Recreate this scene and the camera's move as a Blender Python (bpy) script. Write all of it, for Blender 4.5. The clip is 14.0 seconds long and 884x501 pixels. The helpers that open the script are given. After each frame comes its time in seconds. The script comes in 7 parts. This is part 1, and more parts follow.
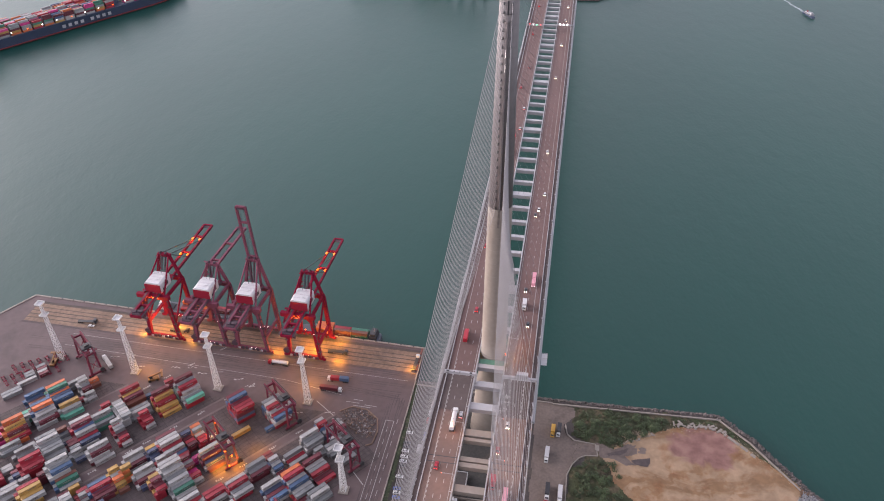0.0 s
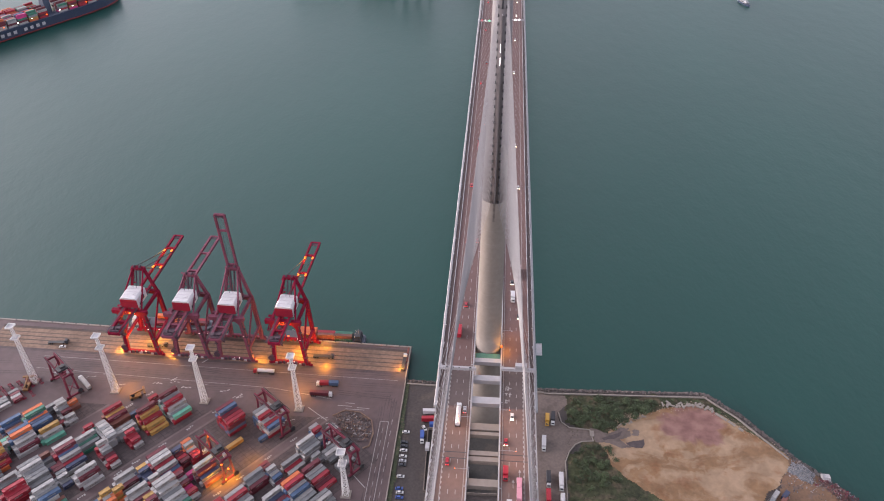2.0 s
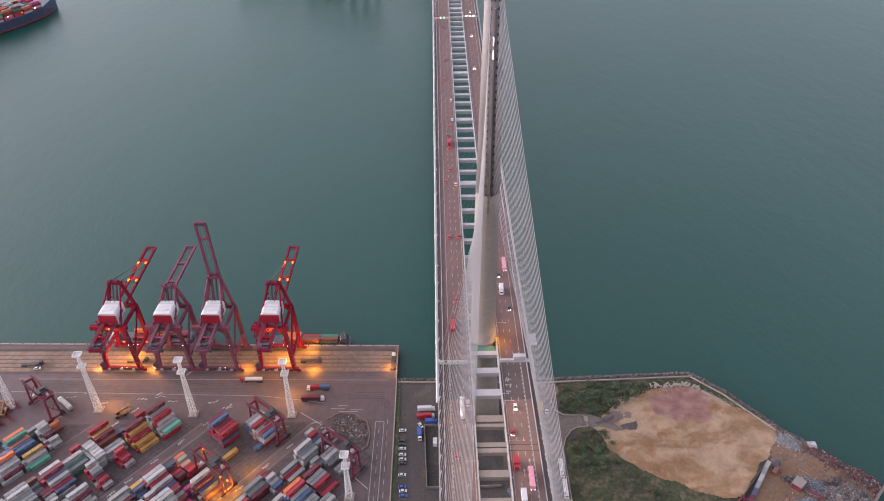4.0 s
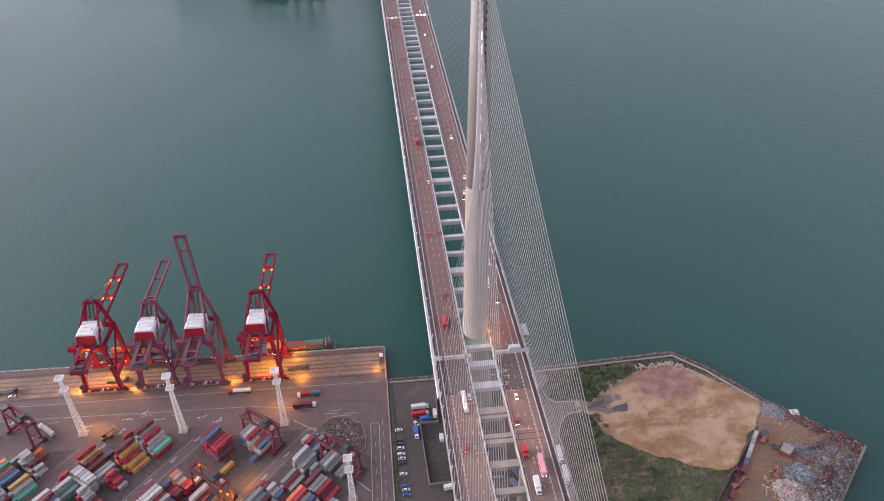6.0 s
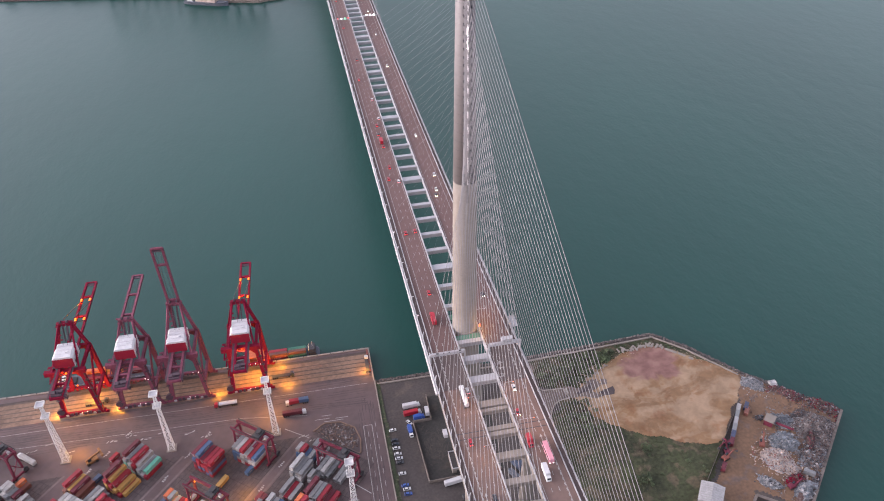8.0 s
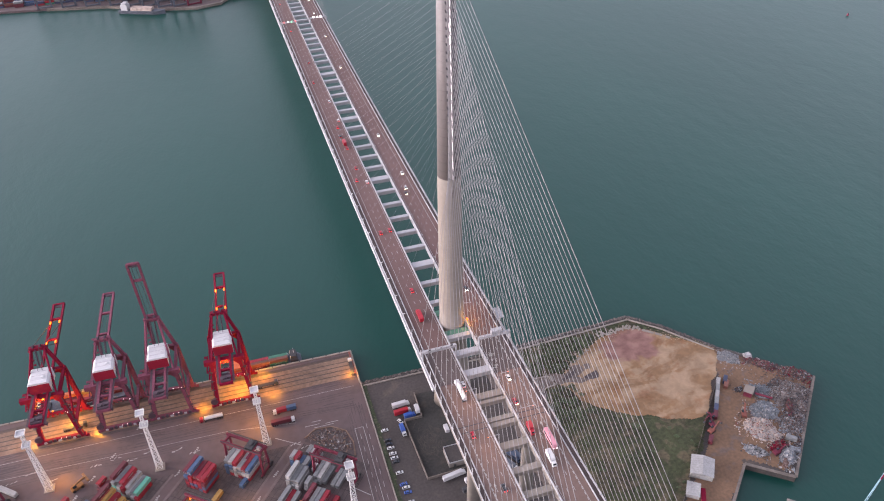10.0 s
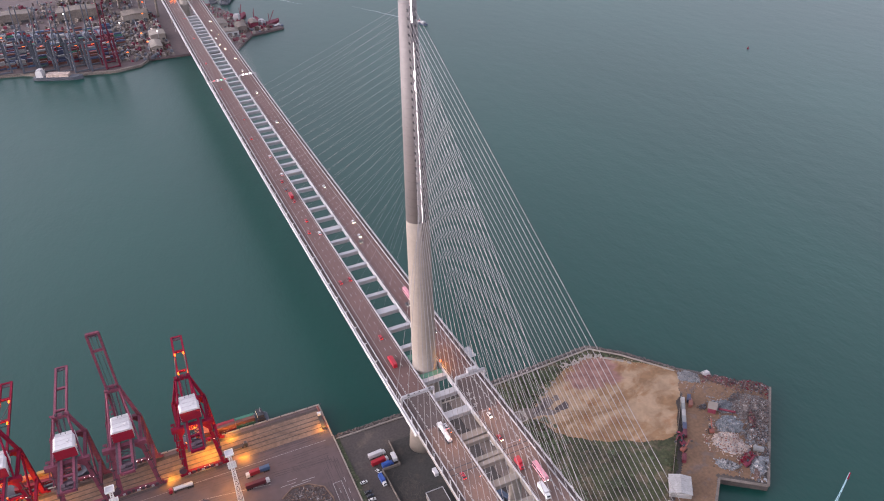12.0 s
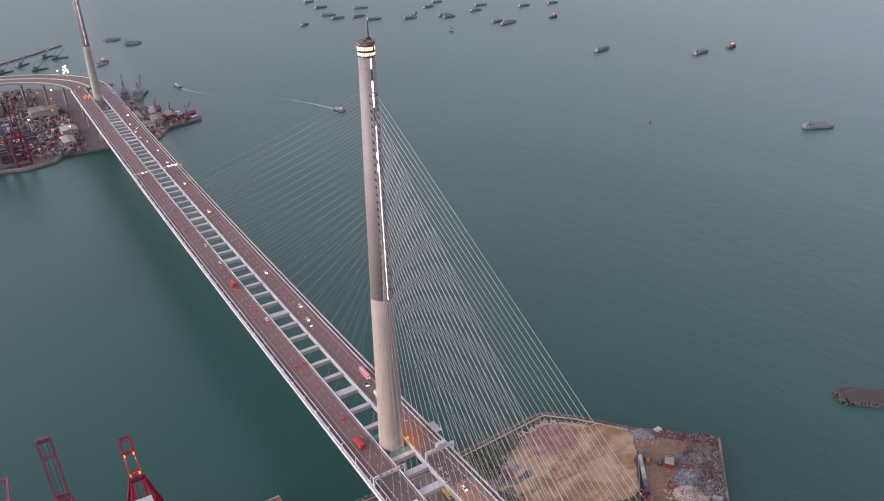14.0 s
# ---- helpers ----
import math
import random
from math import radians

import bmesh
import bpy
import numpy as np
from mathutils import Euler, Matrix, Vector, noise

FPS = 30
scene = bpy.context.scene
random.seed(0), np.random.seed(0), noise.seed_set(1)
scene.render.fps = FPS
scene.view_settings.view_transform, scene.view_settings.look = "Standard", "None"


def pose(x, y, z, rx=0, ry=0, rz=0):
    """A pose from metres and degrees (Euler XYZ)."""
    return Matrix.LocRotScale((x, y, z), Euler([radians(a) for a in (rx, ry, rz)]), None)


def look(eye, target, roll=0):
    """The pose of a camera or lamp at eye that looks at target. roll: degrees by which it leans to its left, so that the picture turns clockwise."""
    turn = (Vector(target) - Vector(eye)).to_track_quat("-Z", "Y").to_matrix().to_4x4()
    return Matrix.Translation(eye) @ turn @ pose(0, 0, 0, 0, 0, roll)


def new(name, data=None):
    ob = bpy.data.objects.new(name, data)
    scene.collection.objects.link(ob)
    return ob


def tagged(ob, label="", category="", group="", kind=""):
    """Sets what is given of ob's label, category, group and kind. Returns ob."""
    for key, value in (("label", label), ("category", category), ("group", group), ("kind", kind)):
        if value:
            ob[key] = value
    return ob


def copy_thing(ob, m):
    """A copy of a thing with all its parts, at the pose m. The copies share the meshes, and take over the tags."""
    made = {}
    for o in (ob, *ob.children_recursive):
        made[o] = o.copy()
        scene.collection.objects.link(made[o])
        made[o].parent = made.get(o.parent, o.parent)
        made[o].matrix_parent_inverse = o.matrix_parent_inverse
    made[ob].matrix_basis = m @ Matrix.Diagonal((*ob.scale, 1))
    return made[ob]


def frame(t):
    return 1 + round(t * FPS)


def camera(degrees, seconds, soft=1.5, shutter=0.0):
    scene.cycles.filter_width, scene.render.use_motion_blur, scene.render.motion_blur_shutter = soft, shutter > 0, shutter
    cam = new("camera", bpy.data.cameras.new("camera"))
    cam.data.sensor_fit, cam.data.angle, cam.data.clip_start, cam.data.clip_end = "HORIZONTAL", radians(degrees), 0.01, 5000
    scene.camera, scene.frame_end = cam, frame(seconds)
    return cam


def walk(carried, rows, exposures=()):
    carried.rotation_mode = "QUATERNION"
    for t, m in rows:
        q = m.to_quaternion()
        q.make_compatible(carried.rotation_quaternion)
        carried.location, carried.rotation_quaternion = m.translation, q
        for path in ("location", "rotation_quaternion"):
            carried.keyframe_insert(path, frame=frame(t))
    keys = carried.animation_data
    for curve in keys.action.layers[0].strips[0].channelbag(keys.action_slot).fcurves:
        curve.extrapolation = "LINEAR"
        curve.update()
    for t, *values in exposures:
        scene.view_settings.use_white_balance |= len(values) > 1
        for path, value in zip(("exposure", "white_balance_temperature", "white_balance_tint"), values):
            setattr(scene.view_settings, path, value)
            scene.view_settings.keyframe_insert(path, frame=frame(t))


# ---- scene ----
# camera: seconds, eye (m), yaw, pitch, roll (degrees)
cam = camera(59.99, 14.0, soft=1.05)
ROWS = [
    (0.0, 27.42, -313.68, 373.01, 10.218, -36.587, -0.472),
    (0.5, 20.36, -314.97, 372.85, 8.837, -36.617, -0.300),
    (1.0, 13.37, -316.20, 372.64, 7.384, -36.628, -0.315),
    (1.5, 6.49, -317.36, 372.35, 5.972, -36.629, -0.317),
    (2.0, -0.22, -318.40, 371.99, 4.640, -36.641, -0.325),
    (2.5, -6.75, -319.30, 371.60, 3.308, -36.666, -0.364),
    (3.0, -13.14, -320.00, 371.30, 2.025, -36.676, -0.356),
    (5.5, -44.70, -322.10, 370.37, -4.469, -36.720, -0.691),
    (6.0, -51.07, -322.20, 370.27, -5.795, -36.706, -0.824),
    (6.5, -57.44, -322.00, 370.22, -6.988, -36.740, -0.866),
    (7.0, -63.70, -321.50, 370.22, -8.350, -36.760, -0.914),
    (7.5, -69.82, -320.77, 370.21, -9.800, -36.799, -1.072),
    (8.0, -75.84, -319.88, 370.16, -11.222, -36.836, -1.109),
    (10.5, -105.64, -314.58, 369.75, -18.308, -36.894, -1.590),
    (11.0, -111.81, -313.36, 369.82, -20.052, -36.453, -1.709),
    (11.5, -118.20, -312.01, 370.11, -21.947, -35.096, -1.684),
    (12.0, -124.85, -310.63, 370.58, -23.949, -33.612, -1.629),
    (12.5, -131.69, -309.25, 371.21, -26.046, -31.928, -1.549),
    (13.0, -138.62, -307.92, 371.81, -27.990, -30.471, -1.411),
    (13.5, -145.46, -306.62, 372.33, -29.795, -29.213, -1.402),
    (14.0, -152.19, -305.33, 372.82, -31.791, -27.775, -1.221),
]


def heading(yaw, pitch):
    """The unit vector of a view that is turned left by yaw from +y and up by pitch."""
    a, b = radians(yaw), radians(pitch)
    return Vector((-math.sin(a) * math.cos(b), math.cos(a) * math.cos(b), math.sin(b)))


walk(cam, [(t, look((x, y, z), Vector((x, y, z)) + heading(yaw, pitch), roll)) for t, x, y, z, yaw, pitch, roll in ROWS],
     exposures=[(0.0, 1.20, 6450, 23), (8.0, 1.29, 6300, 24), (11.0, 1.27, 6270, 24), (13.0, 1.15, 6350, 24), (14.0, 1.05, 6370, 25)])

# ---- sky and large lights: an overcast dusk ----
world = bpy.data.worlds.new("world")
scene.world = world
world.use_nodes = True
wn = world.node_tree.nodes
wn.clear()
sky = wn.new("ShaderNodeTexSky")
sky.sky_type = "NISHITA"
sky.sun_disc = False
sky.sun_elevation = radians(16)
sky.sun_rotation = radians(-80)
sky.air_density, sky.dust_density, sky.ozone_density = 1.0, 3.0, 1.5
cloud = wn.new("ShaderNodeHueSaturation")
cloud.inputs["Saturation"].default_value = 0.33
back = wn.new("ShaderNodeBackground")
back.inputs["Strength"].default_value = 0.235
wout = wn.new("ShaderNodeOutputWorld")
world.node_tree.links.new(sky.outputs["Color"], cloud.inputs["Color"])
world.node_tree.links.new(cloud.outputs["Color"], back.inputs["Color"])
world.node_tree.links.new(back.outputs["Background"], wout.inputs["Surface"])

sun_data = bpy.data.lights.new("sun", "SUN")
sun_data.energy, sun_data.angle, sun_data.color = 0.3, radians(50), (1.0, 0.94, 0.92)
sun_lamp = new("sun", sun_data)
sun_lamp.matrix_world = look((0, 0, 900), Vector((0, 0, 900)) - Vector((-0.3, -0.65, 0.7)))
SODIUM = (1.0, 0.42, 0.016)


def lamp(name, place, watts, colour, size):
    data = bpy.data.lights.new(name, "POINT")
    data.energy, data.color, data.shadow_soft_size = watts, colour, size * 0.4
    ob = new(name, data)
    ob.location = place
    return ob

# ---- materials ----
def surf(name, colour, rough=0.7, metal=0.0, vary=0.25, coarse=0.05, fine=1.5, bump=0.0, second=None, second_at=0.55, local=False, own=0.0):
    """A worn surface: colour that varies at two scales (per metre), an optional second colour in patches, fine relief, and own: change from object to object."""
    m = bpy.data.materials.new(name)
    m.use_nodes = True
    nt = m.node_tree
    n, l = nt.nodes, nt.links
    p = n["Principled BSDF"]
    if local:
        where = n.new("ShaderNodeTexCoord").outputs["Object"]
    else:
        where = n.new("ShaderNodeNewGeometry").outputs["Position"]

    def noise_at(scale, detail):
        t = n.new("ShaderNodeTexNoise")
        t.inputs["Scale"].default_value, t.inputs["Detail"].default_value = scale, detail
        l.new(where, t.inputs["Vector"])
        return t.outputs["Fac"]

    a, b = noise_at(coarse, 4), noise_at(fine, 6)
    both = n.new("ShaderNodeMath")
    both.operation = "ADD"
    l.new(a, both.inputs[0])
    l.new(b, both.inputs[1])
    ramp = n.new("ShaderNodeMapRange")
    ramp.inputs["From Min"].default_value, ramp.inputs["From Max"].default_value = 0.65, 1.35
    ramp.inputs["To Min"].default_value, ramp.inputs["To Max"].default_value = 1 - vary, 1 + vary
    l.new(both.outputs[0], ramp.inputs["Value"])
    value = ramp.outputs["Result"]
    if own:
        info = n.new("ShaderNodeObjectInfo")
        change = n.new("ShaderNodeMapRange")
        change.inputs["To Min"].default_value, change.inputs["To Max"].default_value = 1 - own, 1 + own
        l.new(info.outputs["Random"], change.inputs["Value"])
        times = n.new("ShaderNodeMath")
        times.operation = "MULTIPLY"
        l.new(value, times.inputs[0])
        l.new(change.outputs["Result"], times.inputs[1])
        value = times.outputs[0]
    base = n.new("ShaderNodeRGB")
    base.outputs[0].default_value = (*colour, 1)
    shade = base.outputs[0]
    if second:
        mix = n.new("ShaderNodeMix")
        mix.data_type = "RGBA"
        mask = n.new("ShaderNodeMapRange")
        mask.inputs["From Min"].default_value, mask.inputs["From Max"].default_value = second_at, second_at + 0.1
        l.new(noise_at(coarse * 2.7, 8), mask.inputs["Value"])
        l.new(mask.outputs["Result"], mix.inputs["Factor"])
        l.new(shade, mix.inputs["A"])
        mix.inputs["B"].default_value = (*second, 1)
        shade = mix.outputs["Result"]
    scale = n.new("ShaderNodeVectorMath")
    scale.operation = "SCALE"
    l.new(shade, scale.inputs[0])
    l.new(value, scale.inputs["Scale"])
    l.new(scale.outputs[0], p.inputs["Base Color"])
    p.inputs["Roughness"].default_value, p.inputs["Metallic"].default_value = rough, metal
    if bump:
        bp = n.new("ShaderNodeBump")
        bp.inputs["Strength"].default_value, bp.inputs["Distance"].default_value = 0.6, bump
        l.new(b, bp.inputs["Height"])
        l.new(bp.outputs["Normal"], p.inputs["Normal"])
    return m


def glow(name, colour, strength):
    m = bpy.data.materials.new(name)
    m.use_nodes = True
    p = m.node_tree.nodes["Principled BSDF"]
    p.inputs["Base Color"].default_value = (*colour, 1)
    p.inputs["Emission Color"].default_value = (*colour, 1)
    p.inputs["Emission Strength"].default_value = strength
    return m


def water_material():
    m = bpy.data.materials.new("sea_water")
    m.use_nodes = True
    n, l = m.node_tree.nodes, m.node_tree.links
    p = n["Principled BSDF"]
    where = n.new("ShaderNodeNewGeometry").outputs["Position"]
    flat = n.new("ShaderNodeMapping")
    flat.inputs["Rotation"].default_value = (0, 0, 0.5)
    flat.inputs["Scale"].default_value = (1.0, 0.55, 1.0)
    l.new(where, flat.inputs["Vector"])
    total = None
    for scale, weight in ((0.35, 0.5), (0.07, 1.4), (0.012, 2.0)):
        t = n.new("ShaderNodeTexNoise")
        t.inputs["Scale"].default_value, t.inputs["Detail"].default_value = scale, 3
        l.new(flat.outputs[0], t.inputs["Vector"])
        k = n.new("ShaderNodeMath")
        k.operation = "MULTIPLY"
        k.inputs[1].default_value = weight
        l.new(t.outputs["Fac"], k.inputs[0])
        if total is None:
            total = k.outputs[0]
        else:
            s = n.new("ShaderNodeMath")
            l.new(total, s.inputs[0])
            l.new(k.outputs[0], s.inputs[1])
            total = s.outputs[0]
    bp = n.new("ShaderNodeBump")
    bp.inputs["Strength"].default_value, bp.inputs["Distance"].default_value = 0.5, 0.40
    l.new(total, bp.inputs["Height"])
    l.new(bp.outputs["Normal"], p.inputs["Normal"])
    big = n.new("ShaderNodeTexNoise")
    big.inputs["Scale"].default_value, big.inputs["Detail"].default_value = 0.0035, 5
    l.new(flat.outputs[0], big.inputs["Vector"])
    ramp = n.new("ShaderNodeValToRGB")
    ramp.color_ramp.elements[0].position, ramp.color_ramp.elements[0].color = 0.3, (0.003, 0.0318, 0.0258, 1)
    ramp.color_ramp.elements[1].position, ramp.color_ramp.elements[1].color = 0.7, (0.004, 0.0405, 0.0325, 1)
    l.new(big.outputs["Fac"], ramp.inputs["Fac"])
    l.new(ramp.outputs["Color"], p.inputs["Base Color"])
    p.inputs["Roughness"].default_value = 0.38
    p.inputs["IOR"].default_value = 1.38
    return m


M = {
    "water": water_material(),
    "crane_deck": surf("crane_walkway_plum", (0.042, 0.023, 0.033), 0.8, vary=0.4, coarse=0.4, fine=2.0),
    "asphalt": surf("terminal_asphalt", (0.080, 0.055, 0.056), 0.85, vary=0.16, coarse=0.02, fine=0.25, second=(0.066, 0.046, 0.047)),
    "asphalt_lot": surf("car_park_asphalt", (0.046, 0.038, 0.036), 0.9, vary=0.35, coarse=0.03, fine=0.7, second=(0.064, 0.050, 0.043)),
    "pen_floor": surf("oily_compound_floor", (0.026, 0.024, 0.022), 0.9, vary=0.4, coarse=0.05, fine=0.8, second=(0.040, 0.032, 0.027)),
    "handler": surf("dusty_orange_machine", (0.16, 0.075, 0.025), 0.7, vary=0.35, coarse=0.3, fine=1.2),
    "asphalt_red": surf("bridge_asphalt_reddish", (0.094, 0.051, 0.046), 0.8, vary=0.14, coarse=0.02, fine=0.5),
    "asphalt_brown": surf("bridge_asphalt_worn", (0.118, 0.074, 0.062), 0.85, vary=0.16, coarse=0.03, fine=0.5),
    "asphalt_dark": surf("bridge_asphalt_dark", (0.062, 0.044, 0.042), 0.85, vary=0.16, coarse=0.03, fine=0.5),
    "dirt": surf("ochre_dirt", (0.150, 0.098, 0.070), 0.95, vary=0.35, coarse=0.04, fine=0.5, second=(0.118, 0.078, 0.058)),
    "concrete": surf("grey_concrete", (0.20, 0.174, 0.152), 0.85, vary=0.2, coarse=0.04, fine=0.4, bump=0.01),
    "concrete_warm": surf("warm_tower_concrete", (0.172, 0.146, 0.125), 0.8, vary=0.12, coarse=0.06, fine=0.5),
    "concrete_dark": surf("stained_concrete", (0.125, 0.103, 0.09), 0.9, vary=0.4, coarse=0.06, fine=0.5),
    "steel_skin": surf("stainless_tower_skin", (0.132, 0.117, 0.117), 0.65, metal=0.05, vary=0.10, coarse=0.08, fine=0.6),
    "skin_seam": surf("tower_skin_seam", (0.110, 0.096, 0.100), 0.55, metal=0.4, vary=0.1),
    "white_steel": surf("white_painted_steel", (0.275, 0.27, 0.28), 0.55, vary=0.08, coarse=0.05, fine=0.4),
    "grey_steel": surf("pale_grey_steel", (0.28, 0.275, 0.285), 0.5, vary=0.1, coarse=0.05, fine=0.4),
    "cable": surf("pale_cable_sheath", (0.165, 0.154, 0.157), 0.55, vary=0.06),
    "line": surf("road_paint_white", (0.25, 0.24, 0.23), 0.7, vary=0.25, coarse=0.2, fine=2.0),
    "mark_pale": surf("faded_white_lettering", (0.20, 0.19, 0.185), 0.7, vary=0.2, coarse=0.3, fine=2.0),
    "mark_dark": surf("faded_dark_lettering", (0.10, 0.09, 0.08), 0.7, vary=0.2, coarse=0.3, fine=2.0),
    "slot": surf("oil_stained_slot_asphalt", (0.058, 0.043, 0.043), 0.85, vary=0.35, coarse=0.05, fine=0.4, second=(0.046, 0.035, 0.035)),
    "slot_joint": surf("dark_slot_joint", (0.030, 0.023, 0.023), 0.9, vary=0.3, coarse=0.1, fine=1.0),
    "runway": surf("pale_wheel_runway", (0.105, 0.080, 0.076), 0.85, vary=0.25, coarse=0.05, fine=0.5),
    "rim_stone": surf("pale_sandy_stones", (0.26, 0.20, 0.145), 0.9, vary=0.4, coarse=0.2, fine=1.2),
    "scuff": surf("brown_tyre_scuffs", (0.040, 0.033, 0.028), 0.9, vary=0.4, coarse=0.3, fine=1.5),
    "dark": surf("dark_fittings", (0.025, 0.024, 0.027), 0.6, vary=0.2),
    "black": surf("black_rubber", (0.015, 0.015, 0.015), 0.8, vary=0.2),
    "crane_red": surf("crane_paint_red", (0.135, 0.0025, 0.018), 0.9, vary=0.2, coarse=0.1, fine=0.8),
    "crane_faded": surf("crane_paint_faded_red", (0.132, 0.038, 0.059), 0.8, vary=0.25, coarse=0.1, fine=0.8),
    "rtg_red": surf("yard_crane_maroon", (0.11, 0.020, 0.035), 0.7, vary=0.3, coarse=0.1, fine=0.8),
    "white_paint": surf("white_sheet_metal", (0.40, 0.39, 0.40), 0.5, vary=0.07, coarse=0.2, fine=0.8),
    "shed_sheet": surf("weathered_pale_sheet", (0.27, 0.26, 0.255), 0.6, vary=0.3, coarse=0.15, fine=0.9),
    "mast_white": surf("white_mast_paint", (0.50, 0.49, 0.485), 0.5, vary=0.07),
    "tyre": surf("tyre_darkened_asphalt", (0.060, 0.043, 0.044), 0.85, vary=0.3, coarse=0.05, fine=0.5),
    "apron_base": surf("apron_dark_brown", (0.062, 0.044, 0.037), 0.9, vary=0.3, coarse=0.05, fine=0.5),
    "green": surf("green_platform", (0.055, 0.14, 0.10), 0.8, vary=0.2),
    "sand": None,
    "grass": surf("rough_grass", (0.030, 0.035, 0.014), 0.95, vary=0.7, coarse=0.05, fine=0.45, bump=0.1, second=(0.066, 0.052, 0.030), second_at=0.49),
    "leaf": surf("shrub_leaves", (0.038, 0.055, 0.022), 0.8, vary=0.45, coarse=0.15, fine=1.0, own=0.25),
    "weeds": surf("dark_weeds", (0.030, 0.040, 0.018), 0.9, vary=0.5, coarse=0.2, fine=1.0, second=(0.07, 0.06, 0.04)),
    "grass_tuft": surf("grass_tufts", (0.030, 0.037, 0.014), 0.9, vary=0.7, coarse=0.05, fine=0.9, second=(0.064, 0.053, 0.029), second_at=0.52),
    "scrap_blue": surf("bluish_sheet_scrap", (0.135, 0.15, 0.17), 0.6, metal=0.2, vary=0.6, coarse=0.3, fine=1.4, second=(0.07, 0.075, 0.085)),
    "scrap_brown": surf("brownish_shredded_scrap", (0.125, 0.105, 0.10), 0.75, vary=0.6, coarse=0.25, fine=1.3, second=(0.075, 0.055, 0.048)),
    "breakwater": surf("breakwater_paving", (0.029, 0.024, 0.022), 0.9, vary=0.3, coarse=0.06, fine=0.6, second=(0.04, 0.034, 0.032)),
    "armour": surf("wet_armour_rock", (0.036, 0.031, 0.030), 0.85, vary=0.5, coarse=0.3, fine=1.2),
    "rock": surf("shore_rock", (0.085, 0.071, 0.066), 0.9, vary=0.5, coarse=0.3, fine=1.2, second=(0.05, 0.042, 0.038)),
    "scrap_grey": surf("shredded_grey_metal", (0.15, 0.16, 0.175), 0.65, metal=0.2, vary=0.6, coarse=0.25, fine=1.2, second=(0.10, 0.09, 0.09)),
    "scrap_pale": surf("pale_pinkish_scrap", (0.34, 0.265, 0.23), 0.8, vary=0.5, coarse=0.25, fine=1.2),
    "scrap_rust": surf("rusty_scrap", (0.085, 0.05, 0.042), 0.85, vary=0.6, coarse=0.2, fine=1.0, second=(0.18, 0.13, 0.12)),
    "yard_dirt": surf("scrapyard_dirt", (0.132, 0.076, 0.045), 0.95, vary=0.3, coarse=0.05, fine=0.6, second=(0.108, 0.074, 0.060)),
    "scrap_white": surf("pale_grey_scrap_sheet", (0.26, 0.25, 0.25), 0.7, vary=0.5, coarse=0.3, fine=1.5),
    "house_red": surf("machinery_house_red", (0.17, 0.006, 0.018), 0.8, vary=0.1),
    "jib_blue": surf("pale_blue_jib_paint", (0.22, 0.36, 0.42), 0.6, vary=0.15),
    "track": surf("dusty_track_paving", (0.115, 0.088, 0.076), 0.9, vary=0.25, coarse=0.06, fine=0.7, second=(0.090, 0.070, 0.062)),
    "glass": surf("dark_window_glass", (0.02, 0.025, 0.03), 0.1, vary=0.1),
    "hull_navy": surf("navy_ship_hull", (0.032, 0.046, 0.078), 0.5, vary=0.15),
    "hull_red": surf("red_boot_topping", (0.20, 0.03, 0.03), 0.6, vary=0.2),
    "hull_dark": surf("dark_barge_hull", (0.065, 0.072, 0.09), 0.7, vary=0.3),
    # distance haze is put into this paler, bluer version of the dark hull
    "hull_hazed": surf("hazed_blue_grey_hull", (0.105, 0.115, 0.150), 0.7, vary=0.25),
    "hull_black": surf("black_barge_hull", (0.025, 0.025, 0.03), 0.7, vary=0.3),
    "orange": surf("orange_machine_paint", (0.145, 0.042, 0.030), 0.7, vary=0.2),
    "yellow": surf("yellow_machine_paint", (0.34, 0.19, 0.03), 0.5, vary=0.2),
    "wake": surf("white_wake_foam", (0.24, 0.275, 0.28), 0.6, vary=0.5, coarse=0.1, fine=0.8),
    "lamp_warm": glow("sodium_lamp", (1.0, 0.14, 0.004), 1.4),
    "lamp_white": glow("white_lamp", (1.0, 0.93, 0.88), 2.2),
    "lamp_strip": glow("tower_strip_light", (1.0, 0.93, 0.92), 0.25),
    "lamp_head": glow("headlight_bulb", (1.0, 0.78, 0.45), 9.0),
    "lamp_tail": glow("red_tail_light", (1.0, 0.05, 0.04), 0.9),
    "lamp_window": glow("lit_window", (1.0, 0.80, 0.5), 0.4),
    "lamp_green": glow("green_sign_light", (0.2, 1.0, 0.5), 1.5),
}
for key in ("crane_red", "crane_faded", "rtg_red", "house_red"):
    M[key].node_tree.nodes["Principled BSDF"].inputs["Specular IOR Level"].default_value = 0.2
PAINT = {}
for key, col in dict(m=(0.105, 0.014, 0.024), r=(0.23, 0.010, 0.022), g=(0.165, 0.168, 0.172), w=(0.27, 0.262, 0.258), b=(0.045, 0.085, 0.16), n=(0.04, 0.05, 0.095), y=(0.33, 0.19, 0.05),
                     o=(0.46, 0.11, 0.035), t=(0.09, 0.30, 0.22), e=(0.03, 0.13, 0.09), c=(0.15, 0.055, 0.04), p=(0.42, 0.03, 0.15)).items():
    PAINT[key] = surf("container_paint_" + key, tuple(c * 0.86 for c in col), 0.6, vary=0.2, coarse=0.3, fine=1.6, own=0.16)
CAR = {k: surf("car_paint_" + k, c, 0.3, vary=0.05) for k, c in dict(red=(0.27, 0.014, 0.024), white=(0.44, 0.44, 0.44), dark=(0.03, 0.033, 0.04), silver=(0.38, 0.39, 0.41), blue=(0.03, 0.07, 0.25), pink=(0.46, 0.20, 0.24)).items()}


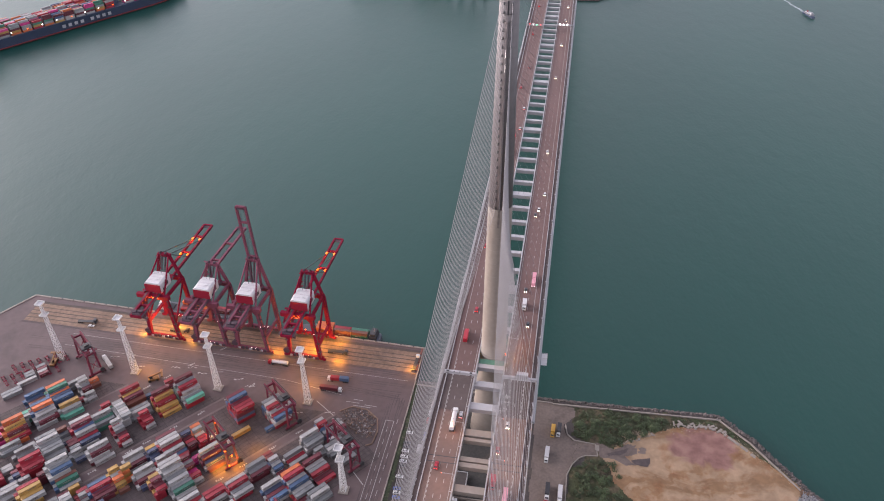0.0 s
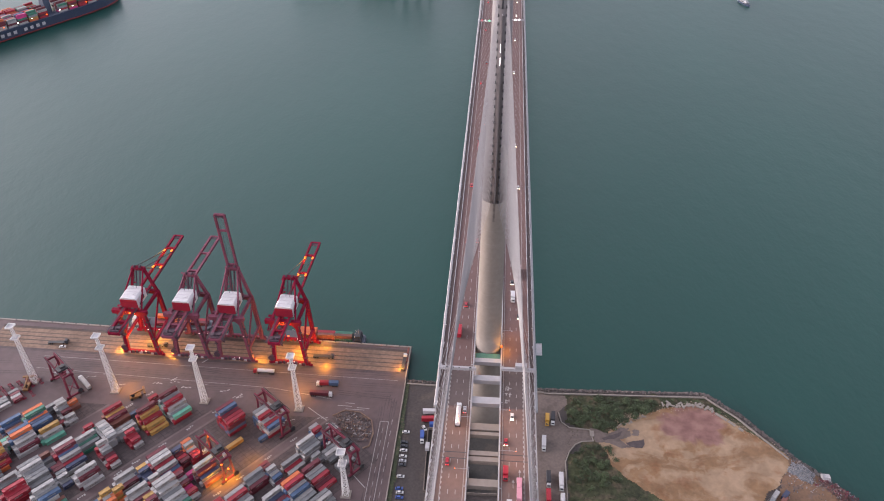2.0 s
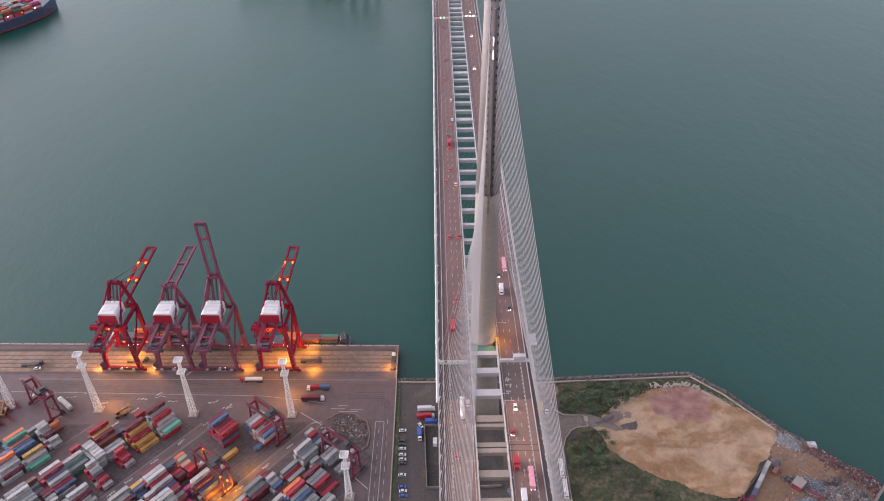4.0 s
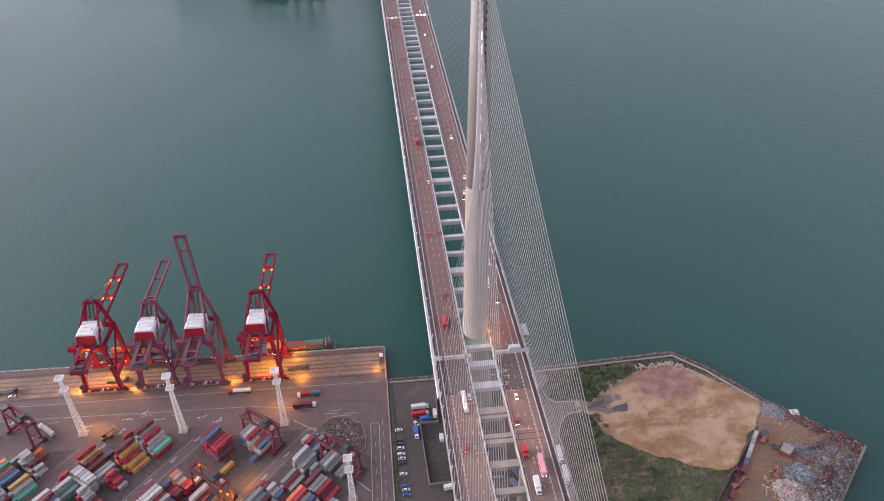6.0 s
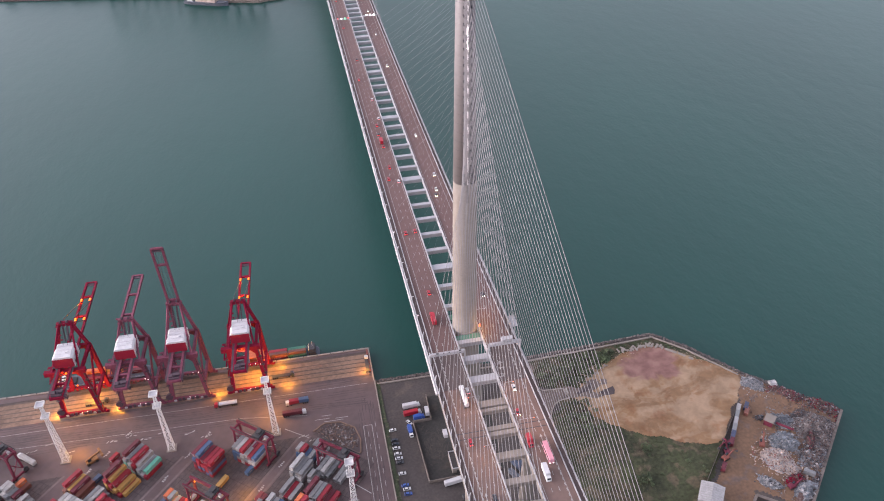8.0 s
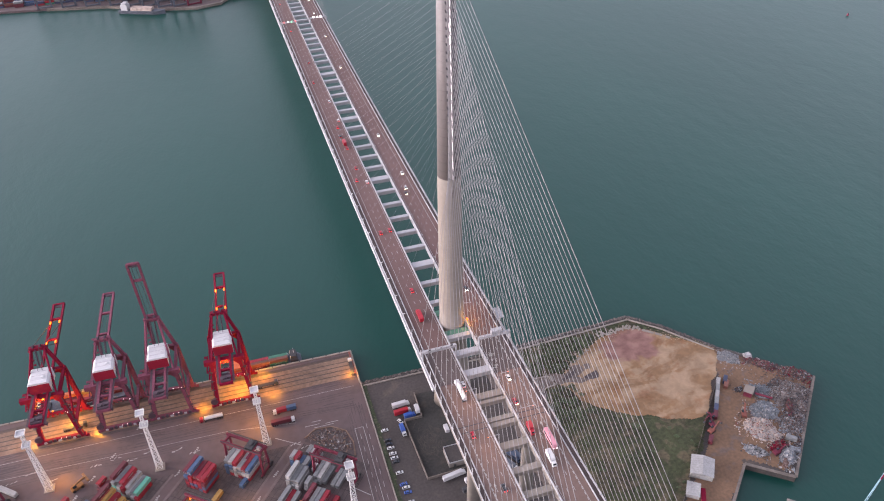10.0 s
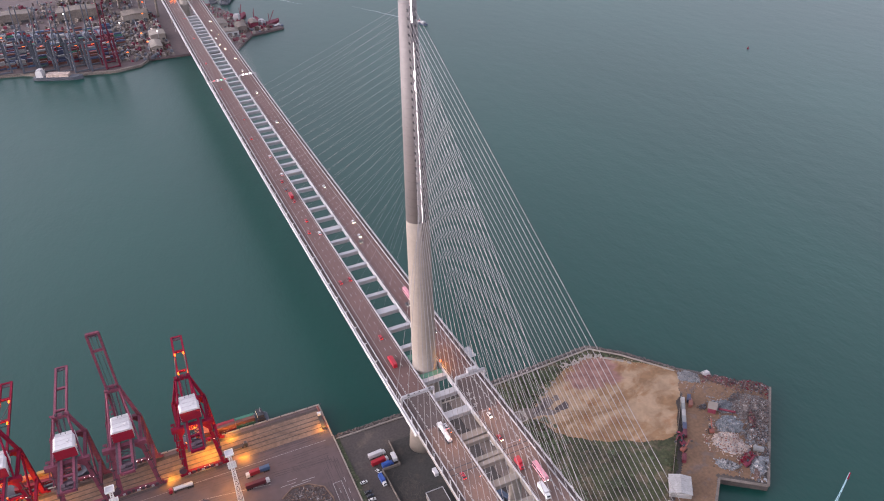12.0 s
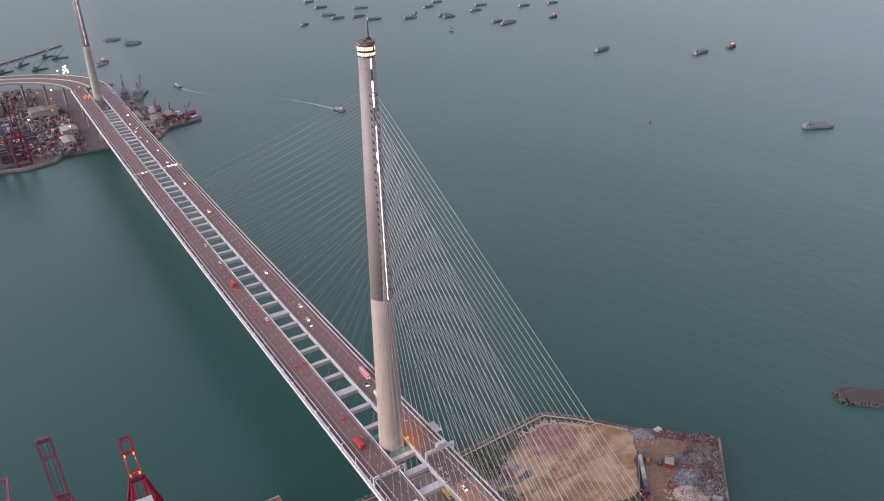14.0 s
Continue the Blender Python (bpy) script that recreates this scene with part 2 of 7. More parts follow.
# ---- geometry helpers ----
class Geo:
    """Vertices and faces gathered into one mesh."""

    def __init__(self):
        self.v, self.f = [], []

    def add(self, verts, faces):
        k = len(self.v)
        self.v += [tuple(p) for p in verts]
        self.f += [tuple(i + k for i in f) for f in faces]
        return self

    def box(self, c, s, rz=0.0, taper=1.0):
        x, y, z = (d / 2 for d in s)
        ca, sa = math.cos(rz), math.sin(rz)
        out = []
        for dz, k in ((-z, 1.0), (z, taper)):
            for dx, dy in ((-x, -y), (x, -y), (x, y), (-x, y)):
                out.append((c[0] + ca * dx * k - sa * dy * k, c[1] + sa * dx * k + ca * dy * k, c[2] + dz))
        return self.add(out, [(3, 2, 1, 0), (4, 5, 6, 7), (0, 1, 5, 4), (1, 2, 6, 5), (2, 3, 7, 6), (3, 0, 4, 7)])

    def beam(self, p, q, w, h=None):
        p, q, h = Vector(p), Vector(q), h or w
        d = (q - p).normalized()
        side = d.cross(Vector((0, 0, 1)))
        side = side.normalized() if side.length > 1e-3 else Vector((1, 0, 0))
        up = side.cross(d)
        out = [e + side * (a * w / 2) + up * (b * h / 2) for e in (p, q) for a, b in ((-1, -1), (1, -1), (1, 1), (-1, 1))]
        return self.add(out, [(0, 1, 2, 3), (7, 6, 5, 4), (0, 4, 5, 1), (1, 5, 6, 2), (2, 6, 7, 3), (3, 7, 4, 0)])

    def tube(self, p, q, r0, r1=None, n=8, cap=True, flat=1.0):
        p, q, r1 = Vector(p), Vector(q), r0 if r1 is None else r1
        d = (q - p).normalized()
        side = d.cross(Vector((0, 0, 1)))
        side = side.normalized() if side.length > 1e-3 else Vector((1, 0, 0))
        up = side.cross(d)
        out = [e + (side * math.cos(a) + up * (math.sin(a) * flat)) * r for e, r in ((p, r0), (q, r1)) for a in (2 * math.pi * i / n for i in range(n))]
        faces = [(i, n + i, n + (i + 1) % n, (i + 1) % n) for i in range(n)]
        if cap:
            faces += [tuple(range(n)), tuple(reversed(range(n, 2 * n)))]
        return self.add(out, faces)

    def rings(self, levels, n=32, cap=True):
        """Stacked ellipses (x, y, z, rx, ry)."""
        out = [(x + rx * math.cos(2 * math.pi * i / n), y + ry * math.sin(2 * math.pi * i / n), z) for x, y, z, rx, ry in levels for i in range(n)]
        faces = [(k * n + i, k * n + (i + 1) % n, (k + 1) * n + (i + 1) % n, (k + 1) * n + i) for k in range(len(levels) - 1) for i in range(n)]
        if cap:
            faces += [tuple(reversed(range(n))), tuple(range((len(levels) - 1) * n, len(levels) * n))]
        return self.add(out, faces)

    def prism(self, poly, z0, z1):
        n = len(poly)
        out = [(x, y, z0) for x, y in poly] + [(x, y, z1) for x, y in poly]
        return self.add(out, [tuple(reversed(range(n))), tuple(range(n, 2 * n))] + [(i, (i + 1) % n, n + (i + 1) % n, n + i) for i in range(n)])

    def sweep(self, sections):
        """Closed outlines of equal length, joined one to the next."""
        n = len(sections[0])
        out = [p for s in sections for p in s]
        faces = [(k * n + i, k * n + (i + 1) % n, (k + 1) * n + (i + 1) % n, (k + 1) * n + i) for k in range(len(sections) - 1) for i in range(n)]
        return self.add(out, faces + [tuple(reversed(range(n))), tuple(range((len(sections) - 1) * n, len(sections) * n))])

    def stroke(self, p, q, w, z):
        """A painted line on the ground, a few millimetres thick."""
        return self.beam((*p, z), (*q, z), w, 0.02)

    def mesh(self, name):
        me = bpy.data.meshes.new(name)
        me.from_pydata(self.v, [], self.f)
        bm = bmesh.new()
        bm.from_mesh(me)
        bmesh.ops.recalc_face_normals(bm, faces=bm.faces)
        bm.to_mesh(me)
        bm.free()
        return me


def put(ob, material, parent=None, label="", category="", group="", kind="", smooth=False):
    if material is not None and not ob.data.materials:
        ob.data.materials.append(material)
    if smooth:
        ob.data.polygons.foreach_set("use_smooth", [True] * len(ob.data.polygons))
    if parent is not None:
        ob.parent = parent
    return tagged(ob, label, category, group, kind)


def part(name, geo, material, parent, label="", smooth=False):
    """One mesh under a thing or under a part."""
    return put(new(name, geo.mesh(name) if isinstance(geo, Geo) else geo), material, parent, label, smooth=smooth)


def thing(name, geo, material, label, category, group="", kind="", smooth=False):
    """One top-level mesh."""
    return put(new(name, geo.mesh(name) if isinstance(geo, Geo) else geo), material, None, label, category, group, kind, smooth)


def empty(name, label, category, group="", at=(0, 0, 0)):
    ob = new(name)
    ob.location = at
    return tagged(ob, label, category, group)


def inside(x, y, poly):
    hit, n = False, len(poly)
    for i in range(n):
        (x0, y0), (x1, y1) = poly[i], poly[i - 1]
        if (y0 > y) != (y1 > y) and x < (x1 - x0) * (y - y0) / (y1 - y0) + x0:
            hit = not hit
    return hit


def along(points, step):
    """Points every step metres along a polyline, with its direction."""
    out, left = [], 0.0
    for (x0, y0), (x1, y1) in zip(points, points[1:]):
        d = math.hypot(x1 - x0, y1 - y0)
        s = left
        while s < d:
            out.append((x0 + (x1 - x0) * s / d, y0 + (y1 - y0) * s / d, (x1 - x0) / d, (y1 - y0) / d))
            s += step
        left = s - d
    return out


# ---- sea and land ----
G = 5.0  # level of the quays over the sea


def sand_material():
    """Bare yellow sand with ochre streaks and one reddish spread of earth."""
    m = surf("bare_sand", (0.205, 0.136, 0.080), 0.95, vary=0.16, coarse=0.03, fine=0.4, bump=0.05, second=(0.175, 0.096, 0.048), second_at=0.57)
    n, l = m.node_tree.nodes, m.node_tree.links
    p = n["Principled BSDF"]
    old = p.inputs["Base Color"].links[0].from_socket
    where = n.new("ShaderNodeNewGeometry").outputs["Position"]
    lay = n.new("ShaderNodeMapping")
    lay.inputs["Rotation"].default_value = (0, 0, 0.12)
    lay.inputs["Scale"].default_value = (0.022, 0.036, 1)
    l.new(where, lay.inputs["Vector"])
    drag = n.new("ShaderNodeTexNoise")
    drag.inputs["Scale"].default_value, drag.inputs["Detail"].default_value, drag.inputs["Distortion"].default_value = 1.0, 11, 1.8
    l.new(lay.outputs[0], drag.inputs["Vector"])
    tone = n.new("ShaderNodeValToRGB")
    tone.color_ramp.elements[0].position, tone.color_ramp.elements[0].color = 0.42, (0.84, 0.72, 0.60, 1)
    tone.color_ramp.elements[1].position, tone.color_ramp.elements[1].color = 0.54, (1.14, 1.15, 1.22, 1)
    l.new(drag.outputs["Fac"], tone.inputs["Fac"])
    worn = n.new("ShaderNodeMix")
    worn.data_type, worn.blend_type = "RGBA", "MULTIPLY"
    worn.inputs["Factor"].default_value = 1.0
    l.new(old, worn.inputs["A"])
    l.new(tone.outputs["Color"], worn.inputs["B"])
    old = worn.outputs["Result"]
    grit = n.new("ShaderNodeTexNoise")
    grit.inputs["Scale"].default_value, grit.inputs["Detail"].default_value, grit.inputs["Distortion"].default_value = 0.12, 13, 0.6
    l.new(where, grit.inputs["Vector"])
    fleck = n.new("ShaderNodeValToRGB")
    fleck.color_ramp.elements[0].position, fleck.color_ramp.elements[0].color = 0.38, (0.88, 0.87, 0.86, 1)
    fleck.color_ramp.elements[1].position, fleck.color_ramp.elements[1].color = 0.64, (1.10, 1.11, 1.13, 1)
    l.new(grit.outputs["Fac"], fleck.inputs["Fac"])
    flecked = n.new("ShaderNodeMix")
    flecked.data_type, flecked.blend_type = "RGBA", "MULTIPLY"
    flecked.inputs["Factor"].default_value = 1.0
    l.new(old, flecked.inputs["A"])
    l.new(fleck.outputs["Color"], flecked.inputs["B"])
    old = flecked.outputs["Result"]
    off = n.new("ShaderNodeTexNoise")
    off.inputs["Scale"].default_value, off.inputs["Detail"].default_value, off.inputs["Distortion"].default_value = 0.055, 10, 0.8
    l.new(where, off.inputs["Vector"])
    mapping = n.new("ShaderNodeMapping")
    mapping.vector_type = "TEXTURE"
    mapping.inputs["Location"].default_value = (130, 5, 5)
    mapping.inputs["Scale"].default_value = (24, 15, 50)
    mapping.inputs["Rotation"].default_value = (0, 0, 0.1)
    l.new(where, mapping.inputs["Vector"])
    size = n.new("ShaderNodeVectorMath")
    size.operation = "LENGTH"
    l.new(mapping.outputs[0], size.inputs[0])
    ragged = n.new("ShaderNodeMath")
    ragged.operation = "MULTIPLY_ADD"
    ragged.inputs[1].default_value, ragged.inputs[2].default_value = 2.6, -0.8
    l.new(off.outputs["Fac"], ragged.inputs[0])
    add = n.new("ShaderNodeMath")
    l.new(size.outputs["Value"], add.inputs[0])
    l.new(ragged.outputs[0], add.inputs[1])
    mask = n.new("ShaderNodeMapRange")
    mask.inputs["From Min"].default_value, mask.inputs["From Max"].default_value = 1.22, 1.52
    mask.inputs["To Min"].default_value, mask.inputs["To Max"].default_value = 0.95, 0.0
    l.new(add.outputs[0], mask.inputs["Value"])
    mix = n.new("ShaderNodeMix")
    mix.data_type = "RGBA"
    l.new(mask.outputs["Result"], mix.inputs["Factor"])
    l.new(old, mix.inputs["A"])
    blot = n.new("ShaderNodeTexNoise")
    blot.inputs["Scale"].default_value, blot.inputs["Detail"].default_value = 0.16, 8
    l.new(where, blot.inputs["Vector"])
    earth = n.new("ShaderNodeValToRGB")
    earth.color_ramp.elements[0].position, earth.color_ramp.elements[0].color = 0.36, (0.128, 0.058, 0.052, 1)
    earth.color_ramp.elements[1].position, earth.color_ramp.elements[1].color = 0.66, (0.205, 0.112, 0.092, 1)
    l.new(blot.outputs["Fac"], earth.inputs["Fac"])
    l.new(earth.outputs["Color"], mix.inputs["B"])
    l.new(mix.outputs["Result"], p.inputs["Base Color"])
    return m


M["sand"] = sand_material()

sea = Geo()
sea.add([(-4500, -2500, 0), (4500, -2500, 0), (4500, 5200, 0), (-4500, 5200, 0)], [(0, 1, 2, 3)])
thing("water", sea, M["water"], "calm teal-green harbour water with fine ripples", "water", kind="structure")

TERMINAL = [(-51, 64.5), (-200, 67.5), (-351.5, 70.8), (-366, 45), (-620, -430), (-51, -430)]
thing("ground_terminal", Geo().prism(TERMINAL, -6, G), M["asphalt"], "worn brownish asphalt of the container terminal", "ground", kind="structure")
SHORE = [(-51, 32), (39, 31), (92, 33.2), (142.5, 35.5), (161, 18), (184, -12), (229, -55)]
EAST = SHORE + [(168, -118), (146, -101), (40, -204), (40, -430), (-51, -430)]
thing("ground_east", Geo().prism(EAST, -6, G - 0.5), M["asphalt_lot"], "dark asphalt and bare ground under the bridge", "ground", kind="structure")


def sheet(name, poly, material, label, z, cell=1.4, rough=0.12, edge=1.5):
    """A patch of ground with an uneven border and a slightly lumpy surface."""
    g, index = Geo(), {}
    xs, ys = [p[0] for p in poly], [p[1] for p in poly]
    for i in range(int(min(xs) / cell) - 1, int(max(xs) / cell) + 2):
        for j in range(int(min(ys) / cell) - 1, int(max(ys) / cell) + 2):
            x, y = i * cell, j * cell
            wob = noise.noise_vector((x * 0.09, y * 0.09, z)) * edge * 1.6
            if not inside(x + cell / 2 + wob.x, y + cell / 2 + wob.y, poly):
                continue
            quad = []
            for a, b in ((i, j), (i + 1, j), (i + 1, j + 1), (i, j + 1)):
                if (a, b) not in index:
                    index[a, b] = len(g.v)
                    jx = noise.noise_vector((a * 1.7, b * 1.7, 3.1)) * cell * 0.3
                    g.v.append((a * cell + jx.x, b * cell + jx.y, z + rough * (1 + noise.noise((a * cell * 0.12, b * cell * 0.12, z)) + 0.5 * noise.noise((a * cell * 0.5, b * cell * 0.5, z)))))
                quad.append(index[a, b])
            g.f.append(tuple(quad))
    return thing(name, g, material, label, "ground", kind="structure", smooth=True)


E0 = G - 0.5
sheet("ground_grass", [(52, 29), (140, 33), (158, 17), (182, -12), (172, -30), (128, -84), (108, -102), (40, -175), (40, -100), (50, -60), (52, -22), (60, -18), (60, 0), (52, 5)], M["grass"], "rough patchy grass and weeds", E0 + 0.03, rough=0.08)
sheet("ground_sand", [(78, 1), (95, 12), (104, 17), (120, 22), (136, 26.5), (153, 15), (183, -13), (172, -32), (158, -47), (146, -62), (136, -63), (114, -52), (93, -43), (78, -28), (72, -10)], M["sand"], "bare yellow sand lot with a reddish spread of earth", E0 + 0.28, rough=0.18, cell=0.8)
sheet("ground_scrapyard", [(182, -13), (186, -15), (227, -55), (168, -115), (147, -98), (122, -123), (98, -147), (80, -130), (126, -90), (168, -42)], M["yard_dirt"], "rutted brown dirt of the scrap yard", E0 + 0.06, rough=0.06)
sheet("ground_track", [(28, 30), (53, 27), (54, 20), (47, 12), (48, 6), (53, 0), (66, 0), (68, -9), (60, -10), (53, -18), (50, -26), (50, -70), (46, -130), (30, -130), (30, -20)], M["track"], "dusty grey paved track beside the bridge", E0 + 0.14, cell=0.8, rough=0.02, edge=0.2)
sheet("ground_dust", [(67, -1), (76, -2), (86, 2), (97, 2), (95, -3), (84, -6), (92, -12), (84, -13), (76, -10), (68, -9)], M["track"], "pale dusty wheel tracks over the sand", E0 + 0.5, cell=0.5, rough=0.03, edge=2.6)
sheet("ground_slurry", [(73, -6), (80, -3), (86, -1), (85, -3), (80, -7), (75, -8)], M["slot"], "dark slurry spread on the sand", E0 + 0.60, rough=0.08, cell=0.4, edge=2.2)
sheet("ground_slurry", [(88, -8), (93, -6.5), (99, -5), (99, -8), (98, -12), (91, -11)], M["slot"], "dark slurry spread on the sand", E0 + 0.60, rough=0.08, cell=0.4, edge=2.6)

# quay apron: ochre strips between the crane rails
apron = new("apron")
tagged(apron, "quay apron with ochre dirt strips and crane rails", "pavement", kind="structure")
part("apron_slab", Geo().prism([(-344, 43.6), (-53, 40.1), (-53, 61.0), (-344, 64.5)], G - 0.3, G + 0.006), M["apron_base"], apron, "dark brown apron paving")
for y0, y1 in ((41.2, 44.8), (45.6, 48.6), (49.5, 52.4), (53.3, 56.2), (57.0, 60.4)):
    g = Geo()
    x = -344.0
    while x < -55:
        w = min(random.uniform(14, 32), -53.5 - x)
        g.box((x + w / 2, (y0 + y1) / 2 + (x + 200) * -0.012, G + 0.012), (w, y1 - y0 + random.uniform(-0.25, 0.15), 0.024), rz=-0.012)
        x += w + 0.01
    part("dirt_strip", g, M["dirt"], apron)
for y in (40.2, 62.3):
    g = Geo()
    for dy in (-0.5, 0.5):
        g.beam((-345, y + dy + 1.75, G + 0.03), (-52, y + dy - 1.75, G + 0.03), 0.14, 0.12)
    part("crane_rail", g, M["dark"], apron, "dark steel crane rail")
g = Geo()
for (x0, y0), (x1, y1) in zip(TERMINAL[:3], TERMINAL[1:4]):
    g.beam((x0, y0 - 0.5, G + 0.2), (x1, y1 - 0.5, G + 0.2), 1.1, 0.45)
g.beam((-51.4, 64, G + 0.25), (-51.4, 33, G + 0.25), 0.9, 0.5)
part("quay_coping", g, M["concrete"], apron, "pale concrete quay coping")
for x, y, dx, dy in along([(-54, 65.3), (-200, 68.2), (-345, 71.2)], 9.0):
    part("fender", Geo().box((x, y, G - 1.5), (1.6, 0.9, 2.6)), M["black"], apron)
    part("bollard", Geo().tube((x + 4, y - 1.6, G + 0.4), (x + 4, y - 1.6, G + 1.0), 0.3, 0.42, 8), M["dark"], apron)
g = Geo()
for i, (x, y) in enumerate(((-52.6, 60), (-52.6, 52), (-52.6, 44))):
    g.box((x, y, G + 0.5), (1.2, 5.5, 0.9))
part("barrier", g, M["orange"], apron, "orange and white end barrier")

marks = Geo()
marks.stroke((-300, 24.5), (-136, 18.5), 0.22, G + 0.02)
marks.stroke((-136, 18.5), (-96, 12.0), 0.22, G + 0.02)
marks.stroke((-300, 35.8), (-56, 31.5), 0.22, G + 0.02)
for x in (-62.6, -57.4):
    marks.stroke((x, -4), (x - 0.8, -95), 0.3, G + 0.02)
marks.stroke((-62.6, -4), (-57.4, -4), 0.3, G + 0.02)
for k in range(9):
    marks.stroke((-60.2, -9 - 10 * k), (-60.3, -13 - 10 * k), 0.25, G + 0.02)
    marks.stroke((-55.2, -2 - 9 * k), (-55.3, -6 - 9 * k), 0.25, G + 0.02)
for x, y, w in ((-87, 7, 9), (-80, 4.5, 12), (-84, 9.5, 6), (-75, 6, 8)):
    marks.stroke((x - w / 2, y), (x + w / 2, y - 0.2), 0.35, G + 0.02)
marks.stroke((-110, 4), (-96, -6), 0.5, G + 0.02)
marks.stroke((-72, -46), (-64, -54), 0.5, G + 0.02)
for x0, y0 in ((-205, 18), (-196, 14), (-186, 17), (-170, 13), (-216, 16), (-160, 8), (-252, 22), (-262, 18), (-240, 13), (-128, -3), (-122, -8), (-102, -5), (-96, -9)):
    for k in range(3):
        a = random.uniform(-0.2, 0.9)
        marks.stroke((x0 + k * 2.2, y0 + k * 0.4), (x0 + k * 2.2 + 1.9 * math.cos(a), y0 + k * 0.4 + 1.9 * math.sin(a)), random.uniform(0.3, 0.9), G + 0.02)
tracks = Geo()
random.seed(19)
for k in range(60):
    x, y, l = random.uniform(-330, -75), random.uniform(14, 39), random.uniform(14, 60)
    a = random.gauss(-0.02, 0.05)
    x1 = min(x + l, -58)
    y += (x + 200) * -0.012
    for d in (0, 1.9):
        tracks.stroke((x, y + d), (x1, y + d + (x1 - x) * a), random.uniform(0.25, 0.6), G - 0.004 + 0.0002 * k)
for k in range(60):
    x, y, l = random.uniform(-64, -54), random.uniform(-120, 20), random.uniform(8, 30)
    for d in (0, 1.9):
        tracks.stroke((x + d - 1.5, y), (x + d - 1.5 + random.uniform(-0.6, 0.6), y - l), random.uniform(0.2, 0.5), G + 0.0085 + 0.0002 * k)
thing("pavement_tyre_mark", tracks, M["tyre"], "faint dark tyre tracks on the terminal asphalt", "tyre mark", kind="structure")
thing("pavement_marking", marks, M["line"], "worn white painted lane lines on the terminal asphalt", "road marking", kind="structure")

# edge wall between the terminal and the car park, with a strip of weeds
wall = Geo()
wall.box((-51.0, -180, G - 0.2), (0.7, 425, 2.0))
thing("wall_terminal_edge", wall, M["concrete"], "low concrete wall along the terminal edge", "wall", kind="structure")
sheet("ground_weeds", [(-50.4, 30), (-48.2, 30), (-47.6, -20), (-47.8, -140), (-50.4, -140)], M["weeds"], "strip of dark weeds below the terminal wall", E0 + 0.1, cell=0.8, rough=0.35, edge=0.5)

# rock armour along the shore
rocks = Geo()
ICO = [(0, 0, -1), (0.72, -0.53, -0.45), (-0.28, -0.85, -0.45), (-0.89, 0, -0.45), (-0.28, 0.85, -0.45), (0.72, 0.53, -0.45), (0.28, -0.85, 0.45), (-0.72, -0.53, 0.45), (-0.72, 0.53, 0.45), (0.28, 0.85, 0.45), (0.89, 0, 0.45), (0, 0, 1)]
ICO_F = [(0, 1, 2), (1, 0, 5), (0, 2, 3), (0, 3, 4), (0, 4, 5), (1, 5, 10), (2, 1, 6), (3, 2, 7), (4, 3, 8), (5, 4, 9), (1, 10, 6), (2, 6, 7), (3, 7, 8), (4, 8, 9), (5, 9, 10), (6, 10, 11), (7, 6, 11), (8, 7, 11), (9, 8, 11), (10, 9, 11)]


def rock(g, x, y, z, r):
    k = [r * random.uniform(0.65, 1.25) for _ in range(3)]
    a = random.uniform(0, 6.28)
    ca, sa = math.cos(a), math.sin(a)
    g.add([(x + (px * k[0] * ca - py * k[1] * sa) * (q := random.uniform(0.8, 1.15)), y + (px * k[0] * sa + py * k[1] * ca) * q, z + pz * k[2] * 0.8) for px, py, pz in ICO], ICO_F)


for x, y, dx, dy in along([(-50, 32), (39, 31), (92, 33.2), (142.5, 35.5), (161, 18), (184, -12), (200, -27)], 0.9):
    for k in range(3):
        s = random.uniform(-1.0, 4.8)
        rock(rocks, x - dy * s + random.uniform(-0.5, 0.5), y + dx * s, E0 + 0.3 - max(s, 0) * 0.85 + random.uniform(-0.3, 0.3), random.uniform(0.5, 1.15))
thing("rock_armour", rocks, M["rock"], "heaped grey armour rocks along the shoreline", "rocks", kind="stuff")
g = Geo()
for (x0, y0), (x1, y1) in zip(SHORE[1:5], SHORE[2:6]):
    d = math.hypot(x1 - x0, y1 - y0)
    nx, ny = (y1 - y0) / d * 3.2, -(x1 - x0) / d * 3.2
    g.beam((x0 + nx, y0 + ny, E0 + 0.5), (x1 + nx, y1 + ny, E0 + 0.5), 0.8, 1.0)
g.beam((-50, 29.6, E0 + 0.4), (39, 28.6, E0 + 0.4), 0.8, 0.8)
thing("sea_wall", g, M["concrete"], "low pale concrete sea wall behind the rocks", "wall", kind="structure")
g = Geo()
for p, q in (((229, -55), (168, -118)), ((168, -118), (146, -101)), ((146, -101), (40, -204))):
    g.beam((*p, E0 + 0.2), (*q, E0 + 0.2), 1.6, 0.6)
thing("quay_edge", g, M["concrete_dark"], "stained concrete edge of the scrap quay", "quay", kind="structure")


# ---- the bridge ----
FAR = 862.0  # the far tower stands this far along the axis
STEEL_END = -49.75


def deck_z(y):
    """Road level along the axis."""
    return 69.64 - 3.31e-5 * (509.0**2 - (y - 509.0) ** 2)


def reach(s):
    """Distance along the main span of a point at the nominal distance s."""
    return s - 3.2e-5 * s * s - 3.4e-8 * s**3 if s > 0 else s


bridge = empty("cable_stayed_bridge", "long cable-stayed road bridge with twin reddish decks and round towers", "bridge")


def run(profile, y0, y1, sx, step=18.0):
    """A closed outline (|x|, height over the road) carried along the axis on one side."""
    n = max(2, int(abs(y1 - y0) / step) + 1)
    g = Geo()
    g.sweep([[(sx * x, y, deck_z(y) + h) for x, h in profile] for y in (y0 + (y1 - y0) * i / (n - 1) for i in range(n))])
    return g


